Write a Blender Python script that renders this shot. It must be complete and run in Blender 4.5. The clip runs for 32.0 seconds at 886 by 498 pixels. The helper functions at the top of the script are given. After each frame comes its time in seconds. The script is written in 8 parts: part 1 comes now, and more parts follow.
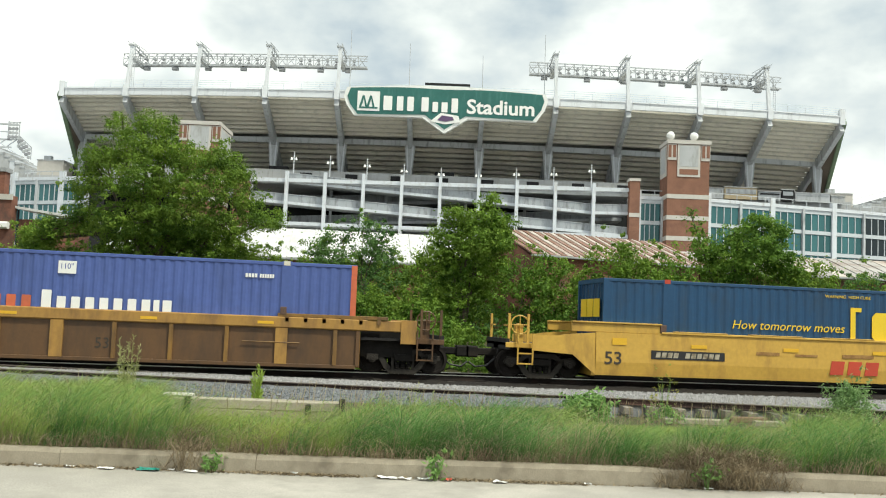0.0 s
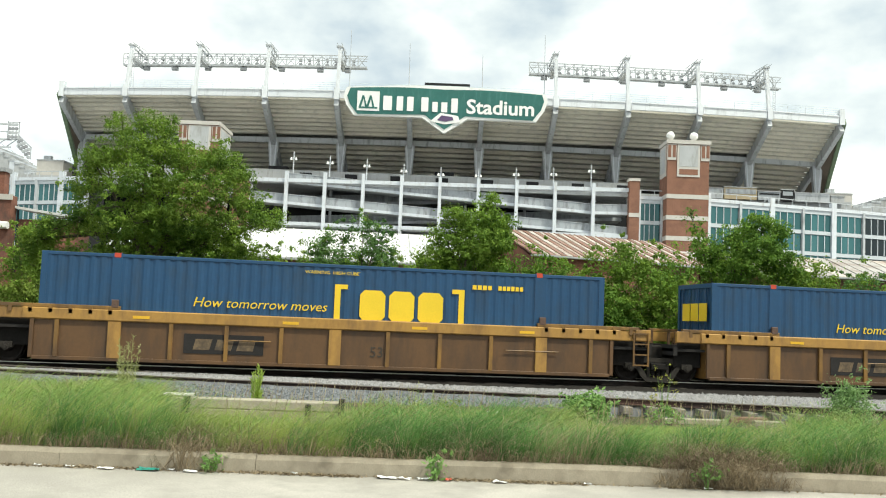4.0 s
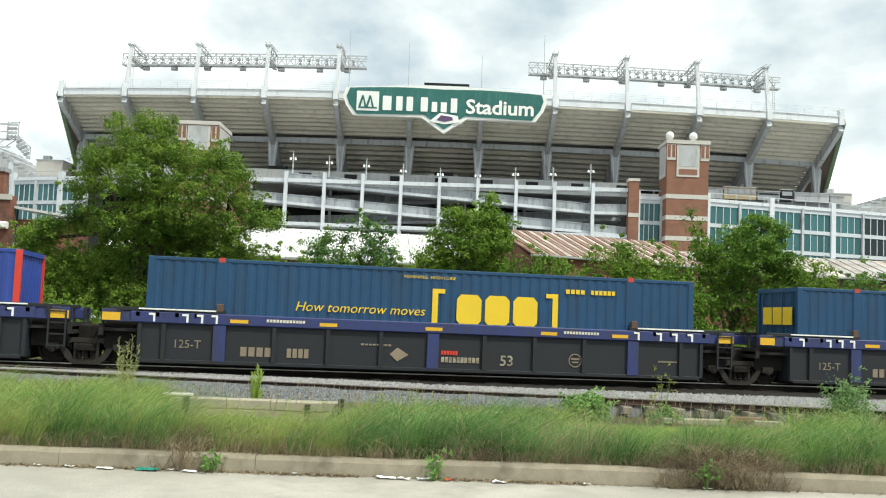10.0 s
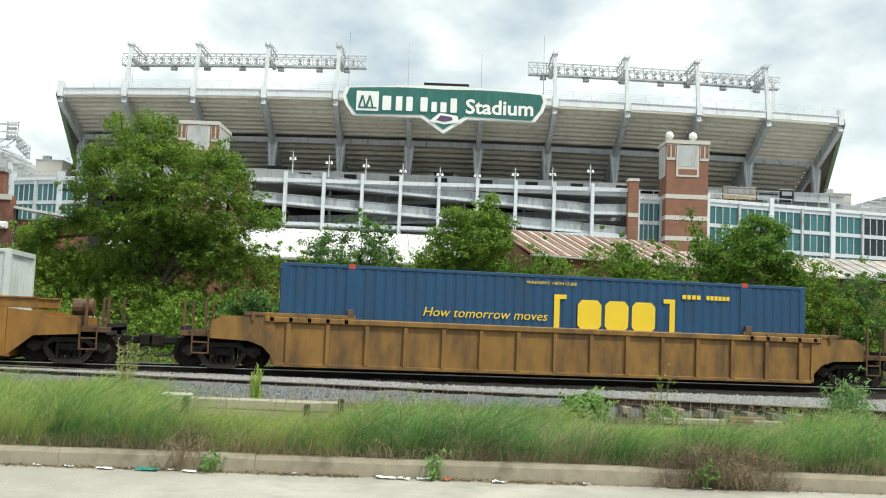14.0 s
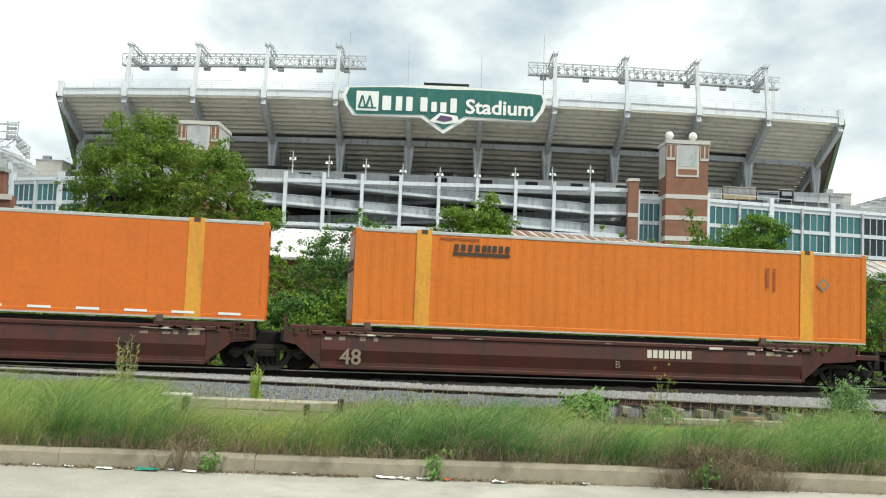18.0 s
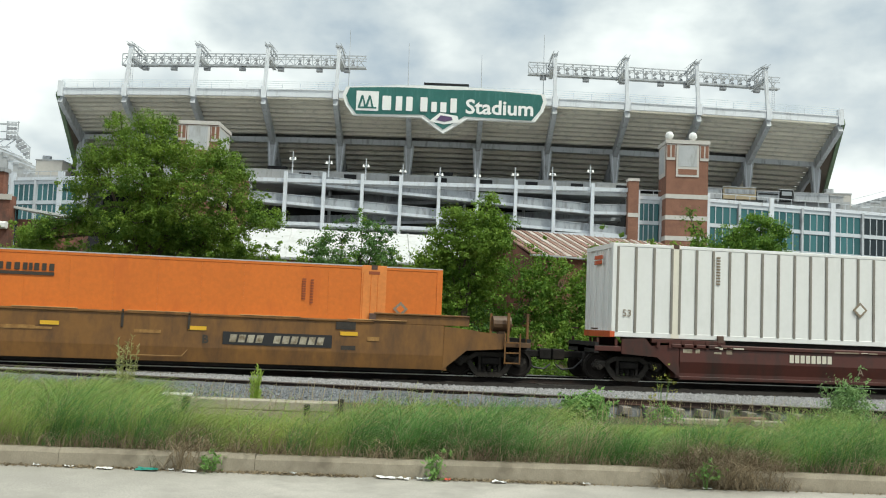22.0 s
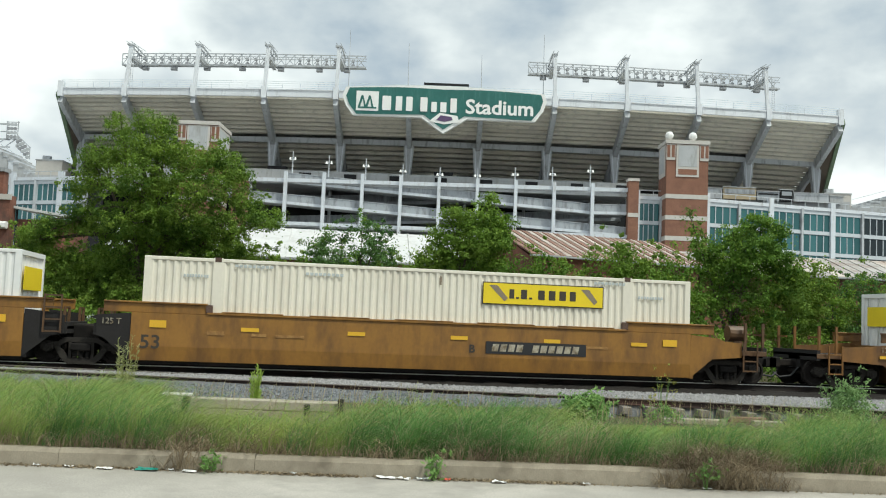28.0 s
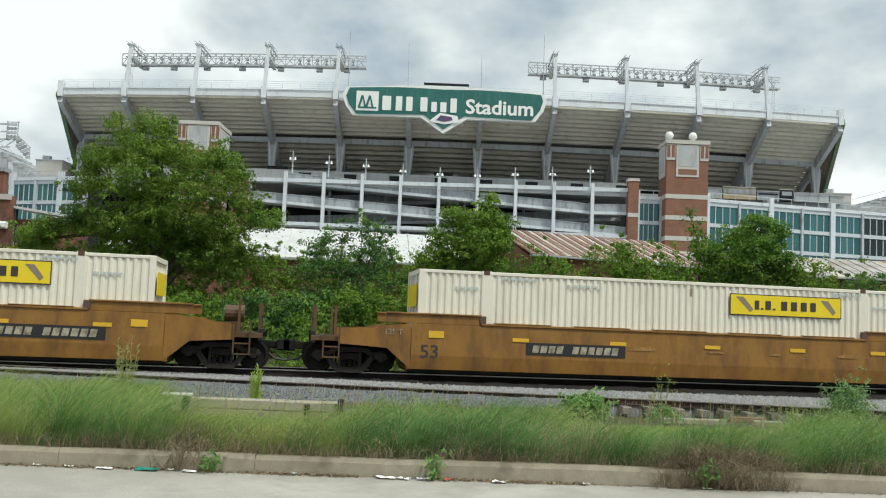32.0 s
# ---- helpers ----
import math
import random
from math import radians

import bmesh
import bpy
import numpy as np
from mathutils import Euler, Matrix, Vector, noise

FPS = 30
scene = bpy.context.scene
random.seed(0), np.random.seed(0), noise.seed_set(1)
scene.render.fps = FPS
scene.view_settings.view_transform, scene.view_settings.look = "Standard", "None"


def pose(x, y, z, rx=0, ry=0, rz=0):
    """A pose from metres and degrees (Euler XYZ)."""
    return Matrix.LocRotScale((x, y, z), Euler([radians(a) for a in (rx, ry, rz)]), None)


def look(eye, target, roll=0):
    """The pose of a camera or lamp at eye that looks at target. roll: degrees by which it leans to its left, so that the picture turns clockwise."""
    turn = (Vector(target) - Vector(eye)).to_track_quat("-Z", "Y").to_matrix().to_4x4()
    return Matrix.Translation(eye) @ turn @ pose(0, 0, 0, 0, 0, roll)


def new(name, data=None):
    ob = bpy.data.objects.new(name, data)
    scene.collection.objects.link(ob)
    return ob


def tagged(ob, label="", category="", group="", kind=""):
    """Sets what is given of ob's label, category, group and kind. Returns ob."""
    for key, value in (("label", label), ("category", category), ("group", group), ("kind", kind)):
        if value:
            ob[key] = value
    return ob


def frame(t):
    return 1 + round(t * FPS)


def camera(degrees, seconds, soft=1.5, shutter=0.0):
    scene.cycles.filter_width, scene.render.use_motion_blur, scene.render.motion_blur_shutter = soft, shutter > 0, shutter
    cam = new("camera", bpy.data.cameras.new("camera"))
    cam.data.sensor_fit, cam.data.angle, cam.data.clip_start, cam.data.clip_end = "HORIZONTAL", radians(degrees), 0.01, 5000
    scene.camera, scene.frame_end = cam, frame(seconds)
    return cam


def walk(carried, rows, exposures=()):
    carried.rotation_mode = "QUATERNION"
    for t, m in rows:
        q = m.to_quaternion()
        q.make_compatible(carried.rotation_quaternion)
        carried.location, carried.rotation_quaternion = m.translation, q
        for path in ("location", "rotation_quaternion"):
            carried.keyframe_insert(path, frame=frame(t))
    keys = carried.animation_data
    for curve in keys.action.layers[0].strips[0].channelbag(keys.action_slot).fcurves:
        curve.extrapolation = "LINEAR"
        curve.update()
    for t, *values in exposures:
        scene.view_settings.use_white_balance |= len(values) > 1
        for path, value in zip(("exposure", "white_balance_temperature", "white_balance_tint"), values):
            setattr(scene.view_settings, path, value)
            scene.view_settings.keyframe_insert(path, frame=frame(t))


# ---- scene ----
YAW = 9.0      # the camera's turn to the right of square-on to the railway


def aim(yaw, pitch=4.4):
    y, p = radians(yaw), radians(pitch)
    eye = Vector((0, 0, 1.68))
    way = Vector((math.sin(y) * math.cos(p), math.cos(y) * math.cos(p), math.sin(p)))
    return look(eye, eye + way * 50, 2.3)


cam = camera(49.52, 32.0, soft=1.1)
walk(cam, [(0, aim(8.93)), (4, aim(8.945)), (9, aim(8.97)), (14, aim(8.995)), (20, aim(9.0)), (32, aim(9.0))],
     exposures=[(0, -0.20, 6800, -0.8), (1.5, -0.05, 6800, -0.8), (3.5, -0.02, 6780, -0.8), (6, -0.06, 6640, -1.0), (13, -0.13, 6600, -1.0), (18, -0.20, 6560, -1.0), (20, -0.24, 6530, -0.8), (21, -0.42, 6480, -0.6), (22.3, -0.42, 6480, -0.6), (24, -0.22, 6440, -0.4), (28, -0.48, 6400, -0.4), (32, -0.56, 6400, -0.4)])

# ---- light ----
SUN_ELEVATION, SUN_TURN = radians(56), radians(140)


def build_light():
    world = bpy.data.worlds.new("sky")
    scene.world = world
    world.use_nodes = True
    nt = world.node_tree
    nt.nodes.clear()
    n, l = nt.nodes.new, nt.links.new
    out, bg = n("ShaderNodeOutputWorld"), n("ShaderNodeBackground")
    sky = n("ShaderNodeTexSky")
    sky.sky_type, sky.sun_disc = "NISHITA", False
    sky.sun_elevation, sky.sun_rotation = SUN_ELEVATION, SUN_TURN
    gain = n("ShaderNodeVectorMath")
    gain.operation = "SCALE"
    gain.inputs["Scale"].default_value = 0.10
    l(sky.outputs[0], gain.inputs[0])
    tc, mp = n("ShaderNodeTexCoord"), n("ShaderNodeMapping")
    mp.inputs["Scale"].default_value = (1.0, 1.0, 1.7)
    mp.inputs["Location"].default_value = (1.15, 0.62, 0.35)
    l(tc.outputs["Generated"], mp.inputs[0])
    big, fine = n("ShaderNodeTexNoise"), n("ShaderNodeTexNoise")
    for t, sc, de in ((big, 2.1, 5.0), (fine, 4.2, 7.0)):
        t.inputs["Scale"].default_value, t.inputs["Detail"].default_value = sc, de
        t.inputs["Roughness"].default_value = 0.5
        l(mp.outputs[0], t.inputs["Vector"])
    cover, tone = n("ShaderNodeValToRGB"), n("ShaderNodeValToRGB")
    cover.color_ramp.elements[0].position, cover.color_ramp.elements[1].position = 0.24, 0.38
    tone.color_ramp.elements[0].position, tone.color_ramp.elements[1].position = 0.34, 0.60
    tone.color_ramp.elements[0].color = (0.53, 0.64, 0.80, 1)
    mid = tone.color_ramp.elements.new(0.47)
    mid.color = (0.95, 1.0, 1.08, 1)
    tone.color_ramp.elements[-1].color = (1.50, 1.50, 1.52, 1)
    l(big.outputs["Fac"], cover.inputs[0])
    l(fine.outputs["Fac"], tone.inputs[0])
    mix = n("ShaderNodeMix")
    mix.data_type = "RGBA"
    l(cover.outputs[0], mix.inputs["Factor"])
    l(gain.outputs[0], mix.inputs["A"])
    l(tone.outputs[0], mix.inputs["B"])
    l(mix.outputs["Result"], bg.inputs["Color"])
    bg.inputs["Strength"].default_value = 1.0
    l(bg.outputs[0], out.inputs[0])
    lamp = bpy.data.lights.new("sun", "SUN")
    lamp.energy, lamp.angle, lamp.color = 4.0, radians(4), (1.0, 0.95, 0.87)
    sun = new("sun", lamp)
    # from behind the camera, high up
    a = SUN_TURN
    way = Vector((math.sin(a) * math.cos(SUN_ELEVATION), math.cos(a) * math.cos(SUN_ELEVATION), math.sin(SUN_ELEVATION)))
    sun.matrix_world = look(way * 100, (0, 0, 0))


build_light()


# ---- materials ----
def surf(name, base, rough=0.6, metal=0.0, var=0.15, scale=1.5, fine=25.0, bump=0.15, dirt=None, amount=0.3,
         dirt_scale=0.8, streak=1.0, spread=0.0, island=0.0, clear=0.0):
    """A painted, rough or worn surface: two scales of tone, patches of dirt (streaked downwards where streak > 1), fine relief."""
    m = bpy.data.materials.new(name)
    m.use_nodes = True
    nt = m.node_tree
    n, l = nt.nodes.new, nt.links.new
    b = nt.nodes["Principled BSDF"]
    b.inputs["Roughness"].default_value, b.inputs["Metallic"].default_value = rough, metal
    if "Specular IOR Level" in b.inputs and rough > 0.8:
        b.inputs["Specular IOR Level"].default_value = 0.25
    tc = n("ShaderNodeTexCoord")
    n1, n2 = n("ShaderNodeTexNoise"), n("ShaderNodeTexNoise")
    n1.inputs["Scale"].default_value, n1.inputs["Detail"].default_value = scale, 6
    n2.inputs["Scale"].default_value, n2.inputs["Detail"].default_value = fine, 4
    l(tc.outputs["Object"], n1.inputs["Vector"])
    l(tc.outputs["Object"], n2.inputs["Vector"])
    add = n("ShaderNodeMath")
    add.operation = "ADD"
    l(n1.outputs["Fac"], add.inputs[0])
    l(n2.outputs["Fac"], add.inputs[1])
    r = n("ShaderNodeMapRange")
    r.inputs["From Min"].default_value, r.inputs["From Max"].default_value = 0.7, 1.3
    r.inputs["To Min"].default_value, r.inputs["To Max"].default_value = 1 - var, 1 + var
    l(add.outputs[0], r.inputs[0])
    val = r.outputs[0]
    for on, amt in (("Object Info", spread), ("Geometry", island)):
        if amt > 0:
            src = n("ShaderNodeObjectInfo").outputs["Random"] if on == "Object Info" else n("ShaderNodeNewGeometry").outputs["Random Per Island"]
            q = n("ShaderNodeMapRange")
            q.inputs["To Min"].default_value, q.inputs["To Max"].default_value = 1 - amt, 1 + amt
            l(src, q.inputs[0])
            k = n("ShaderNodeMath")
            k.operation = "MULTIPLY"
            l(val, k.inputs[0])
            l(q.outputs[0], k.inputs[1])
            val = k.outputs[0]
    sc = n("ShaderNodeVectorMath")
    sc.operation = "SCALE"
    sc.inputs[0].default_value = base
    l(val, sc.inputs["Scale"])
    col = sc.outputs[0]
    if dirt:
        mp, n3, ramp, mx = n("ShaderNodeMapping"), n("ShaderNodeTexNoise"), n("ShaderNodeValToRGB"), n("ShaderNodeMix")
        mp.inputs["Scale"].default_value = (streak, streak, 1.0 / streak)
        n3.inputs["Scale"].default_value, n3.inputs["Detail"].default_value = dirt_scale, 8
        n3.inputs["Roughness"].default_value = 0.65
        ramp.color_ramp.elements[0].position, ramp.color_ramp.elements[1].position = 0.60 - amount * 0.35, 0.74 - amount * 0.2
        mx.data_type = "RGBA"
        l(tc.outputs["Object"], mp.inputs[0])
        l(mp.outputs[0], n3.inputs["Vector"])
        l(n3.outputs["Fac"], ramp.inputs[0])
        l(ramp.outputs[0], mx.inputs["Factor"])
        l(col, mx.inputs["A"])
        mx.inputs["B"].default_value = (*dirt, 1)
        col = mx.outputs["Result"]
    l(col, b.inputs["Base Color"])
    if bump > 0:
        bp = n("ShaderNodeBump")
        bp.inputs["Strength"].default_value, bp.inputs["Distance"].default_value = bump, 0.02
        l(n2.outputs["Fac"], bp.inputs["Height"])
        l(bp.outputs[0], b.inputs["Normal"])
    return m


def leafy(name, dark, light, through_light=0.35, patch_scale=0.8, single=0.3):
    m = bpy.data.materials.new(name)
    m.use_nodes = True
    nt = m.node_tree
    n, l = nt.nodes.new, nt.links.new
    b, out = nt.nodes["Principled BSDF"], nt.nodes["Material Output"]
    b.inputs["Roughness"].default_value = 0.6
    b.inputs["Specular IOR Level"].default_value = 0.18
    g, tc, n1, mx, ad = n("ShaderNodeNewGeometry"), n("ShaderNodeTexCoord"), n("ShaderNodeTexNoise"), n("ShaderNodeMix"), n("ShaderNodeMath")
    n1.inputs["Scale"].default_value, n1.inputs["Detail"].default_value = patch_scale, 4
    l(tc.outputs["Object"], n1.inputs["Vector"])
    ad.operation = "MULTIPLY_ADD"
    l(g.outputs["Random Per Island"], ad.inputs[0])
    ad.inputs[1].default_value = single
    sub = n("ShaderNodeMapRange")
    sub.inputs["From Min"].default_value, sub.inputs["From Max"].default_value = 0.35, 0.65
    sub.inputs["To Min"].default_value, sub.inputs["To Max"].default_value = 0.0, 1.0 - single
    l(n1.outputs["Fac"], sub.inputs[0])
    l(sub.outputs[0], ad.inputs[2])
    mx.data_type = "RGBA"
    mx.inputs["A"].default_value, mx.inputs["B"].default_value = (*dark, 1), (*light, 1)
    l(ad.outputs[0], mx.inputs["Factor"])
    l(mx.outputs["Result"], b.inputs["Base Color"])
    tr, ms = n("ShaderNodeBsdfTranslucent"), n("ShaderNodeMixShader")
    l(mx.outputs["Result"], tr.inputs["Color"])
    ms.inputs[0].default_value = through_light
    l(b.outputs[0], ms.inputs[1])
    l(tr.outputs[0], ms.inputs[2])
    l(ms.outputs[0], out.inputs["Surface"])
    return m


def glass(name, tint=(0.16, 0.33, 0.33), rough=0.08):
    m = bpy.data.materials.new(name)
    m.use_nodes = True
    b = m.node_tree.nodes["Principled BSDF"]
    nt = m.node_tree
    n, l = nt.nodes.new, nt.links.new
    oi, mr, sc = n("ShaderNodeObjectInfo"), n("ShaderNodeMapRange"), n("ShaderNodeVectorMath")
    mr.inputs["To Min"].default_value, mr.inputs["To Max"].default_value = 0.75, 1.2
    sc.operation = "SCALE"
    sc.inputs[0].default_value = tint
    l(oi.outputs["Random"], mr.inputs[0])
    l(mr.outputs[0], sc.inputs["Scale"])
    l(sc.outputs[0], b.inputs["Base Color"])
    b.inputs["Roughness"].default_value = rough
    b.inputs["Specular IOR Level"].default_value = 0.25
    return m


# ---- mesh helpers ----
class Shape:
    """Collects boxes, tubes and plates into one mesh."""

    def __init__(self):
        self.v, self.f = [], []

    def add(self, verts, faces):
        o = len(self.v)
        self.v += [tuple(p) for p in verts]
        self.f += [tuple(i + o for i in f) for f in faces]
        return self

    def box(self, x0, x1, y0, y1, z0, z1, m=None):
        p = [(x, y, z) for x in (x0, x1) for y in (y0, y1) for z in (z0, z1)]
        if m is not None:
            p = [m @ Vector(q) for q in p]
        return self.add(p, [(0, 1, 3, 2), (4, 6, 7, 5), (0, 4, 5, 1), (2, 3, 7, 6), (0, 2, 6, 4), (1, 5, 7, 3)])

    def bev(self, x0, x1, y0, y1, z0, z1, b=0.02):
        """A box whose long edges are chamfered on the side towards -y and +y."""
        prof = [(y0 + b, z0), (y1 - b, z0), (y1, z0 + b), (y1, z1 - b), (y1 - b, z1), (y0 + b, z1), (y0, z1 - b), (y0, z0 + b)]
        return self.prism([(x0, y, z) for y, z in prof], (x1 - x0, 0, 0))

    def prism(self, ring, shift):
        k = len(ring)
        s = Vector(shift)
        verts = [Vector(p) for p in ring] + [Vector(p) + s for p in ring]
        faces = [tuple(range(k - 1, -1, -1)), tuple(range(k, 2 * k))] + [(i, (i + 1) % k, k + (i + 1) % k, k + i) for i in range(k)]
        return self.add(verts, faces)

    def tube(self, a, b, r0, r1=None, k=8):
        a, b = Vector(a), Vector(b)
        r1 = r0 if r1 is None else r1
        q = (b - a).to_track_quat("Z", "Y").to_matrix()
        ring = [q @ Vector((math.cos(2 * math.pi * i / k), math.sin(2 * math.pi * i / k), 0)) for i in range(k)]
        verts = [a + p * r0 for p in ring] + [b + p * r1 for p in ring]
        faces = [tuple(range(k - 1, -1, -1)), tuple(range(k, 2 * k))] + [(i, (i + 1) % k, k + (i + 1) % k, k + i) for i in range(k)]
        return self.add(verts, faces)

    def beam(self, a, b, w, h):
        """A square-cut beam from a to b, w wide (sideways), h deep (upwards)."""
        a, b = Vector(a), Vector(b)
        d = (b - a).normalized()
        side = d.cross(Vector((0, 0, 1)))
        side = side.normalized() if side.length > 1e-4 else Vector((1, 0, 0))
        up = side.cross(d).normalized()
        ring = [a + side * (w / 2 * i) + up * (h / 2 * j) for i, j in ((-1, -1), (1, -1), (1, 1), (-1, 1))]
        return self.prism(ring, b - a)

    def ball(self, c, r, k=12, squash=1.0):
        c = Vector(c)
        verts, faces = [], []
        rows = max(4, k // 2)
        for i in range(rows + 1):
            a = math.pi * i / rows
            for j in range(k):
                t = 2 * math.pi * j / k
                verts.append(c + Vector((math.sin(a) * math.cos(t), math.sin(a) * math.sin(t), math.cos(a) * squash)) * r)
        for i in range(rows):
            for j in range(k):
                faces.append((i * k + j, (i + 1) * k + j, (i + 1) * k + (j + 1) % k, i * k + (j + 1) % k))
        return self.add(verts, faces)

    def mesh(self, name):
        me = bpy.data.meshes.new(name)
        me.from_pydata(self.v, [], self.f)
        me.validate()
        me.update()
        return me


def part(name, sh, material, parent=None, label="", at=None):
    me = sh if isinstance(sh, bpy.types.Mesh) else sh.mesh(name)
    if material is not None and not me.materials:
        me.materials.append(material)
    ob = new(name, me)
    if parent is not None:
        ob.parent = parent
    if at is not None:
        ob.matrix_basis = at
    if label:
        ob["label"] = label
    return ob


def thing(name, at, label, category, group="", kind=""):
    ob = new(name)
    ob.empty_display_size = 0.3
    ob.matrix_basis = at
    return tagged(ob, label, category, group, kind)


TEXTS = {}


def words(text, size, shear=0.0, bold=0.0, width=1.0, fit=0.0):
    """A flat mesh of the built-in font, facing -y, its lower left corner at the origin."""
    key = (text, size, shear, bold, width, fit)
    if key not in TEXTS:
        cu = bpy.data.curves.new("words", "FONT")
        cu.body, cu.size, cu.shear, cu.offset, cu.resolution_u = text, size, shear, bold, 3
        cu.extrude = 0.003
        ob = new("words", cu)
        me = bpy.data.meshes.new_from_object(ob.evaluated_get(bpy.context.evaluated_depsgraph_get()))
        bpy.data.objects.remove(ob)
        if fit:
            width = fit / (max(v.co.x for v in me.vertices) - min(v.co.x for v in me.vertices))
        me.transform(Matrix.Diagonal((width, 1, 1, 1)))
        me.transform(Matrix.Rotation(radians(90), 4, "X"))
        TEXTS[key] = me
    return TEXTS[key].copy()


STADIUM = pose(0, 0, 0, 0, 0, -YAW)      # the stadium stands square to the view
# ---- ground, road, railway ----
M_ROAD = surf("worn_concrete_road", (0.41, 0.385, 0.345), 0.9, var=0.26, scale=0.6, fine=60, bump=0.35, dirt=(0.34, 0.32, 0.285), amount=0.45, dirt_scale=1.4)
M_KERB = surf("weathered_kerb", (0.33, 0.29, 0.225), 0.9, var=0.16, scale=2.0, fine=70, bump=0.12, dirt=(0.22, 0.19, 0.145), amount=0.35, dirt_scale=2.2, spread=0.05)
M_SOIL = surf("dry_soil", (0.075, 0.058, 0.036), 0.95, var=0.3, scale=1.2, fine=30, bump=0.6, dirt=(0.055, 0.06, 0.025), amount=0.5)
# track grime with the shade under the train mixed into its colour
M_GRIMY_SHADE = surf("oily_shaded_ballast", (0.020, 0.017, 0.015), 0.95, var=0.4, scale=3.0, fine=22, bump=1.0, dirt=(0.032, 0.028, 0.025), amount=0.25, dirt_scale=4)
M_BALLAST = surf("grey_ballast", (0.15, 0.155, 0.16), 0.95, var=0.35, scale=3.0, fine=22, bump=1.0, dirt=(0.16, 0.15, 0.14), amount=0.3, dirt_scale=3)
M_STONE = surf("ballast_stone", (0.29, 0.285, 0.285), 0.9, var=0.15, scale=9, fine=60, bump=0.3, island=0.32)
M_BLUESTONE = surf("blue_grey_stone", (0.175, 0.185, 0.195), 0.9, var=0.15, scale=9, fine=60, bump=0.3, island=0.38)
M_RAIL = surf("rusty_rail", (0.014, 0.011, 0.010), 0.85, metal=0.0, var=0.25, scale=4, dirt=(0.032, 0.02, 0.015), amount=0.3)
M_RAILHEAD = surf("polished_railhead", (0.55, 0.53, 0.50), 0.35, metal=0.9, var=0.1)
M_DARKTIE = surf("grey_rotten_tie", (0.20, 0.18, 0.155), 0.95, var=0.35, scale=3, fine=30, bump=0.6, spread=0.3)
M_RUSTRAIL = surf("brown_rusted_rail", (0.026, 0.018, 0.016), 0.88, metal=0.0, var=0.3, scale=4, dirt=(0.065, 0.035, 0.027), amount=0.3)
M_OLDHEAD = surf("dull_railhead", (0.20, 0.17, 0.15), 0.5, metal=0.5, var=0.2)
M_TIE = surf("old_tie", (0.045, 0.04, 0.034), 0.95, var=0.3, scale=3, fine=30, bump=0.6, spread=0.3)

KERB_TURN = math.atan2(9.75 - 10.84, 6.09 + 2.9)     # the road runs a little askew to the railway
KERB = pose(0, 10.58, 0, 0, 0, math.degrees(KERB_TURN))


def ground_height(x, y):
    """Flat beyond the railway, a low bank between the kerb and the tracks."""
    k = y - (10.58 + x * math.tan(KERB_TURN))
    if k < 0.30:
        return -0.12
    bank = 0.17 - 0.52 * min(1, max(0, (k - 0.2) / 9.0)) ** 1.3
    bump = 0.05 * noise.noise(Vector((x * 0.5, y * 0.5, 0))) if k > 0.6 else 0
    near = bank + bump
    if 20.5 < y < 27:
        near -= 0.24 * min(1, max(0, (x - 7.3) / 1.5)) * min(1, (y - 20.5) / 1.2)
    if y > 33:
        near += min(1, (y - 33) / 5) * 0.6
    if y > 52:
        near += min(1, (y - 52) / 10) * 0.4
    return near


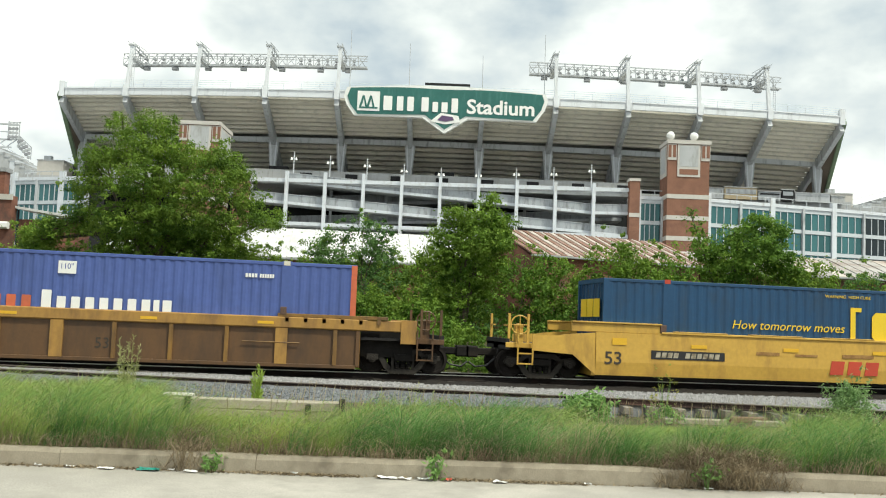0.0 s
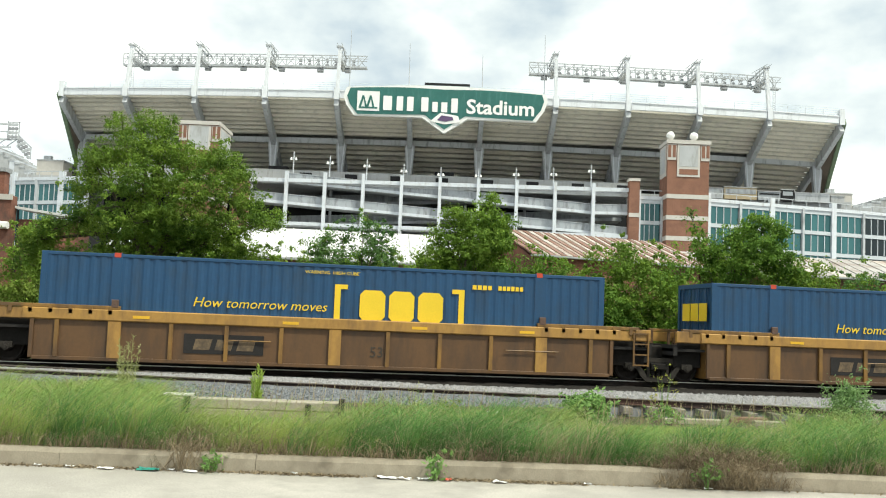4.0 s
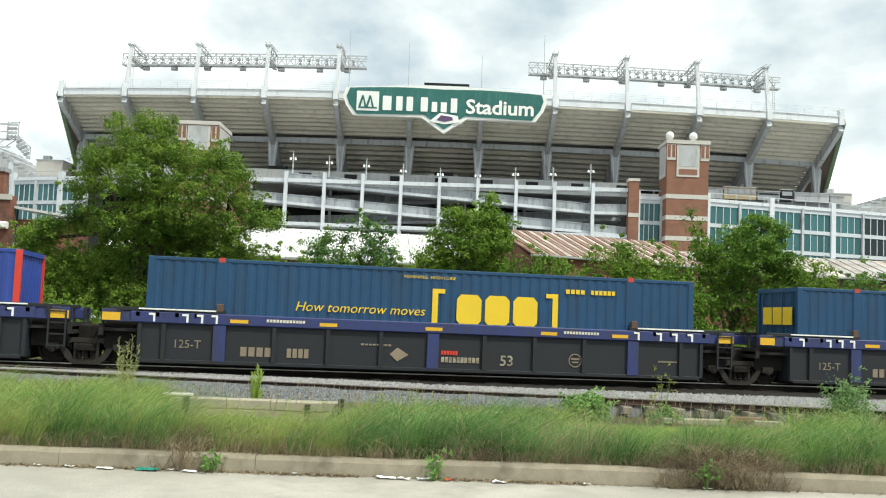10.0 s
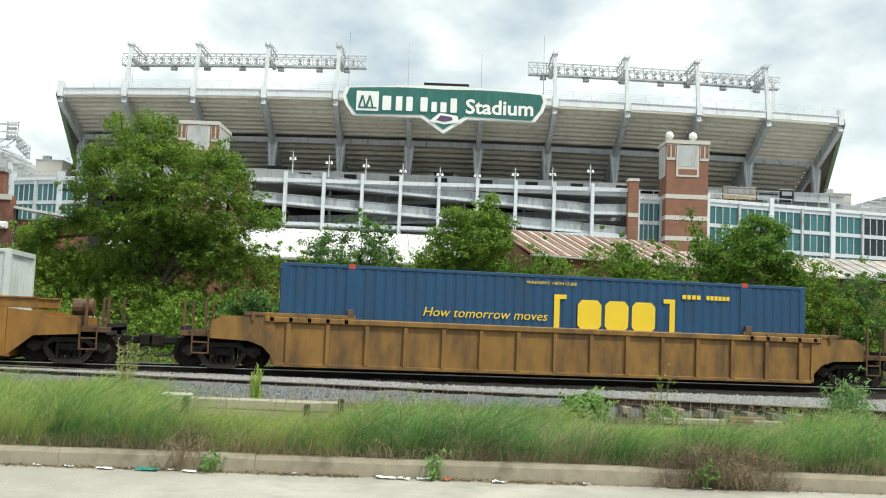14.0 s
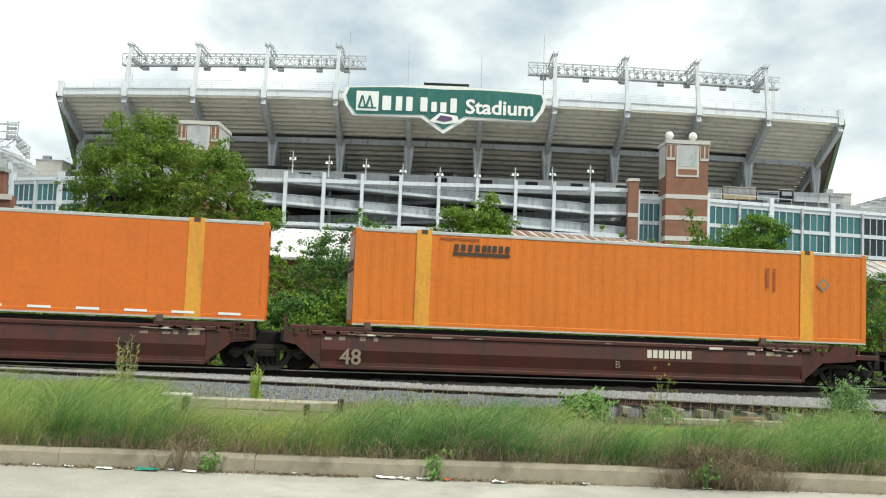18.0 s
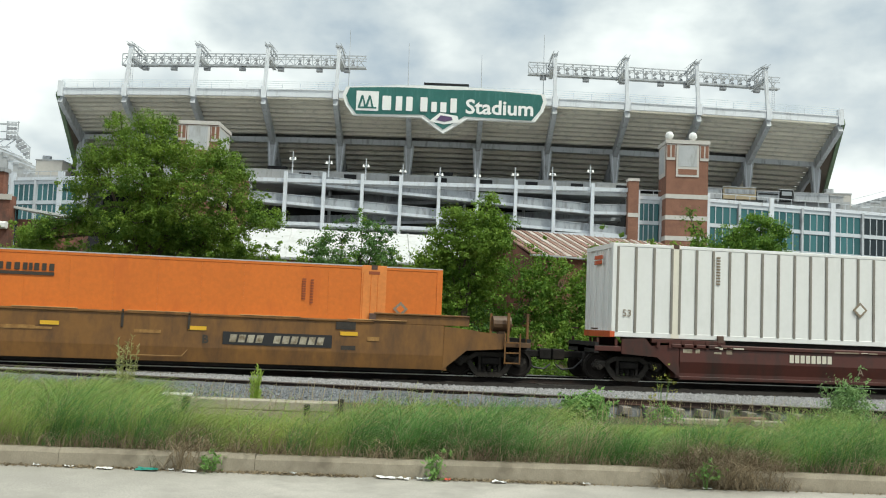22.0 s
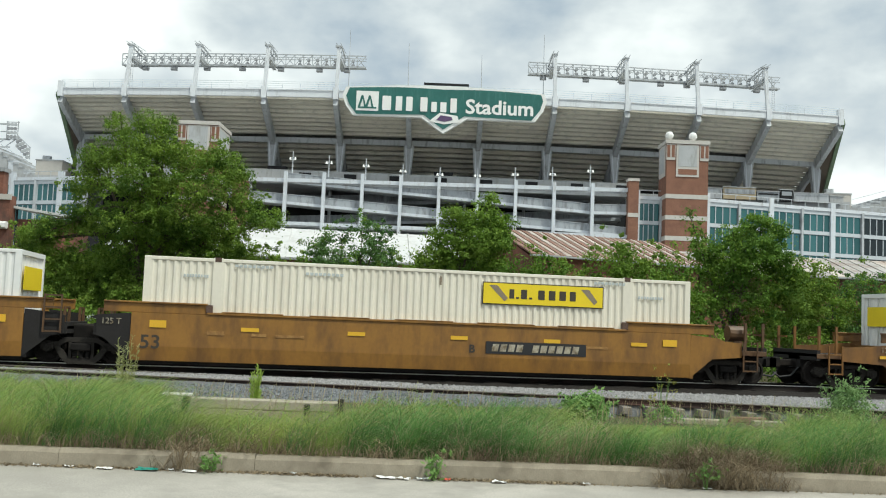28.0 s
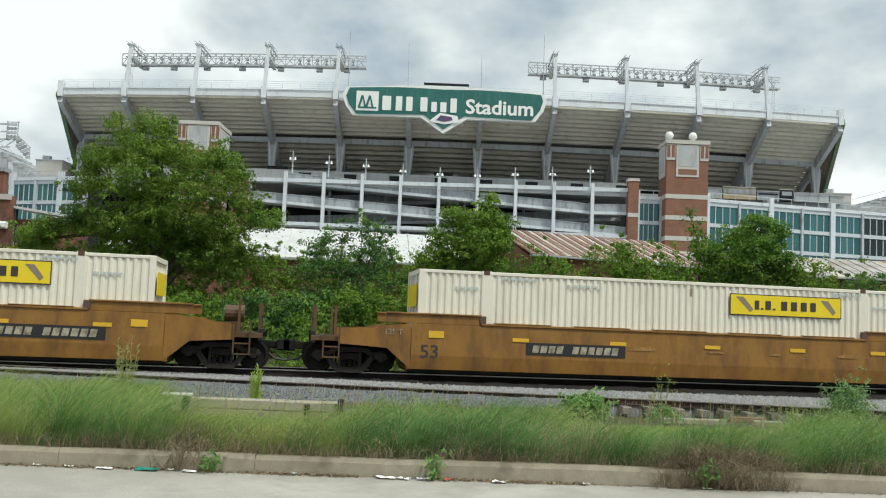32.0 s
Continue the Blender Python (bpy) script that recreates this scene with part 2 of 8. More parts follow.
def build_ground():
    xs = [-3000, -600, -200, -90, -50] + [-40 + i * 0.5 for i in range(161)] + [50, 90, 200, 600, 3000]
    ys = [-2000, -300, -60, -20, -5, 3, 6, 8] + [8.5 + i * 0.25 for i in range(20)] + [13.5 + i * 0.5 for i in range(50)] + [40, 45, 52, 62, 90, 150, 300, 800, 3500]
    v = [(x, y, ground_height(x, y) - (0.03 if abs(x) > 45 else 0)) for y in ys for x in xs]
    k = len(xs)
    f = [(j * k + i, j * k + i + 1, (j + 1) * k + i + 1, (j + 1) * k + i) for j in range(len(ys) - 1) for i in range(k - 1)]
    sh = Shape().add(v, f)
    part("ground", sh, M_SOIL).update_tag()
    tagged(bpy.data.objects["ground"], "bare brown soil ground under grass and weeds", "ground", kind="structure")

    road = Shape()
    k, rows = 60, 10
    v, f = [], []
    for j in range(rows + 1):
        for i in range(k + 1):
            x, y = -90 + 180 * i / k, -0.02 - 14 * j / rows
            v.append((x, y, 0.012 * noise.noise(Vector((x * 0.7, y * 0.7, 5))) - 0.004 * j))
    f = [(j * (k + 1) + i, (j + 1) * (k + 1) + i, (j + 1) * (k + 1) + i + 1, j * (k + 1) + i + 1) for j in range(rows) for i in range(k)]
    tagged(part("road", road.add(v, f), M_ROAD, at=KERB), "pale worn concrete street with dusty gutter", "road", kind="structure")

    kerb = thing("kerb", KERB, "weathered concrete kerb stones along the street", "kerb", kind="structure")
    rng = random.Random(4)
    x = -30.0
    while x < 32:
        w = 1.9 + rng.random() * 1.1
        dy, dz, tl = rng.uniform(-0.008, 0.008), rng.uniform(-0.008, 0.008), rng.uniform(-0.3, 0.3)
        b = 0.018
        sh = Shape()
        prof = [(-0.0, -0.15), (0.02, 0.14), (0.045, 0.175), (0.075, 0.185), (0.20, 0.18), (0.22, -0.15)]
        kk = 8
        v, f = [], []
        for i in range(kk + 1):
            u = 0.001 + (w - 0.002) * i / kk
            end = 0.003 if i in (0, kk) else 0.0
            for a, c in prof:
                j = 0.006 * noise.noise(Vector((x + u, a * 9, c * 9)) * 3)
                v.append((u, a + j + end, c + j - (end if c > 0.1 else 0)))
        n6 = len(prof)
        for i in range(kk):
            for a in range(n6 - 1):
                f.append((i * n6 + a, (i + 1) * n6 + a, (i + 1) * n6 + a + 1, i * n6 + a + 1))
        f += [tuple(range(n6)), tuple(range(kk * n6 + n6 - 1, kk * n6 - 1, -1))]
        part("kerb_stone", sh.add(v, f), M_KERB, kerb, at=pose(x, dy, dz, tl, 0, tl * 0.4))
        x += w + 0.002


def rail_profile(top):
    return [(-0.07, top - 0.17), (0.07, top - 0.17), (0.065, top - 0.155), (0.012, top - 0.13), (0.012, top - 0.045), (0.036, top - 0.035),
            (0.036, top - 0.006), (-0.036, top - 0.006), (-0.036, top - 0.035), (-0.012, top - 0.045), (-0.012, top - 0.13), (-0.065, top - 0.155)]


def build_track(name, at, top, shiny, label, tie_step, tie_m, rail_m, x0=-70, x1=80, ties_from=-14):
    tr = thing(name, at, label, "railway track", kind="structure")
    for s in (-0.7525, 0.7525):
        part("rail", Shape().prism([(x0, s + a, z) for a, z in rail_profile(top)], (x1 - x0, 0, 0)), rail_m, tr)
        part("rail_head", Shape().box(x0, x1, s - 0.039, s + 0.039, top - 0.024, top), M_RAILHEAD if shiny else M_OLDHEAD, tr)
    rng = random.Random(7)
    tie = Shape().bev(-0.115, 0.115, -1.3, 1.3, top - 0.36, top - 0.175, 0.015).mesh("tie")
    tie.materials.append(tie_m)
    i = x0
    while i < x1:
        if ties_from < i < 34:
            part("tie", tie, None, tr, at=pose(i, rng.uniform(-0.08, 0.08), rng.uniform(-0.02, 0.01), 0, 0, rng.uniform(-2, 2)))
        i += tie_step
    return tr


def old_rail(x):
    """Where the near rail of the disused track lies: it runs askew to the main track and falls away to the right."""
    return 25.5 - 0.0875 * x, -0.03 - 0.0125 * (x - 1.5)


def bed_height(x, y):
    """The ballast: a slope up to the old rail, level on from there to the main track."""
    yr, zr = old_rail(x)
    k = y - yr
    front = zr + np.interp(k, [-3.4, -2.3, -1.3, -0.6, -0.1, 0.12], [-0.62, -0.40, -0.27, -0.19, -0.15, -0.03])
    bare = 0.32 * np.clip((x - 7.6) / 1.2, 0, 1) * np.clip((0.05 - k) / 0.12, 0, 1)
    flat = zr - 0.03 + (-0.03 - zr + 0.03) * np.clip((k - 0.12) / np.maximum(27.8 - yr, 0.4), 0, 1)
    shoulder = np.interp(y, [30.6, 31.6, 33.2], [0, -0.22, -0.37])
    return np.where(k < 0.12, front - bare, flat) + shoulder


def grime_shade_edge(x):
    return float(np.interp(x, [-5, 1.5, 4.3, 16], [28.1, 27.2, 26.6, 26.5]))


def build_ballast():
    rng = random.Random(3)
    xs = [-90 + i * 1.5 for i in range(44)] + [-24 + i * 0.25 for i in range(240)] + [36 + i * 1.5 for i in range(40)]
    ys = [20.6 + 0.18 * i for i in range(71)]
    v = []
    for y in ys:
        for x in xs:
            u = min(18.0, max(-9.0, x))
            v.append((x, y, float(bed_height(u, y)) + 0.04 * noise.noise(Vector((x * 1.7, y * 2.2, 0))) + rng.uniform(-0.015, 0.015)))
    k = len(xs)
    f = [(j * k + i, j * k + i + 1, (j + 1) * k + i + 1, (j + 1) * k + i) for j in range(len(ys) - 1) for i in range(k - 1)]
    me = Shape().add(v, f).mesh("ballast_bed")
    me.materials.append(M_BALLAST)
    me.materials.append(M_GRIMY_SHADE)
    for p in me.polygons:      # oil and brake dust along the used track, darkened for shade under the train
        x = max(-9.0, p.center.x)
        p.material_index = 1 if grime_shade_edge(x) + 0.15 * noise.noise(Vector((p.center.x * 0.8, 0, 3))) < p.center.y < 31 else 0
    tagged(part("ballast_bed", me, None), "grey crushed stone railway ballast", "ballast", kind="structure")
    # loose stones on top
    nrm = np.random.RandomState(5)
    n = 60000
    px, py = nrm.uniform(-10, 18, n), nrm.uniform(22.0, 28.4, n)
    yr, zr = old_rail(px)
    edge = np.array([grime_shade_edge(a) for a in px])
    ok = (py < edge + nrm.normal(0, 0.08, n)) & (np.abs(py - yr) > 0.09) & ((px < 8.4) | (py > yr))
    px, py = px[ok], py[ok]
    n = len(px)
    pz = bed_height(px, py) + 0.015
    r = nrm.uniform(0.022, 0.05, n)
    octa = np.array([(1, 0, 0), (-1, 0, 0), (0, 1, 0), (0, -1, 0), (0, 0, 1), (0, 0, -1)], float)
    jit = nrm.uniform(0.6, 1.25, (n, 6, 1))
    ang = nrm.uniform(0, 6.28, n)
    c, s = np.cos(ang)[:, None], np.sin(ang)[:, None]
    q = octa[None] * jit * r[:, None, None]
    X, Y = q[..., 0] * c - q[..., 1] * s, q[..., 0] * s + q[..., 1] * c
    V = np.stack([X + px[:, None], Y + py[:, None], q[..., 2] * 0.8 + pz[:, None]], -1)
    tri = np.array([(0, 2, 4), (2, 1, 4), (1, 3, 4), (3, 0, 4), (2, 0, 5), (1, 2, 5), (3, 1, 5), (0, 3, 5)])
    front = py < old_rail(px)[0]
    for pick, m, label in ((~front, M_STONE, "loose pale ballast stones between the tracks"), (front, M_BLUESTONE, "loose blue-grey ballast stones on the slope below the old rail")):
        k = int(pick.sum())
        F = (tri[None] + (np.arange(k) * 6)[:, None, None]).reshape(-1, 3)
        me = bpy.data.meshes.new("ballast_stones")
        me.from_pydata(V[pick].reshape(-1, 3).tolist(), [], F.tolist())
        tagged(part("ballast_stones", me, m), label, "gravel", kind="stuff")


build_ground()
build_ballast()
build_track("near_track", pose(1.57, 26.12, 0.04, 0, 0.72, -5), -0.07, False, "rusty unused railway track on old wooden ties", 0.66, M_DARKTIE, M_RUSTRAIL, -11, 30, 5.4)
build_track("main_track", pose(0, 29.15, 0), 0.15, True, "railway track with polished rail heads in ballast", 0.55, M_TIE, M_RAIL)
# ---- stadium ----
M_FASCIA = surf("white_fascia", (0.71, 0.735, 0.77), 0.6, var=0.06, scale=0.3, dirt=(0.54, 0.56, 0.585), amount=0.2, streak=2)
M_STEP = surf("precast_step", (0.66, 0.63, 0.55), 0.85, var=0.06, scale=0.25, fine=6, bump=0.1, dirt=(0.50, 0.485, 0.44), amount=0.25, spread=0.07)
M_STEEL = surf("grey_painted_steel", (0.46, 0.48, 0.505), 0.55, var=0.08, scale=0.5, dirt=(0.25, 0.26, 0.27), amount=0.25, streak=2)
M_LIGHTSTEEL = surf("pale_steel", (0.60, 0.63, 0.675), 0.5, var=0.06, scale=0.6, dirt=(0.45, 0.45, 0.46), amount=0.2, streak=2)
# near-black holds the shade of open interiors; dark fittings use it too
M_DARK = surf("interior_shade_and_black_parts", (0.025, 0.026, 0.028), 0.9, var=0.2)
M_BROWNWALL = surf("brown_end_wall", (0.16, 0.13, 0.105), 0.85, var=0.12)
M_GREENTRIM = surf("green_trim", (0.12, 0.17, 0.10), 0.6)
M_BRICKRED = surf("red_brick", (0.235, 0.120, 0.083), 0.9, var=0.18, scale=0.5, fine=8, bump=0.3, dirt=(0.19, 0.098, 0.07), amount=0.3)
M_STONEBAND = surf("pale_stone_band", (0.50, 0.475, 0.44), 0.8, var=0.08)
M_GLASS = glass("teal_glass", (0.05, 0.135, 0.145))
M_DARKGLASS = glass("dark_glass", (0.03, 0.04, 0.045))
M_RAILGLASS = surf("frosted_railing_panel", (0.62, 0.70, 0.74), 0.3, var=0.04)
M_WINGFRAME = surf("grey_blue_frame", (0.50, 0.535, 0.57), 0.5, var=0.06, scale=0.6, dirt=(0.40, 0.42, 0.44), amount=0.2)
M_RAMP = surf("grey_ramp_concrete", (0.37, 0.395, 0.425), 0.85, var=0.12, scale=0.4, dirt=(0.22, 0.225, 0.235), amount=0.35, streak=2)
M_CONC = surf("concrete", (0.43, 0.44, 0.45), 0.85, var=0.1, scale=0.4, dirt=(0.33, 0.33, 0.32), amount=0.3, streak=2)
M_SIGN = surf("green_sign", (0.022, 0.128, 0.112), 0.55, var=0.10, scale=0.4, fine=3, bump=0.0, dirt=(0.05, 0.17, 0.15), amount=0.25, streak=2.5)
M_WHITE = surf("white_paint", (0.82, 0.82, 0.80), 0.5, var=0.04)
M_GOLDTAN = surf("tan_panel", (0.42, 0.34, 0.22), 0.7)
M_PURPLE = surf("purple_panel", (0.10, 0.06, 0.14), 0.6)
M_LAMP = surf("lamp_housing", (0.30, 0.31, 0.33), 0.5, var=0.1)

BAY, MID = 11.6, -0.6
POSTS = [MID + BAY * (k - 5.5) + {0: 0.5, 11: 0.7}.get(k, 0) for k in range(12)]


def rim_depth(x):
    u = (x - MID) / 63.8
    return 150 + 5.4 * u * u - 0.9 * u


def bowl(x, f, drop=0.0):
    """A point under the upper deck: x along the rim, f from the rim (0) to the inner edge (1)."""
    return Vector((x, rim_depth(x) + 22 * f, 37.0 - 10.2 * f - drop))


def build_bowl():
    st = thing("stadium", STADIUM, "large concrete and steel football stadium with raked upper deck", "stadium")
    rows = [0.02 + 0.43 * i / 9 for i in range(10)] + [0.50 + 0.50 * i / 8 for i in range(9)]
    for k in range(11):
        x0, x1 = POSTS[k] + (0.25 if k > 0 else -0.3), POSTS[k + 1] - (0.25 if k < 10 else -0.3)
        for i, f in enumerate(rows):
            if i == 18 or (i == 9 and k < 10):
                continue
            g = rows[i + 1]
            a, b, c, d = bowl(x0, f), bowl(x1, f), bowl(x1, g), bowl(x0, g)
            lo = Vector((0, 0, d.z - a.z))
            up = Vector((0, 0, 0.10))
            # vertical riser that faces out, soffit that runs in
            ring = [a + up, a + lo * 0.74, a + lo * 0.74 + (d - a - lo) * 1.02, a + up + (d - a - lo) * 1.02]
            ring2 = [b + up, b + lo * 0.74, b + lo * 0.74 + (c - b - lo) * 1.02, b + up + (c - b - lo) * 1.02]
            sh = Shape().add(ring + ring2, [(0, 1, 2, 3), (7, 6, 5, 4), (0, 4, 5, 1), (1, 5, 6, 2), (2, 6, 7, 3), (3, 7, 4, 0)])
            part("seating_step", sh, M_STEP, st)
    for k, x in enumerate(POSTS):
        sh = Shape()
        a, b = bowl(x, -0.01, 1.0), bowl(x, 1.0, 1.0)
        sh.beam(a, b, 0.75, 1.7)
        part("raker_beam", sh, M_STEEL, st, "grey steel raker beam")
        r = bowl(x, 0)
        part("rim_post", Shape().box(r.x - 0.42, r.x + 0.42, r.y - 0.75, r.y + 0.3, 36.35, 38.9 if k in (0, 11) else 38.2), M_FASCIA, st)
        c = bowl(x, 0.455, 1.0)
        v = []
        for z, w in ((c.z, 1.15), (c.z - 2.4, 0.92), (c.z - 6.2, 0.44), (c.z - 13, 0.42)):
            v += [(c.x - w / 1.3, c.y - 0.5, z), (c.x + w / 1.3, c.y - 0.5, z), (c.x + w / 1.3, c.y + 0.5, z), (c.x - w / 1.3, c.y + 0.5, z)]
        f = [(0, 3, 2, 1), (12, 13, 14, 15)] + [(4 * j + i, 4 * j + (i + 1) % 4, 4 * j + 4 + (i + 1) % 4, 4 * j + 4 + i) for j in range(3) for i in range(4)]
        col = part("column", Shape().add(v, f), M_STEEL, st, "tapered grey steel column")
        part("web", Shape().prism([(c.x - 0.62, c.y - 0.62, c.z - 0.2), (c.x - 0.42, c.y - 0.62, c.z - 0.2), (c.x - 0.05, c.y - 0.62, c.z - 6.2), (c.x - 0.2, c.y - 0.62, c.z - 6.2)], (0, 0.12, 0))
             .prism([(c.x + 0.42, c.y - 0.62, c.z - 0.2), (c.x + 0.62, c.y - 0.62, c.z - 0.2), (c.x + 0.2, c.y - 0.62, c.z - 6.2), (c.x + 0.05, c.y - 0.62, c.z - 6.2)], (0, 0.12, 0)), M_LIGHTSTEEL, col, "pale steel flange")
    for k in range(11):
        x0, x1 = POSTS[k], POSTS[k + 1]
        a, b = bowl(x0, 0), bowl(x1, 0)
        sh = Shape()
        w = (b - a).normalized()
        sh.beam(a + Vector((0, -0.35, 0.15)) + w * 0.55, b + Vector((0, -0.35, 0.15)) - w * 0.55, 0.35, 1.1)
        part("rim_fascia", sh, M_FASCIA, st, "white rim fascia")
        sh = Shape()
        sh.beam(a + Vector((0, -0.50, 0.72)) + w * 0.55, b + Vector((0, -0.50, 0.72)) - w * 0.55, 0.35, 0.16)
        part("rim_cap", sh, M_FASCIA, st)
        c, d = bowl(x0, 0.465, 0.62), bowl(x1, 0.465, 0.62)
        part("ring_beam", Shape().beam(c, d, 0.5, 0.9), M_STEEL, st)
        for j in range(4):
            p, q = a.lerp(b, j / 4), a.lerp(b, (j + 1) / 4)
            off = Vector((0, -0.1, 1.55))
            for z in (-0.45, -0.1, 0.25, 0.58):
                part("railing_wire", Shape().beam(p + off + Vector((0, 0, z)), q + off + Vector((0, 0, z)), 0.05, 0.055), M_RAILGLASS, st)
            part("railing_post", Shape().box(p.x - 0.03, p.x + 0.03, p.y - 0.12, p.y - 0.05, 37.5, 38.9), M_LIGHTSTEEL, st)
    # closing walls at the two ends of the deck, and the back of the deck
    for s, x in ((-1, POSTS[0] - 0.4), (1, POSTS[-1] + 0.4)):
        a = bowl(x, -0.02)
        b = Vector((65.9 * s + 0.75, 168, 26.9))
        c = bowl(x, 0.85, 2.6)
        part("end_wall", Shape().prism([a - Vector((0, 0, 0.5)), b, c], (-s * 0.3, 0.2, 0)), M_BROWNWALL, st)
        part("end_trim", Shape().beam(a - Vector((0, 0, 0.2)), b, 0.6, 1.2), M_GREENTRIM, st, "dark green edge trim")
    part("deck_back", Shape().prism([bowl(POSTS[0], 0.0, -0.6), bowl(POSTS[0], 1.0, -0.6), bowl(POSTS[0], 1.0, -1.0), bowl(POSTS[0], 0.0, -1.0)],
                                    (POSTS[-1] - POSTS[0], 0, 0)), M_CONC, st)
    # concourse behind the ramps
    # rear wall coloured near-black for the shade below the deck
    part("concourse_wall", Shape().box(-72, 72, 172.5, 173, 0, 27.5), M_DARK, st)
    part("concourse_floor", Shape().box(-72, 72, 156, 172, 22.6, 23.2), M_CONC, st)
    part("parapet", Shape().box(-58, 31, 155.4, 155.8, 21.0, 25.6), M_CONC, st, "grey concrete parapet")
    part("parapet", Shape().box(31, 66, 155.4, 155.8, 21.0, 24.0), M_CONC, st, "grey concrete parapet")
    for k in range(8):
        part("vent_grille", Shape().box(-24 + k * 7.4, -22 + k * 7.4, 155.25, 155.4, 24.2, 25.2), M_DARK, st, "dark louvred vent")
    rng = random.Random(2)
    for k in range(16):
        x = -56 + k * 5.5 + rng.uniform(-1, 1)
        w, z = rng.uniform(1.1, 2.4), rng.uniform(24.6, 26.4)
        part("kiosk_panel", Shape().box(x - w, x + w, 156.2, 157.5, 23.2, z), rng.choice([M_CONC, M_STEEL, M_GOLDTAN, M_DARK]), st)
    # stalls along the concourse beside the stair tower
    for a, b, z, m in ((39.6, 41.6, 25.4, M_DARK), (41.8, 44.9, 25.2, M_STEEL), (45.1, 50.4, 25.5, M_GOLDTAN), (50.6, 54.2, 25.0, M_RAMP), (54.4, 56.4, 25.4, M_DARK), (56.6, 62.2, 25.0, M_STEEL), (62.4, 64.6, 24.7, M_CONC)):
        stall = part("stall", Shape().box(a, b, 154.6, 155.3, 23.6, z), m, st)
        part("stall_roof", Shape().box(a - 0.12, b + 0.12, 154.5, 155.36, z, z + 0.14), M_CONC, stall)
        part("stall_shutter", Shape().box(a + 0.2, b - 0.2, 154.55, 154.6, 24.5, z - 0.25), M_RAMP if m is not M_RAMP else M_DARK, stall)
    # video board edge above the sign
    part("board_top", Shape().box(-4.1, 3.1, 150.6, 151.2, 37.4, 39.75), M_DARK, st, "dark top of a video board")
    return st


def build_light_rig(xa, xb, posts):
    """A lattice walkway with floodlights, carried on masts above the rim."""
    rig = thing("floodlight_rig", STADIUM, "pale steel floodlight gantry on leaning masts above the stadium rim", "floodlight", group="floodlight rigs")
    z0, z1 = 43.6, 45.5
    dep = lambda x: rim_depth(x) + 8.0
    for k, x in enumerate(posts):
        r = rim_depth(x)
        lean = -0.012 * (x - MID)
        m = Shape()
        m.prism([(x - 0.27, r - 0.6, 36.3), (x + 0.27, r - 0.6, 36.3), (x + 0.27, r + 0.1, 36.3), (x - 0.27, r + 0.1, 36.3)], (lean, 0, 8.5))
        mast = part("mast", m, M_FASCIA, rig, "white steel mast")
        part("mast_cap", Shape().box(x + lean - 0.55, x + lean + 0.4, r - 0.8, r + 0.2, 44.8, 45.0), M_STEEL, mast)
        floor = part("walkway_arm", Shape().box(x - 0.3, x + 0.3, r + 0.2, dep(x), 43.05, 43.12), M_STEEL, rig, "grey walkway arm to the gantry")
        for side in (-0.35, 0.35):      # the arms reach in over the rim to the gantry
            part("arm_chord", Shape().beam((x + lean + side, r - 0.2, 45.0), (x + side, dep(x) + 0.4, 45.3), 0.16, 0.22), M_STEEL, floor)
            part("arm_chord", Shape().beam((x + lean + side, r - 0.2, 42.9), (x + side, dep(x) + 0.4, z0), 0.2, 0.34), M_STEEL, floor)
            part("arm_rail", Shape().beam((x + side, r, 45.6), (x + side, dep(x), 46.2), 0.07, 0.07), M_STEEL, floor)
            for q in (0.25, 0.5, 0.75):
                y = r + (dep(x) - r) * q
                part("arm_strut", Shape().beam((x + side, y, 43.0), (x + side, y, 45.8), 0.09, 0.09), M_STEEL, floor)
        if k == (0 if xa < 0 else len(posts) - 1):
            lad = Shape()
            for u in (0.62, 1.0):
                lad.beam((x + u, r + 0.1, 38.0), (x + u, r + 0.1, 43.0), 0.05, 0.05)
            for q in range(14):
                lad.beam((x + 0.62, r + 0.1, 38.2 + q * 0.35), (x + 1.0, r + 0.1, 38.2 + q * 0.35), 0.04, 0.04)
            part("ladder", lad, M_STEEL, rig)
    n = int(round((xb - xa) / 1.5))
    xs = [xa + (xb - xa) * i / n for i in range(n + 1)]
    for i, j in zip(xs, xs[1:]):
        a, b = Vector((i, dep(i) - 1.0, 0)), Vector((j, dep(j) - 1.0, 0))
        up0, up1 = Vector((0, 0, z0)), Vector((0, 0, z1))
        mid, deep = Vector((0, 0, (z0 + z1) / 2 + 0.1)), Vector((0, 1.6, 0))
        part("bottom_chord", Shape().beam(a + up0, b + up0, 0.10, 0.30), M_STEEL, rig)
        part("top_chord", Shape().beam(a + up1, b + up1, 0.13, 0.16), M_STEEL, rig)
        part("mid_rail", Shape().beam(a + mid, b + mid, 0.10, 0.10), M_STEEL, rig)
        part("upright", Shape().beam(a + up0, a + up1, 0.13, 0.13), M_STEEL, rig)
        part("diagonal", Shape().beam(a + up0, b + up1, 0.09, 0.09), M_STEEL, rig)
        part("diagonal", Shape().beam(a + up1 + deep, b + up0 + deep, 0.09, 0.09), M_LAMP, rig)
        part("back_rail", Shape().beam(a + up1 + deep, b + up1 + deep, 0.09, 0.10), M_STEEL, rig)
        part("grating", Shape().beam(a + up0 + deep * 0.5, b + up0 + deep * 0.5, 1.5, 0.06), M_STEEL, rig)
    lamp = Shape()
    for z in (0.45, 1.25):
        lamp.tube((0, 0.25, z), (0, -0.1, z + 0.05), 0.18, 0.30, 8)
        lamp.box(-0.2, 0.2, 0.2, 0.5, z - 0.15, z + 0.2)
    me = lamp.mesh("floodlight")
    me.materials.append(M_LAMP)
    for i, x in enumerate(xs[2:-1]):
        if i % 9 in (7, 8):
            continue
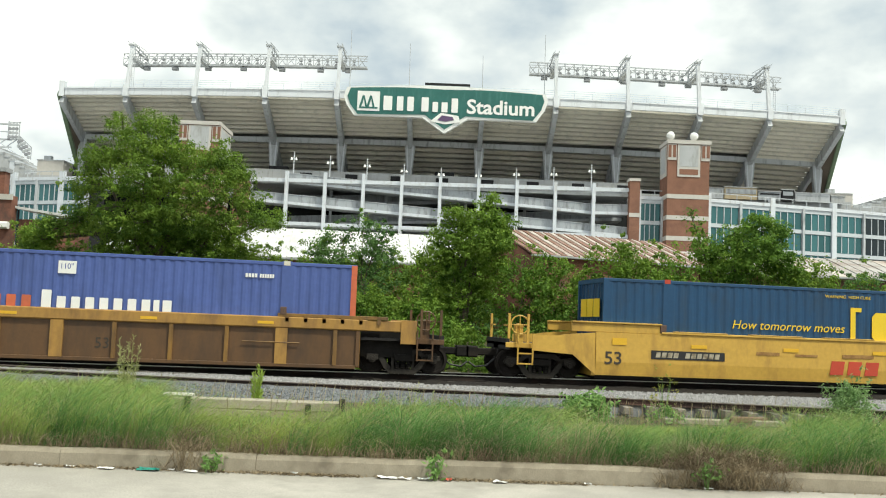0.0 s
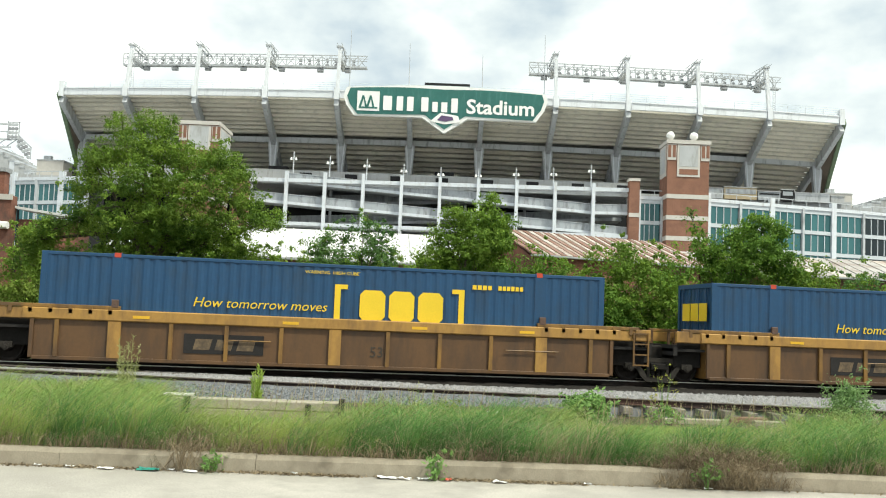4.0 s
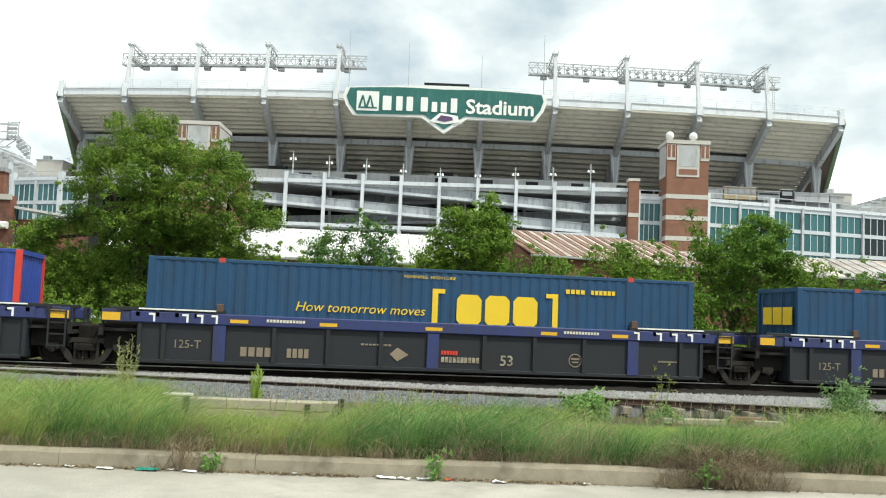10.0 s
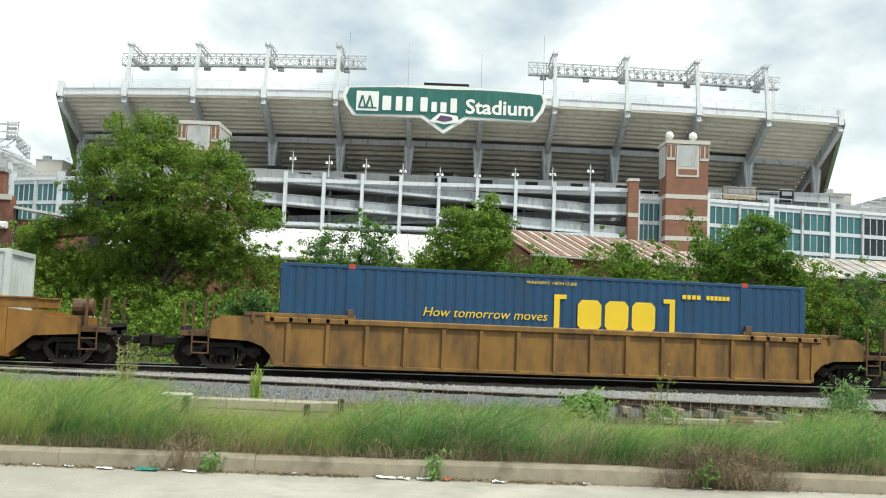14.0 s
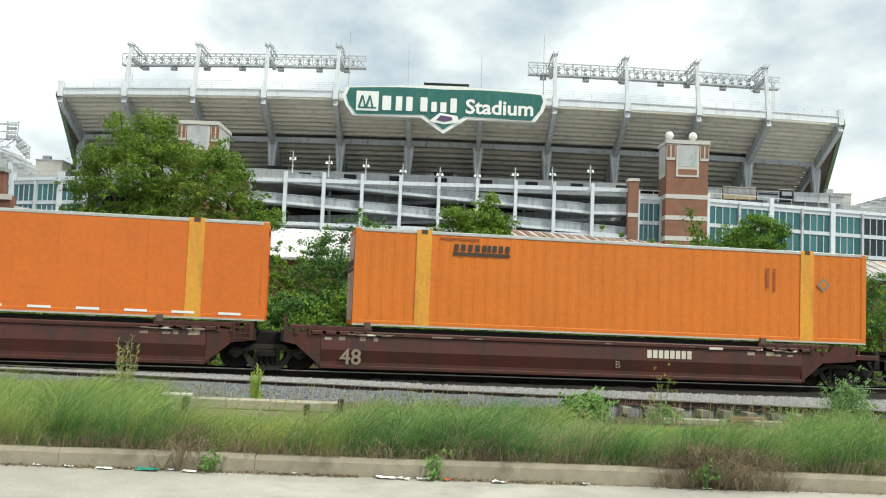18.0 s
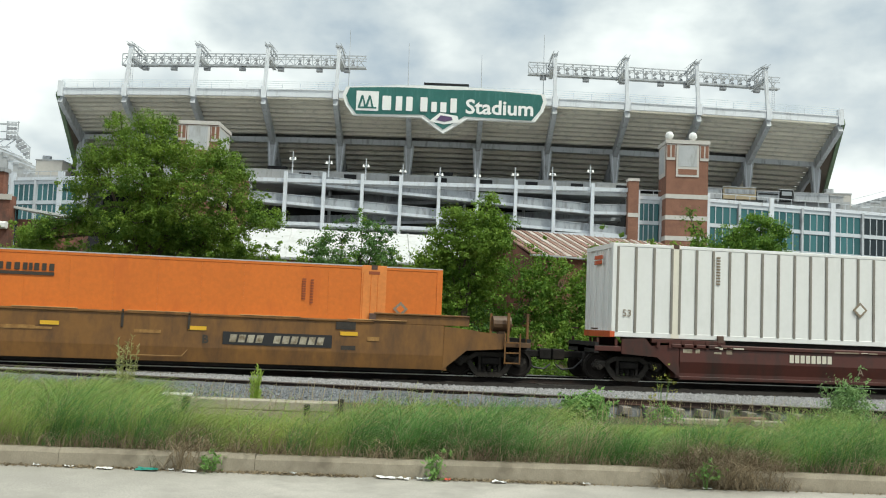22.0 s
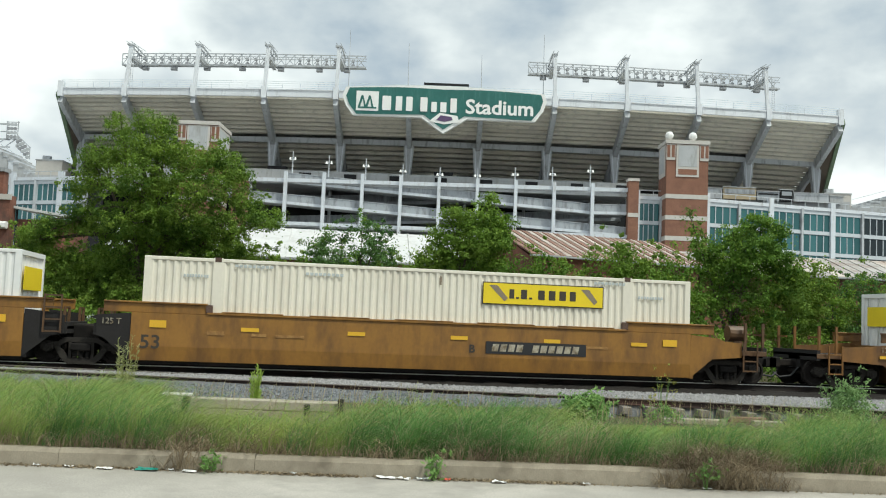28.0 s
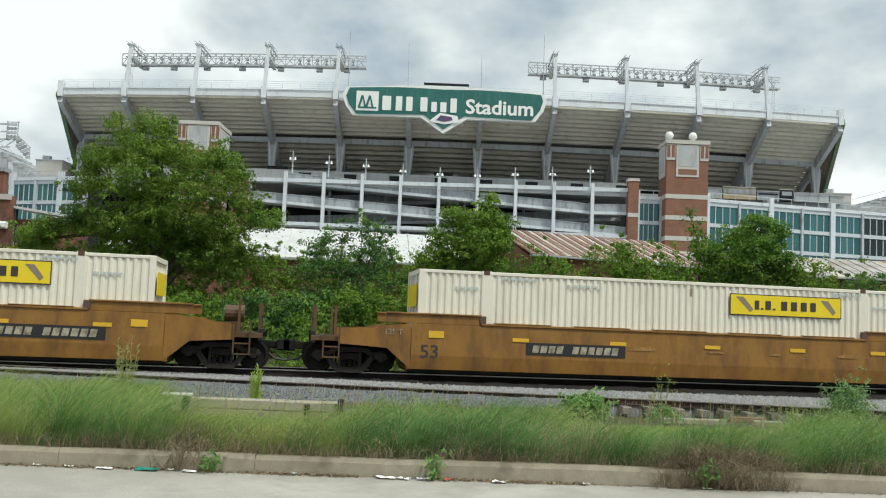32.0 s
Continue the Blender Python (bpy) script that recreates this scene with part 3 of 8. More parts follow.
        part("floodlight", me, None, rig, at=pose(x + 0.7, dep(x) - 0.1, z0))
    rng = random.Random(int(xa))
    for k in range(7):
        x = xa + (xb - xa) * (k + 0.5 + rng.uniform(-0.2, 0.2)) / 7
        part("speaker", Shape().bev(x - 0.5, x + 0.5, dep(x) - 0.9, dep(x) - 0.1, z0 - 0.85, z0 - 0.2, 0.12), M_LAMP, rig, "grey speaker box")
    return rig


def letter_blocks(parent, material, x0, x1, z0, z1, y, rhythm, thick=0.006, label=""):
    """Plain bars in place of a name, low or tall, single or in pairs."""
    total = sum(w for w, h, o in rhythm)
    x = x0
    for w, h, o in rhythm:
        ww = w * (x1 - x0) / total
        if h > 0:
            a, b, top = x + ww * 0.06, x + ww * 0.92, z0 + (z1 - z0) * h
            t, hh, m, n = ww * 0.27, (top - z0) * 0.24, y - thick, y
            sh = Shape()
            if o == 0:
                sh.box(a, b, m, n, z0, top)
            elif o == 1:      # two upright bars
                sh.box(a, a + t * 1.15, m, n, z0, top).box(b - t * 1.15, b, m, n, z0, top)
            elif o == 2:      # two bars, one above the other
                sh.box(a, b, m, n, z0, z0 + hh * 1.6).box(a, b, m, n, top - hh * 1.6, top)
            elif o == 4:      # a slim block with cut corners
                c, q, cut = (a + b) / 2, (b - a) * 0.36, (b - a) * 0.05
                sh.prism([(c - q, m, z0 + cut), (c - q + cut, m, z0), (c + q - cut, m, z0), (c + q, m, z0 + cut), (c + q, m, top - cut), (c + q - cut, m, top), (c - q + cut, m, top), (c - q, m, top - cut)], (0, n - m, 0))
            elif o == 3:      # one slim upright bar
                c = (a + b) / 2
                sh.box(c - t * 0.75, c + t * 0.75, m, n, z0, top)
            part("name_block", sh, material, parent, label)
        x += ww


def build_sign():
    sg = thing("stadium_sign", STADIUM, "large green name sign with white border on the stadium rim", "sign")
    y = 148.3

    def outline(grow):
        pts = [(-15.0, 33.6), (-16.2, 35.2), (-16.7, 36.6), (-16.2, 38.0)]
        top = [(-16.2 + 31.2 * i / 12, 38.0 + 0.72 * math.sin(math.pi * i / 12)) for i in range(1, 12)]
        rest = [(15.0, 38.0), (15.35, 36.9), (14.9, 35.4), (13.6, 33.6), (2.9, 33.6), (-0.75, 31.2), (-4.3, 33.6)]
        c = (-0.7, 35.8)
        out = []
        for x, z in pts + top + rest:
            d = Vector((x - c[0], (z - c[1]) * 1.6))
            d = d / max(d.length, 1e-6)
            out.append((x - d.x * grow, z - d.y * grow))
        return out
    part("border", Shape().prism([(x, y, z) for x, z in outline(0)], (0, 0.9, 0)), M_WHITE, sg, "white border")
    part("face", Shape().prism([(x, y - 0.12, z) for x, z in outline(0.60)], (0, 0.1, 0)), M_SIGN, sg, "green sign face")
    part("emblem_field", Shape().box(-14.5, -11.0, y - 0.2, y - 0.1, 34.3, 37.4), M_WHITE, sg)
    em = Shape()
    for k in (0, 1):
        x = -13.65 + 1.15 * k
        em.prism([(x - 0.55, y - 0.26, 34.9), (x - 0.2, y - 0.26, 34.9), (x + 0.25, y - 0.26, 36.5), (x + 0.0, y - 0.26, 36.8)], (0, 0.05, 0))
        em.prism([(x + 0.75, y - 0.26, 34.9), (x + 0.42, y - 0.26, 34.9), (x + 0.1, y - 0.26, 36.5), (x + 0.2, y - 0.26, 36.8)], (0, 0.05, 0))
    em.box(-14.2, -11.3, y - 0.26, y - 0.21, 34.65, 34.9)
    part("emblem", em, M_SIGN, sg)
    rhythm = [(1.35, 1, 4), (1.0, 1, 4), (1.0, 1, 4), (0.35, 0, 0), (1.1, 1, 4), (0.85, 0.70, 4), (0.95, 0.70, 4), (1.0, 1, 4), (0.5, 0, 0)]
    letter_blocks(sg, M_WHITE, -10.8, 2.4, 34.5, 36.75, y - 0.11, rhythm, 0.15, "raised cream block")
    part("lettering", words("Stadium", 3.15, bold=0.075, fit=10.6), M_WHITE, sg, "raised white lettering", at=pose(2.6, y - 0.2, 34.5))
    part("crest", Shape().prism([(-3.0, y - 0.2, 33.0), (-1.4, y - 0.2, 34.4), (1.4, y - 0.2, 34.0), (1.7, y - 0.2, 33.0), (-0.6, y - 0.2, 32.6)], (0, 0.1, 0)), M_WHITE, sg)
    part("crest_field", Shape().prism([(-1.9, y - 0.26, 33.2), (-1.2, y - 0.26, 34.0), (0.5, y - 0.26, 33.8), (0.7, y - 0.26, 33.3), (-0.6, y - 0.26, 33.0)], (0, 0.05, 0)), M_PURPLE, sg)
    for x, z, top in ((-6.6, 37.6, 46.1), (5.1, 37.6, 44.7), (15.0, 37.6, 48.4), (-16.1, 37.6, 47.9)):
        ae = thing("aerial", STADIUM @ pose(x, 151.0, z), "thin whip aerial on the stadium rim", "aerial", group="aerials")
        part("whip", Shape().tube((0, 0, 0.6), (-0.1, 0, top - z), 0.08, 0.04, 6), M_STEEL, ae)
        part("mount", Shape().tube((0, 0, 0), (0, 0, 1.3), 0.45, 0.12, 8), M_STEEL, ae)


def build_ramps():
    rp = thing("ramp_building", STADIUM, "open white ramp building with sloping concrete ramps and slender columns", "ramp building")
    y = 140.0
    cols = [-23.5 + 5.64 * i for i in range(9)]
    for x in cols:
        part("column", Shape().box(x - 0.24, x + 0.24, y - 0.35, y + 0.4, 0, 23.0), M_LIGHTSTEEL, rp)
    part("top_beam", Shape().beam((-29.2, y + 0.27, 21.66), (26.8, y + 0.27, 22.24), 0.45, 0.55), M_LIGHTSTEEL, rp, "white top beam")
    part("base_beam", Shape().box(-29.2, 27.6, y + 0.05, y + 0.5, 15.1, 15.6), M_LIGHTSTEEL, rp)
    part("lower_wall", Shape().box(-29.2, 27.6, y + 0.1, y + 0.45, 0, 13.2), M_CONC, rp)
    # wall behind the ramps coloured near-black to stand for shade inside
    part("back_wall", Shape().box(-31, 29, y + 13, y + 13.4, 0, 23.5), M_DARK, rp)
    part("roof_slab", Shape().box(-29.2, 27.0, y + 0.5, y + 13, 21.3, 21.7), M_CONC, rp)
    part("floor_slab", Shape().box(-29.2, 27.0, y + 0.5, y + 13, 14.9, 15.3), M_CONC, rp)

    def ramp(xa, za, xb, zb, d, wall):
        a, b = Vector((xa, y + d, za)), Vector((xb, y + d, zb))
        r = part("ramp", Shape().beam(a - Vector((0, -1.7, 0.1)), b - Vector((0, -1.7, 0.1)), 3.4, 0.28), M_CONC, rp)
        part("edge_beam", Shape().beam(a, b, 0.25, 0.40), M_LIGHTSTEEL, r, "pale slab edge")
        part("guard_wall", Shape().beam(a + Vector((0, 0.1, 0.72)), b + Vector((0, 0.1, 0.72)), 0.10, 1.05), wall, r)
        part("guard_rail", Shape().beam(a + Vector((0, 0.0, 1.28)), b + Vector((0, 0.0, 1.28)), 0.08, 0.08), M_STEEL, r)
    ramp(-23.4, 21.6, 21.7, 18.75, 0.7, M_RAMP)
    ramp(21.7, 18.75, 26.8, 18.85, 0.7, M_RAMP)
    ramp(-29, 18.75, 26.8, 15.5, 0.75, M_RAMP)
    ramp(-21, 19.0, 27, 21.6, 6.5, M_RAMP)
    ramp(-24, 15.8, 27, 18.6, 6.6, M_RAMP)
    part("inner_core", Shape().box(-22, -12, y + 8.5, y + 9, 18.8, 20.6), M_CONC, rp)
    for x in (-17.5, -9, 3, 12, 22):
        part("inner_column", Shape().tube((x, y + 5, 14.8), (x, y + 5, 21.4), 0.22), M_STEEL, rp)
    # brick end post and glazed bay
    part("brick_pier", Shape().box(26.8, 28.3, y - 0.6, y + 1.0, 0, 23.5), M_BRICKRED, rp)
    part("pier_cap", Shape().box(26.7, 28.4, y - 0.7, y + 1.1, 23.5, 23.9), M_STONEBAND, rp)
    part("pier_band", Shape().box(26.75, 28.35, y - 0.65, y - 0.55, 18.2, 18.8), M_STONEBAND, rp)
    part("left_pier", Shape().box(-31.2, -29.0, y - 0.5, y + 1.0, 0, 22.4), M_BRICKRED, rp)
    # lamp posts on the ramp top
    heads = [(-22.8, 25.7), (-17.4, 25.3), (-11.9, 25.05), (-6.4, 24.5), (-0.9, 24.2), (4.65, 24.25), (10.25, 24.65), (15.8, 24.9), (21.4, 25.6)]
    for x, z in heads:
        lp = thing("lamp_post", STADIUM @ pose(x, y + 1.2, 21.7), "slim white lamp post with two bell-shaped heads on the ramp roof", "lamp post", group="ramp lamp posts")
        part("pole", Shape().tube((0, 0, 0), (0, 0, z - 21.2), 0.09, 0.06, 6), M_LIGHTSTEEL, lp)
        for s in (-1, 1):
            part("arm", Shape().tube((0, 0, z - 22.3), (s * 0.36, -0.1, z - 22.15), 0.04, 0.04, 6), M_LIGHTSTEEL, lp)
            part("lamp_head", Shape().tube((s * 0.36, -0.1, z - 22.5), (s * 0.36, -0.1, z - 22.1), 0.21, 0.06, 8), M_WHITE, lp, "white bell lamp head")


def build_tower(x0, x1, s, deep):
    """A brick stair tower: s is the side on which its flank shows, deep how far it runs back."""
    y = 138.0
    tw = thing("stair_tower", STADIUM, "red brick stair tower with pale stone bands and a louvred window", "tower", group="stair towers")
    part("brick_shaft", Shape().box(x0, x1, y, y + deep, 0, 29.0), M_BRICKRED, tw)
    part("coping", Shape().box(x0 - 0.2, x1 + 0.2, y - 0.25, y + deep + 0.2, 29.0, 29.55), M_STONEBAND, tw)
    fx = x0 if s < 0 else x1
    a, b = sorted((fx, fx + s * 0.10))
    fl = part("flank_frame", Shape().box(a, b, y + 0.7, y + deep - 0.5, 24.3, 28.9), M_STONEBAND, tw)
    a, b = sorted((fx + s * 0.09, fx + s * 0.16))
    part("flank_louvre", Shape().box(a, b, y + 1.2, y + deep - 1.0, 24.9, 28.6), M_CONC, fl, "pale grey louvre")
    for z in (21.3, 18.2, 15.2, 12.0):
        a, b = sorted((fx, fx + s * 0.06))
        part("flank_band", Shape().box(a, b, y, y + deep, z - 0.32, z + 0.32), M_STONEBAND, tw)
    m = (x0 + x1) / 2
    part("window_frame", Shape().box(m - 1.65, m + 1.65, y - 0.12, y, 24.2, 28.9), M_STONEBAND, tw)
    part("louvre", Shape().box(m - 1.35, m + 1.35, y - 0.16, y - 0.1, 25.7, 28.7), M_CONC, tw, "pale grey louvre")
    part("brick_sill", Shape().box(m - 1.35, m + 1.35, y - 0.15, y - 0.1, 24.5, 25.3), M_BRICKRED, tw)
    for k in (-1, 1):
        a = m + k * 2.45
        part("side_panel_frame", Shape().box(a - 0.65, a + 0.65, y - 0.1, y, 26.6, 28.9), M_STONEBAND, tw)
        for j in (-0.33, 0.33):
            part("brick_panel", Shape().box(a + j - 0.22, a + j + 0.22, y - 0.14, y - 0.1, 27.0, 28.8), M_BRICKRED, tw)
    for z in (21.3, 18.2, 15.2, 12.0):
        part("stone_band", Shape().box(x0 - 0.03, x1 + 0.03, y - 0.06, y, z - 0.32, z + 0.32), M_STONEBAND, tw)
    return tw


def build_wing(xa, ya, xb, yb, dark_from, label):
    """A glazed wing between (xa, ya) and (xb, yb), two glazed storeys over more below."""
    w = thing("glazed_wing", STADIUM, label, "building", group="glazed wings")
    a, b = Vector((xa, ya, 0)), Vector((xb, yb, 0))
    d = (b - a).normalized()
    nrm = Vector((d.y, -d.x, 0)) if d.x > 0 else Vector((-d.y, d.x, 0))
    ln = (b - a).length
    mtx = Matrix(((d.x, -nrm.x, 0, a.x), (d.y, -nrm.y, 0, a.y), (0, 0, 1, 0), (0, 0, 0, 1)))
    # core coloured near-black for the shade behind the windows
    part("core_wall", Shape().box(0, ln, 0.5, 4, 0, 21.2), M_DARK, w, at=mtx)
    part("roof_edge", Shape().box(-0.1, ln + 0.1, -0.25, 4, 21.0, 21.5), M_LIGHTSTEEL, w, at=mtx)
    n = max(1, int(round(ln / 5.2)))
    for z in (20.7, 17.6, 14.4, 11.2):
        part("spandrel", Shape().box(0, ln, -0.08, 0.4, z - 0.28, z + 0.28), M_WINGFRAME, w, at=mtx)
    for i in range(n + 1):
        u = ln * i / n
        big = i % 2 == 0
        part("pilaster", Shape().box(u - (0.40 if big else 0.18), u + (0.40 if big else 0.18), -0.3, 0.4, 0, 22.3 if big else 21.2), M_LIGHTSTEEL if big else M_STEEL, w, at=mtx)
    rng = random.Random(int(ln * 7))
    for z in (19.15, 16.0, 12.8):
        for i in range(n):
            u0, u1 = ln * i / n + 0.3, ln * (i + 1) / n - 0.3
            for j in range(4):
                p0, p1 = u0 + (u1 - u0) * j / 4, u0 + (u1 - u0) * (j + 1) / 4
                fr = part("window", Shape().box(p0, p1, 0.05, 0.2, z - 1.30, z + 1.27), M_DARKGLASS if dark_from <= u0 / ln else M_GLASS, w, at=mtx)
                part("mullion", Shape().box(p0 - 0.06, p0 + 0.06, -0.04, 0.05, z - 1.25, z + 1.2), M_WINGFRAME, fr)
    for i in range(int(ln / 2.4) + 1):
        part("roof_rail_post", Shape().box(i * 2.4 - 0.04, i * 2.4 + 0.04, -0.1, 0, 21.5, 22.4), M_STEEL, w, at=mtx)
    part("roof_rail", Shape().box(0, ln, -0.1, -0.02, 22.3, 22.42), M_STEEL, w, at=mtx)
    return w


build_bowl()
build_light_rig(-56.2, -14.05, POSTS[1:5])
build_light_rig(13.05, 56.1, POSTS[7:11])
build_sign()
build_ramps()
build_tower(31.95, 38.0, -1, 5.0)
for bx in (32.55, 36.0):
    dome = thing("radome", STADIUM @ pose(bx, 139.2, 29.55), "white ball-shaped aerial cover on the brick tower", "aerial", group="radomes")
    part("ball", Shape().ball((0, 0, 0.85), 0.62, 16), M_WHITE, dome)
    part("stem", Shape().tube((0, 0, 0), (0, 0, 0.35), 0.15), M_STEEL, dome)
build_tower(-38.9, -33.4, 1, 8.0)
build_wing(38.5, 140.3, 75, 150.5, 0.70, "pale glazed wing with teal windows beside the stair tower")
build_wing(-76, 151.4, -54, 143.2, 2.0, "pale glazed wing with teal windows at the stadium corner")
build_wing(28.3, 140.6, 31.8, 140.6, 2.0, "narrow teal glazed bay between brick pier and stair tower")
# ---- old buildings behind the railway ----
M_OLDBRICK = surf("old_brick", (0.22, 0.10, 0.07), 0.9, var=0.25, scale=0.8, fine=12, bump=0.4, dirt=(0.10, 0.06, 0.05), amount=0.4, dirt_scale=0.6)
M_RUST = surf("rusted_sheet", (0.22, 0.115, 0.082), 0.8, var=0.25, scale=0.8, dirt=(0.32, 0.23, 0.19), amount=0.4, spread=0.15)
M_PALESHEET = surf("pale_roof_sheet", (0.52, 0.47, 0.42), 0.6, var=0.15, scale=0.7, dirt=(0.30, 0.20, 0.155), amount=0.45, spread=0.12)
M_GREYSHEET = surf("grey_roof_sheet", (0.40, 0.38, 0.36), 0.6, var=0.15, scale=0.7, dirt=(0.28, 0.22, 0.19), amount=0.4, spread=0.10)
M_WHITEROOF = surf("white_roof_sheet", (0.60, 0.60, 0.595), 0.6, var=0.08, scale=0.5, dirt=(0.48, 0.48, 0.465), amount=0.3, streak=2)
M_GUTTER = surf("dull_gutter", (0.30, 0.31, 0.32), 0.6)


def long_shed(p, q, eave, ridge, run, sheet_for, label, step, seed):
    """A long shed from p to q along its front wall: brick walls, a roof slope of single sheets that rises away from the railway."""
    a, b = Vector((*p, 0)), Vector((*q, 0))
    d = (b - a).normalized()
    back = Vector((-d.y, d.x, 0))
    ln = (b - a).length
    m = STADIUM @ Matrix(((d.x, back.x, 0, a.x), (d.y, back.y, 0, a.y), (0, 0, 1, 0), (0, 0, 0, 1)))
    sh = thing("shed", m, label, "shed", group="sheds behind the railway")
    part("front_wall", Shape().box(0, ln, 0, 0.35, 0, eave - 0.05), M_OLDBRICK, sh)
    part("back_wall", Shape().box(0, ln, 2 * run - 0.35, 2 * run, 0, eave - 0.05), M_OLDBRICK, sh)
    for x in (0, ln - 0.35):
        part("gable_wall", Shape().prism([(x, 0.35, 0), (x, 2 * run - 0.35, 0), (x, 2 * run - 0.35, eave - 0.05), (x, run, ridge - 0.12), (x, 0.35, eave - 0.05)], (0.35, 0, 0)), M_OLDBRICK, sh)
    rng = random.Random(seed)
    x = -0.35
    while x < ln + 0.3:
        w = step * rng.uniform(0.85, 1.15)
        j = rng.uniform(0, 0.02)
        s = Shape().prism([(x, -0.4, eave - 0.02 + j), (x, run, ridge + j), (x, run, ridge + 0.03 + j), (x, -0.4, eave + 0.02 + j)], (w - 0.02, 0, 0))
        s.prism([(x, -0.4, eave + 0.02 + j), (x, run, ridge + 0.03 + j), (x, run, ridge + 0.08 + j), (x, -0.4, eave + 0.07 + j)], (0.05, 0, 0))
        part("roof_sheet", s, sheet_for(rng), sh)
        x += w
    part("rear_slope", Shape().prism([(-0.3, run, ridge), (-0.3, 2 * run + 0.3, eave), (-0.3, 2 * run + 0.3, eave + 0.04), (-0.3, run, ridge + 0.04)], (ln + 0.6, 0, 0)), M_GREYSHEET, sh)
    part("gutter", Shape().bev(-0.4, ln + 0.4, -0.55, -0.4, eave - 0.16, eave - 0.03, 0.03), M_GUTTER, sh)
    return sh


def stripes(rng):
    stripes.n = (stripes.n + 1) % 2
    return M_RUST if stripes.n == 0 or rng.random() < 0.12 else M_PALESHEET


stripes.n = 0


def build_middle():
    long_shed((-21.0, 60.5), (1.5, 62.5), 5.45, 7.75, 5.0, lambda r: M_WHITEROOF, "old brick shed with white sheet roof among trees", 1.6, 1)
    long_shed((5.6, 60.0), (17.4, 65.2), 6.2, 8.15, 5.0, stripes, "old brick shed with rust-striped sheet roof behind bushes", 0.42, 2)
    long_shed((17.9, 65.6), (46.0, 68.5), 5.95, 7.6, 5.0, lambda r: M_GREYSHEET if r.random() < 0.8 else M_PALESHEET, "long old brick shed with weathered grey sheet roof", 0.9, 3)
    # brick building at the edge of the view
    bb = thing("brick_building", STADIUM, "red brick building with pale parapet and low white-roofed annex", "building")
    part("main_wall", Shape().box(-42, -27.3, 60, 60.9, 0, 8.6), M_OLDBRICK, bb)
    part("upper_wall", Shape().box(-42, -27.9, 60.2, 60.9, 8.6, 10.1), M_OLDBRICK, bb)
    part("stone_band", Shape().box(-42, -27.2, 59.9, 60, 8.3, 8.65), M_STONEBAND, bb)
    part("parapet", Shape().box(-42, -27.8, 60.1, 61.0, 10.1, 10.35), M_GUTTER, bb)
    part("annex_wall", Shape().box(-27.3, -23.0, 61, 62, 0, 7.2), M_OLDBRICK, bb)
    part("annex_roof", Shape().prism([(-27.3, 60.6, 7.85), (-22.7, 60.6, 7.25), (-22.7, 60.6, 7.4), (-27.3, 60.6, 8.0)], (0, 2.5, 0)), M_WHITEROOF, bb, "white sheet roof")
    part("wall_lamp", Shape().bev(-27.9, -27.3, 59.6, 60.0, 6.45, 6.9, 0.1), M_WHITE, bb, "small white wall lamp")
    part("downpipe", Shape().tube((-27.2, 60.9, 0), (-27.2, 60.9, 7.8), 0.07), M_DARK, bb)

    # far corner stands of the stadium at both edges
    for s, x0, z0 in ((-1, -70.6, 24.0), (1, 68.5, 24.2)):
        cs = thing("corner_stand", STADIUM, "pale corner stand of the stadium with stepped edge", "stand", group="corner stands")
        wide, rise = (0.95, 0.58) if s < 0 else (1.6, 0.5)
        for k in range(11):
            a = x0 + s * k * wide
            b = a + s * (wide + 0.1)
            st = part("step", Shape().box(min(a, b), max(a, b), 168, 180, 15, z0 + rise * k), M_CONC if k % 3 else M_LIGHTSTEEL, cs)
            part("step_edge", Shape().box(min(a, b), max(a, b), 167.9, 168, z0 + rise * k - 0.35, z0 + rise * k), M_STEEL, st)
        part("stand_rail", Shape().beam((x0, 168, z0 + 1.0), (x0 + s * 11 * wide, 168, z0 + 1.0 + rise * 11), 0.07, 0.08), M_LIGHTSTEEL, cs)
        bx = 63.8 if s > 0 else -68.9
        top = 25.9 if s > 0 else 26.2
        part("service_box", Shape().box(bx, bx + 4.4, 160, 164, 18, top), M_STONEBAND, cs)
        part("box_coping", Shape().box(bx - 0.1, bx + 4.5, 159.9, 164.1, top, top + 0.2), M_CONC, cs)
        part("roof_unit", Shape().box(bx + 0.6, bx + 1.8, 161, 162, top + 0.2, top + 1.0), M_STEEL, cs)
    tr = thing("corner_floodlight", STADIUM, "grey lattice floodlight gantry at the far stadium corner", "floodlight")
    for z in (34.4, 33.0, 31.6, 30.2):
        part("rail", Shape().beam((-95, 172, z + 0.2), (-79.0, 172, z), 0.2, 0.28 if z != 33.0 else 0.16), M_STEEL, tr)
    for k in range(8):
        x = -94 + k * 2
        part("brace", Shape().beam((x, 172, 30.2), (x + 2, 172, 31.7), 0.14, 0.14), M_STEEL, tr)
    # an upright bank of lamps, and one that steps down beside it
    bank = [(-79.3 + 0.62 * i, 34.3 - 0.75 * j) for i in range(3) for j in range(4)]
    bank += [(-77.5 + 0.48 * i, 31.9 - 0.50 * i - 0.72 * j) for i in range(5) for j in range(3)]
    for i, (x, z) in enumerate(bank):
        part("lamp", Shape().tube((x - 0.1, 171.9, z), (x + 0.12, 171.3, z - 0.05), 0.20, 0.33, 10), M_LAMP if i % 2 else M_STEEL, tr)
    frame_bars = Shape()
    for z in (34.8, 31.7):
        frame_bars.beam((-79.8, 171.9, z), (-77.5, 171.9, z), 0.12, 0.14)
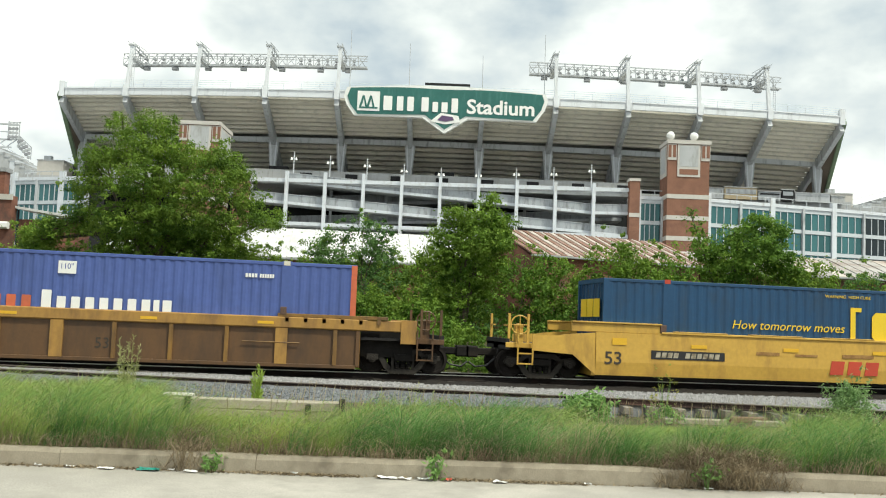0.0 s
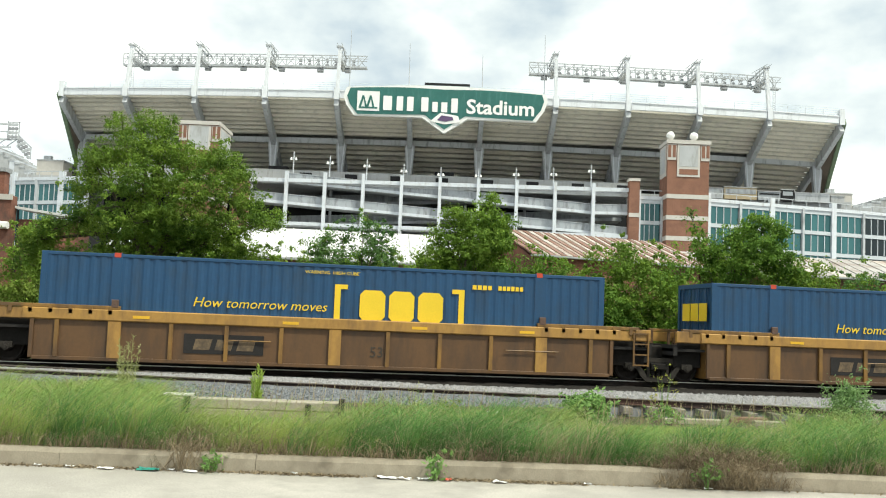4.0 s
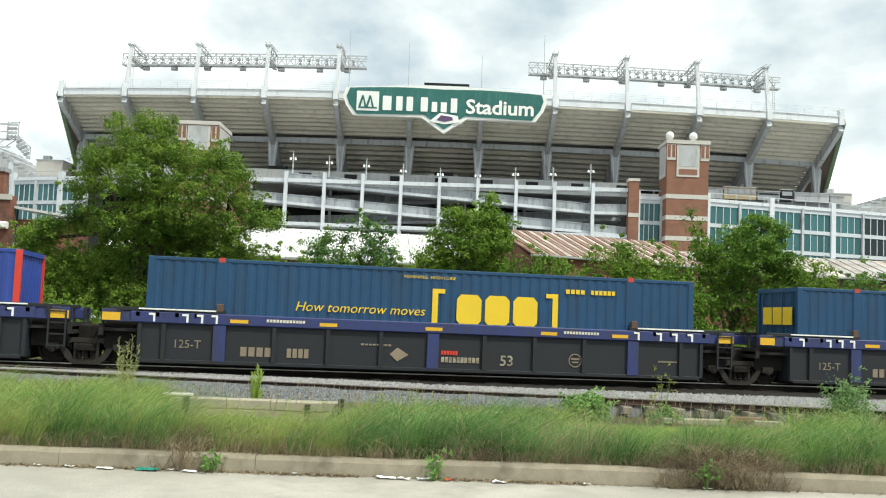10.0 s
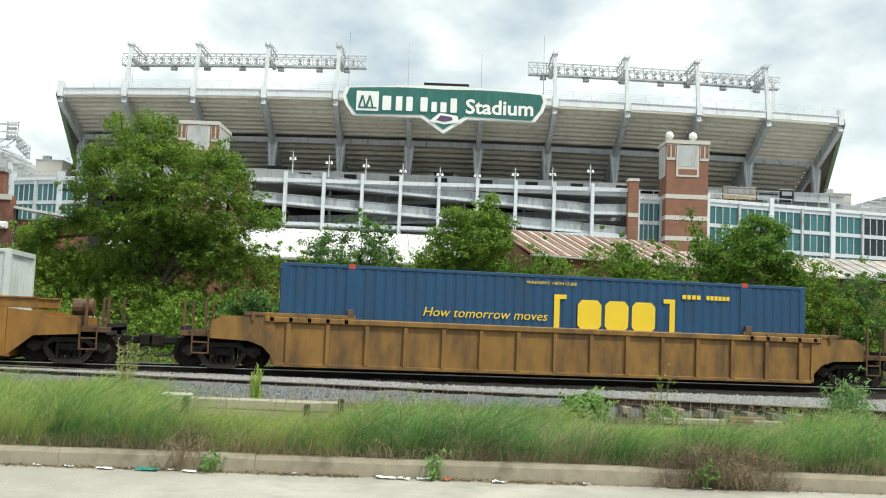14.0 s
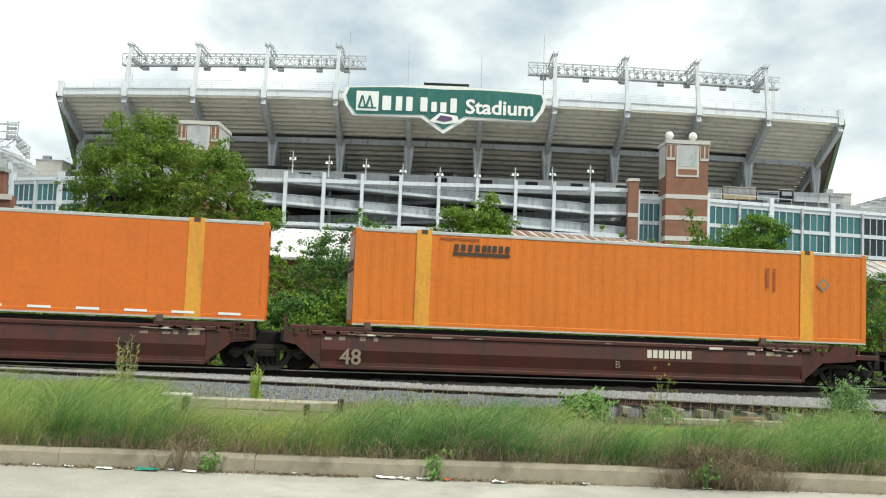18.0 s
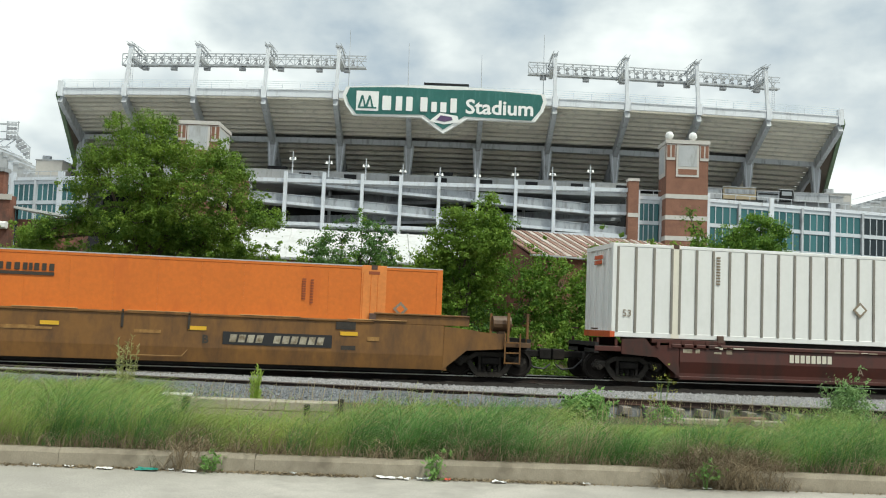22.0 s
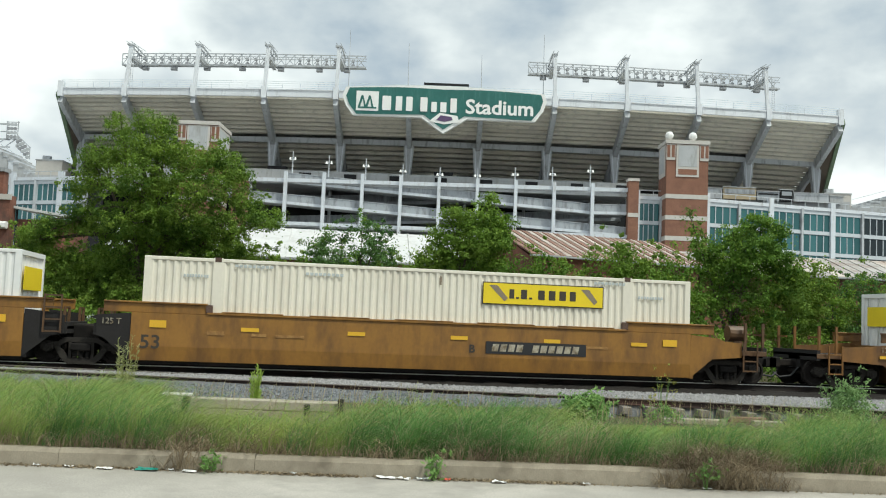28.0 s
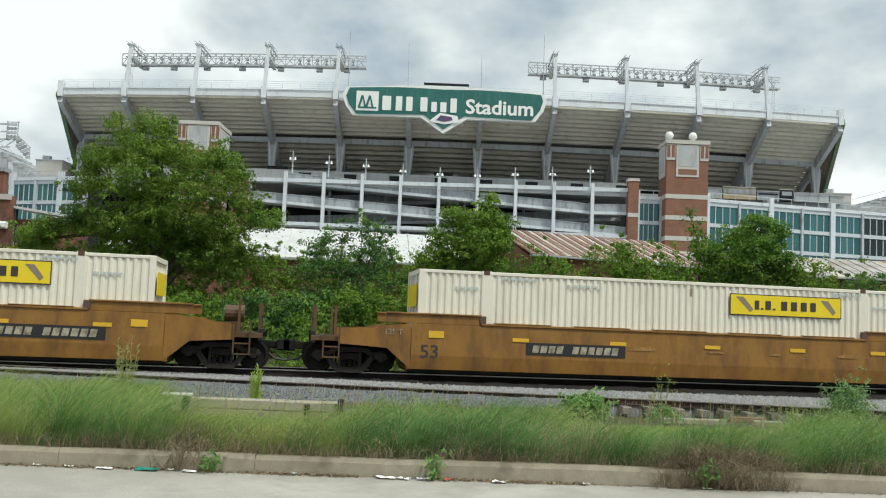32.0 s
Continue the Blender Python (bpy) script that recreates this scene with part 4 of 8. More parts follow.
    frame_bars.beam((-77.8, 171.9, 32.5), (-75.2, 171.9, 30.2), 0.12, 0.16).beam((-77.8, 171.9, 30.3), (-75.2, 171.9, 28.2), 0.12, 0.16)
    for x, a, b in ((-79.7, 31.5, 35.0), (-77.7, 30.2, 35.0), (-75.3, 28.1, 30.4)):
        frame_bars.beam((x, 171.9, a), (x, 171.9, b), 0.12, 0.12)
    part("lamp_frame", frame_bars, M_STEEL, tr)

    # unseen pale paving behind the sheds, added to bounce light under the upper deck
    tagged(part("pavement", Shape().box(-160, 160, 74, 178, 0.4, 0.95), M_CONC, at=STADIUM), "unseen pale concrete paving added to bounce light under the deck", "pavement", kind="structure")


build_middle()

# ---- trees and bushes ----
M_BARK = surf("grey_bark", (0.11, 0.09, 0.07), 0.95, var=0.3, scale=3, fine=20, bump=0.6)
M_LEAF_A = leafy("tree_leaves", (0.048, 0.115, 0.020), (0.26, 0.375, 0.06), 0.36)
M_LEAF_B = leafy("bright_leaves", (0.042, 0.108, 0.016), (0.20, 0.34, 0.055), 0.33)
M_LEAF_C = leafy("blue_green_leaves", (0.042, 0.105, 0.030), (0.16, 0.29, 0.085), 0.30)
M_LEAF_E = leafy("sunny_bush_leaves", (0.055, 0.135, 0.018), (0.25, 0.37, 0.06), 0.34)
# lighter green for new growth and the highlights painted on crown tops
M_LEAF_TIP = leafy("new_growth_and_highlight_leaves", (0.10, 0.21, 0.028), (0.26, 0.38, 0.055), 0.4, 1.5, 0.5)
M_LEAF_D = leafy("yellow_green_leaves", (0.10, 0.16, 0.025), (0.30, 0.38, 0.08))


def leaf_mesh(blobs, count, size, seed, clump=0.5, per=46, flat=0.28, bright_tips=0.0):
    """Leaves in rounded clumps over and inside a set of ellipsoids (x, y, z, rx, ry, rz, weight). Each clump turns its leaves outwards and up,
    so that it has a lit top and a shaded underside; gaps stay between the clumps."""
    r = np.random.RandomState(seed)
    w = np.array([b[6] * (b[3] * b[5] + b[3] * b[4] + b[4] * b[5]) for b in blobs])
    nc = max(2, count // per)
    pick = r.choice(len(blobs), nc, p=w / w.sum())
    B = np.array([b[:6] for b in blobs])[pick]
    d = r.normal(size=(nc, 3))
    d /= np.linalg.norm(d, axis=1)[:, None]
    rad = np.where(r.rand(nc) < 0.22, r.uniform(1.0, 1.5, nc), 0.30 + 0.72 * r.rand(nc) ** 0.5)
    wob = 1 + 0.25 * np.sin(d[:, 0] * 5 + B[:, 0] * 3) * np.cos(d[:, 2] * 6 + B[:, 2] * 2)
    C = B[:, :3] + d * B[:, 3:6] * (rad * wob)[:, None]
    n = nc * per
    cr = np.repeat(clump * r.uniform(0.4, 1.35, nc) * np.where(rad > 1.0, 0.48, 1.0), per)[:, None]
    o = r.normal(size=(n, 3))
    o /= np.linalg.norm(o, axis=1)[:, None]
    dist = r.rand(n)[:, None] ** 0.42
    stray = np.where(r.rand(n) < 0.28, r.uniform(1.1, 2.1, n), 1.0)[:, None]
    P = np.repeat(C, per, 0) + o * dist * cr * stray * np.array([1, 1, 0.72])
    up = o * 0.85 + r.normal(size=(n, 3)) * 0.52 + np.array([0, 0, 0.5])
    up /= np.linalg.norm(up, axis=1)[:, None] + 1e-9
    ax = np.cross(up, r.normal(size=(n, 3)))
    ax[:, 2] -= 0.25
    ax /= np.linalg.norm(ax, axis=1)[:, None] + 1e-9
    sd = np.cross(ax, up)
    sd /= np.linalg.norm(sd, axis=1)[:, None] + 1e-9
    L = (size * r.uniform(0.6, 1.35, n))[:, None]
    V = np.stack([P - ax * L * 0.5, P + sd * L * flat - up * L * 0.07, P + ax * L * 0.5 - up * L * 0.1, P - sd * L * flat - up * L * 0.07], 1).reshape(-1, 3)
    F = np.arange(n * 4).reshape(-1, 4)
    me = bpy.data.meshes.new("crown")
    me.from_pydata(V.tolist(), [], F.tolist())
    if bright_tips > 0:      # outer, mostly upper clumps painted lighter: new growth and sunlit highlights
        outer = (rad > 0.78) & (r.rand(nc) < bright_tips * (0.55 + 0.6 * d[:, 2])) 
        tip = np.repeat(outer, per) & (r.rand(n) < 0.8)
        me.polygons.foreach_set("material_index", tip.astype(np.int32))
    return me, C


def build_tree(name, x, y, blobs, count, size, material, label, seed, trunk=0.22, category="tree", clump=0.52, base=0.3, bright_tips=0.45):
    """blobs are given from the tree's foot, in metres."""
    tr = thing(name, STADIUM @ pose(x, y, base), label, category)
    me, C = leaf_mesh(blobs, count, size, seed, clump, bright_tips=bright_tips)
    me.materials.append(material)
    me.materials.append(M_LEAF_TIP)
    part("crown", me, material, tr)
    rng = random.Random(seed)
    top = max(b[2] for b in blobs)
    tk = Shape()
    p, r = Vector((0, 0, -0.3)), trunk
    pts = [p]
    for k in range(5):
        p = p + Vector((rng.uniform(-0.15, 0.15), rng.uniform(-0.15, 0.15), top / 6))
        pts.append(p)
    for i, (a, b) in enumerate(zip(pts, pts[1:])):
        tk.tube(a, b, trunk * (1 - 0.16 * i), trunk * (1 - 0.16 * (i + 1)), 8)
    part("trunk", tk, M_BARK, tr)
    for i, b in enumerate(blobs):
        a = pts[min(len(pts) - 2, 1 + i % 4)]
        e = Vector(b[:3])
        m = a.lerp(e, 0.5) + Vector((0, 0, 0.25))
        part("limb", Shape().tube(a, m, trunk * 0.5, trunk * 0.3, 6).tube(m, e, trunk * 0.3, trunk * 0.08, 6), M_BARK, tr)
        for _ in range(3):
            d = Vector((rng.uniform(-1, 1) * b[3], rng.uniform(-1, 1) * b[4], rng.uniform(-0.6, 1) * b[5])) * 0.8
            part("branch", Shape().tube(m.lerp(e, rng.uniform(0.3, 1)), e + d, trunk * 0.12, trunk * 0.03, 5), M_BARK, tr)
    return tr


def build_plants():
    X0 = -13.0
    # lobes of the big crown: along, nearer or farther, height, half width, half height
    lobes = [(-14.2, -0.6, 9.5, 0.6, 0.7), (-13.4, -0.4, 10.0, 0.2, 0.5), (-12.4, -0.8, 9.5, 0.5, 0.6), (-13.4, -1.0, 8.6, 1.1, 0.7), (-14.9, -0.6, 8.2, 0.9, 0.6), (-12.1, -1.2, 8.5, 0.8, 0.6),
             (-11.0, -1.2, 8.1, 1.0, 0.7), (-9.8, -0.8, 8.3, 0.7, 0.7), (-9.2, -0.4, 7.7, 0.7, 0.7), (-10.4, -1.6, 6.9, 1.4, 0.8), (-12.9, -1.6, 7.1, 1.5, 0.9), (-15.5, -0.4, 7.1, 0.8, 0.8),
             (-8.7, -0.4, 6.5, 0.8, 0.6), (-7.8, 0.0, 5.8, 0.7, 0.4), (-9.5, -0.8, 5.5, 1.2, 0.6), (-15.7, -0.2, 5.7, 0.9, 0.7), (-13.2, -1.4, 5.5, 1.4, 0.8), (-11.2, -1.6, 5.7, 1.3, 0.8),
             (-18.0, 0.2, 4.6, 0.7, 0.8), (-17.1, 0.0, 5.1, 0.6, 0.5), (-17.2, 0.6, 3.4, 1.1, 1.0), (-13.6, 0.8, 3.9, 2.4, 1.1), (-10.0, 0.5, 4.2, 1.8, 1.1), (-15.7, 0.8, 3.1, 1.7, 1.1), (-12.8, 0.6, 2.2, 3.4, 1.0), (-12.2, 0.4, 4.9, 2.2, 0.7)]
    big = [(x - X0, y, z - 0.3, rx * 0.92, 0.7 + 0.6 * rx, rz * 0.92, 1.0 if z > 5 else 1.5) for x, y, z, rx, rz in lobes]
    build_tree("tree", X0, 42, big, 200000, 0.105, M_LEAF_A, "large broad green tree with dense dark crown beside the railway", 11, 0.35, clump=0.40)
    mid = [(0.9, -0.2, 6.4, 0.3, 0.4, 0.5, 0.8), (-0.6, 0, 6.0, 0.35, 0.4, 0.4, 0.8), (0.3, -0.3, 5.7, 0.9, 0.8, 0.5, 1), (1.2, 0, 5.6, 0.6, 0.7, 0.5, 1), (-0.8, 0, 5.1, 0.7, 0.7, 0.5, 1), (0.6, -0.4, 4.8, 1.2, 1.1, 0.7, 1.1),
           (1.6, 0, 4.9, 0.45, 0.6, 0.4, 0.8), (-1.1, 0.2, 4.0, 0.9, 0.9, 0.7, 1), (0.5, 0.3, 3.6, 1.3, 1.2, 0.9, 1), (-0.3, 0.4, 2.5, 1.6, 1.2, 1.0, 1)]
    build_tree("tree", 0.9, 40, mid, 42000, 0.115, M_LEAF_E, "medium bright green tree behind the train", 12, 0.16, clump=0.38)
    sml = [(-0.1, 0, 5.4, 0.7, 0.6, 0.5, 0.8), (-1.1, 0, 5.0, 0.6, 0.6, 0.4, 0.7), (0.7, 0, 5.0, 0.5, 0.6, 0.5, 0.7), (-1.9, 0, 4.4, 0.6, 0.6, 0.4, 0.7), (0.2, 0, 4.4, 1.0, 0.8, 0.5, 0.9), (-1.0, 0, 3.9, 1.1, 0.9, 0.6, 1),
           (1.1, 0, 3.9, 0.7, 0.8, 0.6, 0.8), (-2.0, 0, 3.3, 1.0, 0.9, 0.6, 0.9), (0.0, 0, 3.1, 1.4, 1.0, 0.8, 1), (-1.0, 0, 2.1, 1.9, 1.2, 0.9, 1)]
    build_tree("small_tree", -3.4, 41, sml, 20000, 0.105, M_LEAF_C, "small airy green tree with gaps between leaves", 13, 0.10, clump=0.36)
    rgt = [(0.8, -0.2, 6.0, 0.7, 0.7, 0.5, 1), (1.7, 0, 5.7, 0.5, 0.6, 0.5, 1), (0.0, -0.2, 5.5, 0.7, 0.7, 0.6, 1), (-1.6, 0, 5.6, 0.25, 0.3, 0.6, 0.6), (-2.0, 0, 6.5, 0.1, 0.15, 0.3, 0.4), (-1.2, 0, 4.9, 0.7, 0.7, 0.5, 0.9),
           (0.7, -0.5, 5.0, 1.1, 1.0, 0.7, 1.1), (1.8, 0, 4.6, 0.6, 0.8, 0.6, 1), (-0.2, 0, 4.2, 1.2, 1.0, 0.7, 1), (2.2, 0, 3.8, 0.7, 0.8, 0.5, 0.8), (0.6, 0.3, 2.9, 1.9, 1.3, 1.2, 1.1)]
    build_tree("tree", 12.5, 41, rgt, 38000, 0.115, M_LEAF_B, "rounded green tree in front of the glazed wing", 14, 0.16, clump=0.38)
    # bushes and climbers along the fence line
    rows = [(3.4, 39.5, 4.2, 1.5, M_LEAF_B), (5.0, 40, 4.3, 1.5, M_LEAF_E), (6.9, 40, 5.1, 1.4, M_LEAF_E), (8.5, 40.5, 4.7, 1.6, M_LEAF_E), (10.2, 40.5, 4.7, 1.5, M_LEAF_B), (9.4, 39.5, 3.6, 1.6, M_LEAF_E), (6.0, 39.3, 3.2, 1.6, M_LEAF_B),
            (15.0, 41, 4.3, 1.3, M_LEAF_A), (16.6, 41.5, 4.4, 1.4, M_LEAF_A), (18.4, 42.0, 4.3, 1.5, M_LEAF_C), (-7.7, 38.5, 2.3, 1.5, M_LEAF_C), (-5.6, 38.2, 2.3, 1.4, M_LEAF_C), (-3.2, 38.6, 2.6, 1.5, M_LEAF_E), (-1.0, 38.4, 2.3, 1.4, M_LEAF_E), (-9.6, 38.2, 1.9, 1.3, M_LEAF_E), (-3.9, 44, 4.3, 1.6, M_LEAF_A), (-1.6, 44.5, 4.2, 1.6, M_LEAF_A), (0.6, 44.5, 4.3, 1.5, M_LEAF_C), (-6.2, 44.5, 4.2, 1.7, M_LEAF_A), (-8.6, 44, 4.3, 1.7, M_LEAF_A), (-16.4, 44, 4.2, 1.7, M_LEAF_A), (-18.9, 44, 4.0, 1.6, M_LEAF_A), (-17.4, 39.5, 2.4, 1.2, M_LEAF_D), (-15.6, 38.5, 1.6, 1.3, M_LEAF_A), (-11.2, 38.5, 1.5, 1.8, M_LEAF_A)]
    for i, (x, y, h, r, m) in enumerate(rows):
        rr = random.Random(i)
        bl = [(0, 0, h * 0.55, r, 1.0, h * 0.42, 1.2), (rr.uniform(-0.6, 0.6) * r, 0, h * 0.82, r * 0.55, 0.7, h * 0.20, 0.8), (rr.uniform(-0.8, 0.8) * r, 0, h * 0.3, r * 1.1, 1.0, h * 0.3, 0.8)]
        build_tree("bush", x, y, bl, 10000, 0.125, m, "dense leafy bush with vines behind the railway", 30 + i, 0.06, category="bush", clump=0.38)
    # ivy over the shed at the far right, and wild growth along the foot of the line
    ivy = [(x + 0.4 * math.sin(x * 3), 0.3 * math.sin(x * 2.1), 2.0 + 0.25 * math.sin(x * 1.7), 1.1, 0.7, 2.2, 1) for x in (0, 1.6, 3.1, 4.6, 6.2, 7.7, 9.2)]
    build_tree("ivy", 16.5, 46.5, ivy, 22000, 0.14, M_LEAF_A, "dark ivy and vines over an old wall", 50, 0.05, category="ivy", clump=0.42)
    wild = [(x + 0.5 * math.sin(x * 5), 0.5 * math.sin(x * 3.3), 0.55 + 0.35 * math.sin(x * 2.3), 0.9, 0.7, 0.75, 1) for x in [-21 + 1.0 * i for i in range(46)]]
    me, _ = leaf_mesh(wild, 52000, 0.13, 60, 0.34)
    tagged(part("undergrowth", me, M_LEAF_E, at=STADIUM @ pose(0, 36, 0.2)), "low tangled weeds and saplings beyond the railway", "undergrowth", kind="stuff")
    low = [(x + 0.4 * math.sin(x * 5), 0.5 * math.sin(x * 3.1), 0.22 + 0.16 * math.sin(x * 1.9), 0.7, 0.6, 0.42, 1) for x in [-16 + 0.8 * i for i in range(62)]]
    me, _ = leaf_mesh(low, 30000, 0.11, 61, 0.26)
    tagged(part("trackside_weeds", me, M_LEAF_E, at=pose(0, 33.6, -0.1)), "low green weeds along the far side of the ballast", "undergrowth", kind="stuff")


build_plants()
# ---- train ----
RAIL_TOP, TRACK_Y = 0.15, 29.15
# how far the train has gone at these seconds
GONE = [(0, 0.0), (4, 46.5), (8, 93.01), (12, 139.63), (16, 186.38), (20, 233.25), (24, 280.07), (28, 326.88), (32, 373.57)]


def gone(t):
    for (a, p), (b, q) in zip(GONE, GONE[1:]):
        if t <= b:
            return p + (q - p) * (t - a) / (b - a)
    return GONE[-1][1]


def paint(name, base, dirt, amount=0.30, rough=0.5, streak=1.7, var=0.09):
    return surf(name, base, rough, var=var, scale=0.55, fine=9, bump=0.04, dirt=dirt, amount=amount, dirt_scale=0.9, streak=streak)


M_OCHRE = paint("ochre_car_paint", (0.25, 0.132, 0.031), (0.105, 0.058, 0.025), 0.5)
M_OCHRE_CHORD = paint("ochre_chord_paint", (0.38, 0.21, 0.052), (0.20, 0.11, 0.038), 0.4)
M_BROWNSIDE = paint("brown_weathered_side", (0.12, 0.062, 0.026), (0.07, 0.04, 0.022), 0.45)
M_YELLOW = paint("fresh_yellow_paint", (0.56, 0.34, 0.065), (0.38, 0.22, 0.05), 0.3)
M_GOLD = paint("golden_brown_paint", (0.275, 0.132, 0.024), (0.15, 0.072, 0.02), 0.45)
M_GOLDDARK = paint("dulled_brown_paint", (0.205, 0.096, 0.024), (0.105, 0.052, 0.02), 0.5)
M_PADTAN = paint("tan_pad_paint", (0.42, 0.25, 0.10), (0.2, 0.11, 0.045), 0.4)
M_SMEAR = surf("black_grease", (0.035, 0.028, 0.022), 0.6, var=0.3, scale=6)
M_MAROON = paint("maroon_brown_paint", (0.0736, 0.01848, 0.01216), (0.03375, 0.0182, 0.014), 0.4)
M_CARBLUE = paint("dark_blue_chord", (0.030, 0.042, 0.15), (0.035, 0.038, 0.07), 0.35)
M_CARGREY = paint("charcoal_side", (0.013, 0.016, 0.022), (0.017, 0.017, 0.018), 0.4, rough=0.65)
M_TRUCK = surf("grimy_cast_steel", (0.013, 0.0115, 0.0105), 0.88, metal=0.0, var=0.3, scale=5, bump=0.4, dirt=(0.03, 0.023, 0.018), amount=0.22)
M_SIDEFRAME = surf("dusty_cast_frame", (0.034, 0.030, 0.026), 0.85, var=0.3, scale=4, bump=0.4, dirt=(0.03, 0.026, 0.023), amount=0.35)
M_WHEEL = surf("brown_wheel_steel", (0.016, 0.013, 0.0115), 0.85, metal=0.0, var=0.25, scale=6)
M_BLACK = surf("black_plate", (0.018, 0.018, 0.02), 0.6)
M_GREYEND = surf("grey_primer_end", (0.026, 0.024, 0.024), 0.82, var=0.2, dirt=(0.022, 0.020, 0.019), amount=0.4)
M_MARK = surf("cream_marking", (0.66, 0.62, 0.52), 0.6, var=0.10, dirt=(0.40, 0.36, 0.28), amount=0.2)
M_OLDCREAM = surf("dulled_cream_marking", (0.40, 0.36, 0.28), 0.7, var=0.2, scale=4, dirt=(0.16, 0.12, 0.07), amount=0.45, dirt_scale=5)
M_DULLMARK = surf("faded_marking", (0.25, 0.20, 0.145), 0.7, var=0.15)
M_STENCIL = surf("rubbed_stencil", (0.36, 0.20, 0.06), 0.7, var=0.2, scale=5, dirt=(0.24, 0.12, 0.035), amount=0.6, dirt_scale=6)
M_DARKMARK = surf("dark_marking", (0.05, 0.04, 0.03), 0.7, var=0.15)
M_REFLECT = surf("yellow_reflector", (0.72, 0.42, 0.03), 0.4, var=0.08)
M_REDTXT = surf("red_marking", (0.50, 0.06, 0.03), 0.5)
M_CSXBLUE = paint("navy_container_paint", (0.011, 0.060, 0.145), (0.016, 0.050, 0.105), 0.3)
M_CSXYEL = surf("yellow_marking", (0.80, 0.55, 0.03), 0.5, var=0.06)
M_FADEBLUE = paint("faded_blue_container", (0.072, 0.115, 0.34), (0.06, 0.095, 0.27), 0.3)
M_PBLUE = paint("bright_blue_container", (0.028, 0.062, 0.31), (0.026, 0.052, 0.23), 0.2)
M_POSTRED = paint("orange_red_post", (0.55, 0.13, 0.06), (0.4, 0.11, 0.06), 0.3)
M_POSTRED2 = paint("red_post", (0.62, 0.05, 0.03), (0.45, 0.05, 0.03), 0.2)
M_ORANGE = paint("orange_container_paint", (0.64, 0.155, 0.018), (0.56, 0.132, 0.017), 0.12)
M_ORANGE2 = paint("yellowish_orange_paint", (0.63, 0.165, 0.014), (0.56, 0.142, 0.015), 0.12)
M_BUMPER = paint("orange_red_paint", (0.55, 0.10, 0.03), (0.3, 0.06, 0.03), 0.3)
M_ORPOST_PLAIN = paint("pale_orange_post_paint", (0.72, 0.24, 0.055), (0.55, 0.17, 0.04), 0.25)
M_ORANGE_PLAIN = paint("bright_orange_paint", (0.66, 0.165, 0.020), (0.58, 0.135, 0.018), 0.2)
M_ORPOST = paint("ochre_post_paint", (0.72, 0.33, 0.04), (0.5, 0.22, 0.04), 0.3)
M_CREAM = paint("cream_white_paint", (0.79, 0.745, 0.64), (0.70, 0.65, 0.55), 0.25, var=0.03)
M_WHITEBOX = paint("white_container_paint", (0.80, 0.80, 0.785), (0.75, 0.75, 0.73), 0.25, var=0.025)
M_GREYBOX = paint("pale_grey_container", (0.52, 0.56, 0.56), (0.40, 0.42, 0.41), 0.3)
M_RIBDARK = surf("dark_rib", (0.24, 0.22, 0.19), 0.6)
M_ALU = surf("dull_aluminium", (0.55, 0.55, 0.53), 0.45, metal=0.5)
M_JBYEL = surf("sign_yellow", (0.82, 0.62, 0.02), 0.5, var=0.05)
M_CODE = surf("dark_orange_code", (0.30, 0.075, 0.025), 0.7)
M_LOCK = surf("rusty_lock_casting", (0.10, 0.06, 0.045), 0.8, var=0.3)

MOVERS, WHEELSETS = [], []


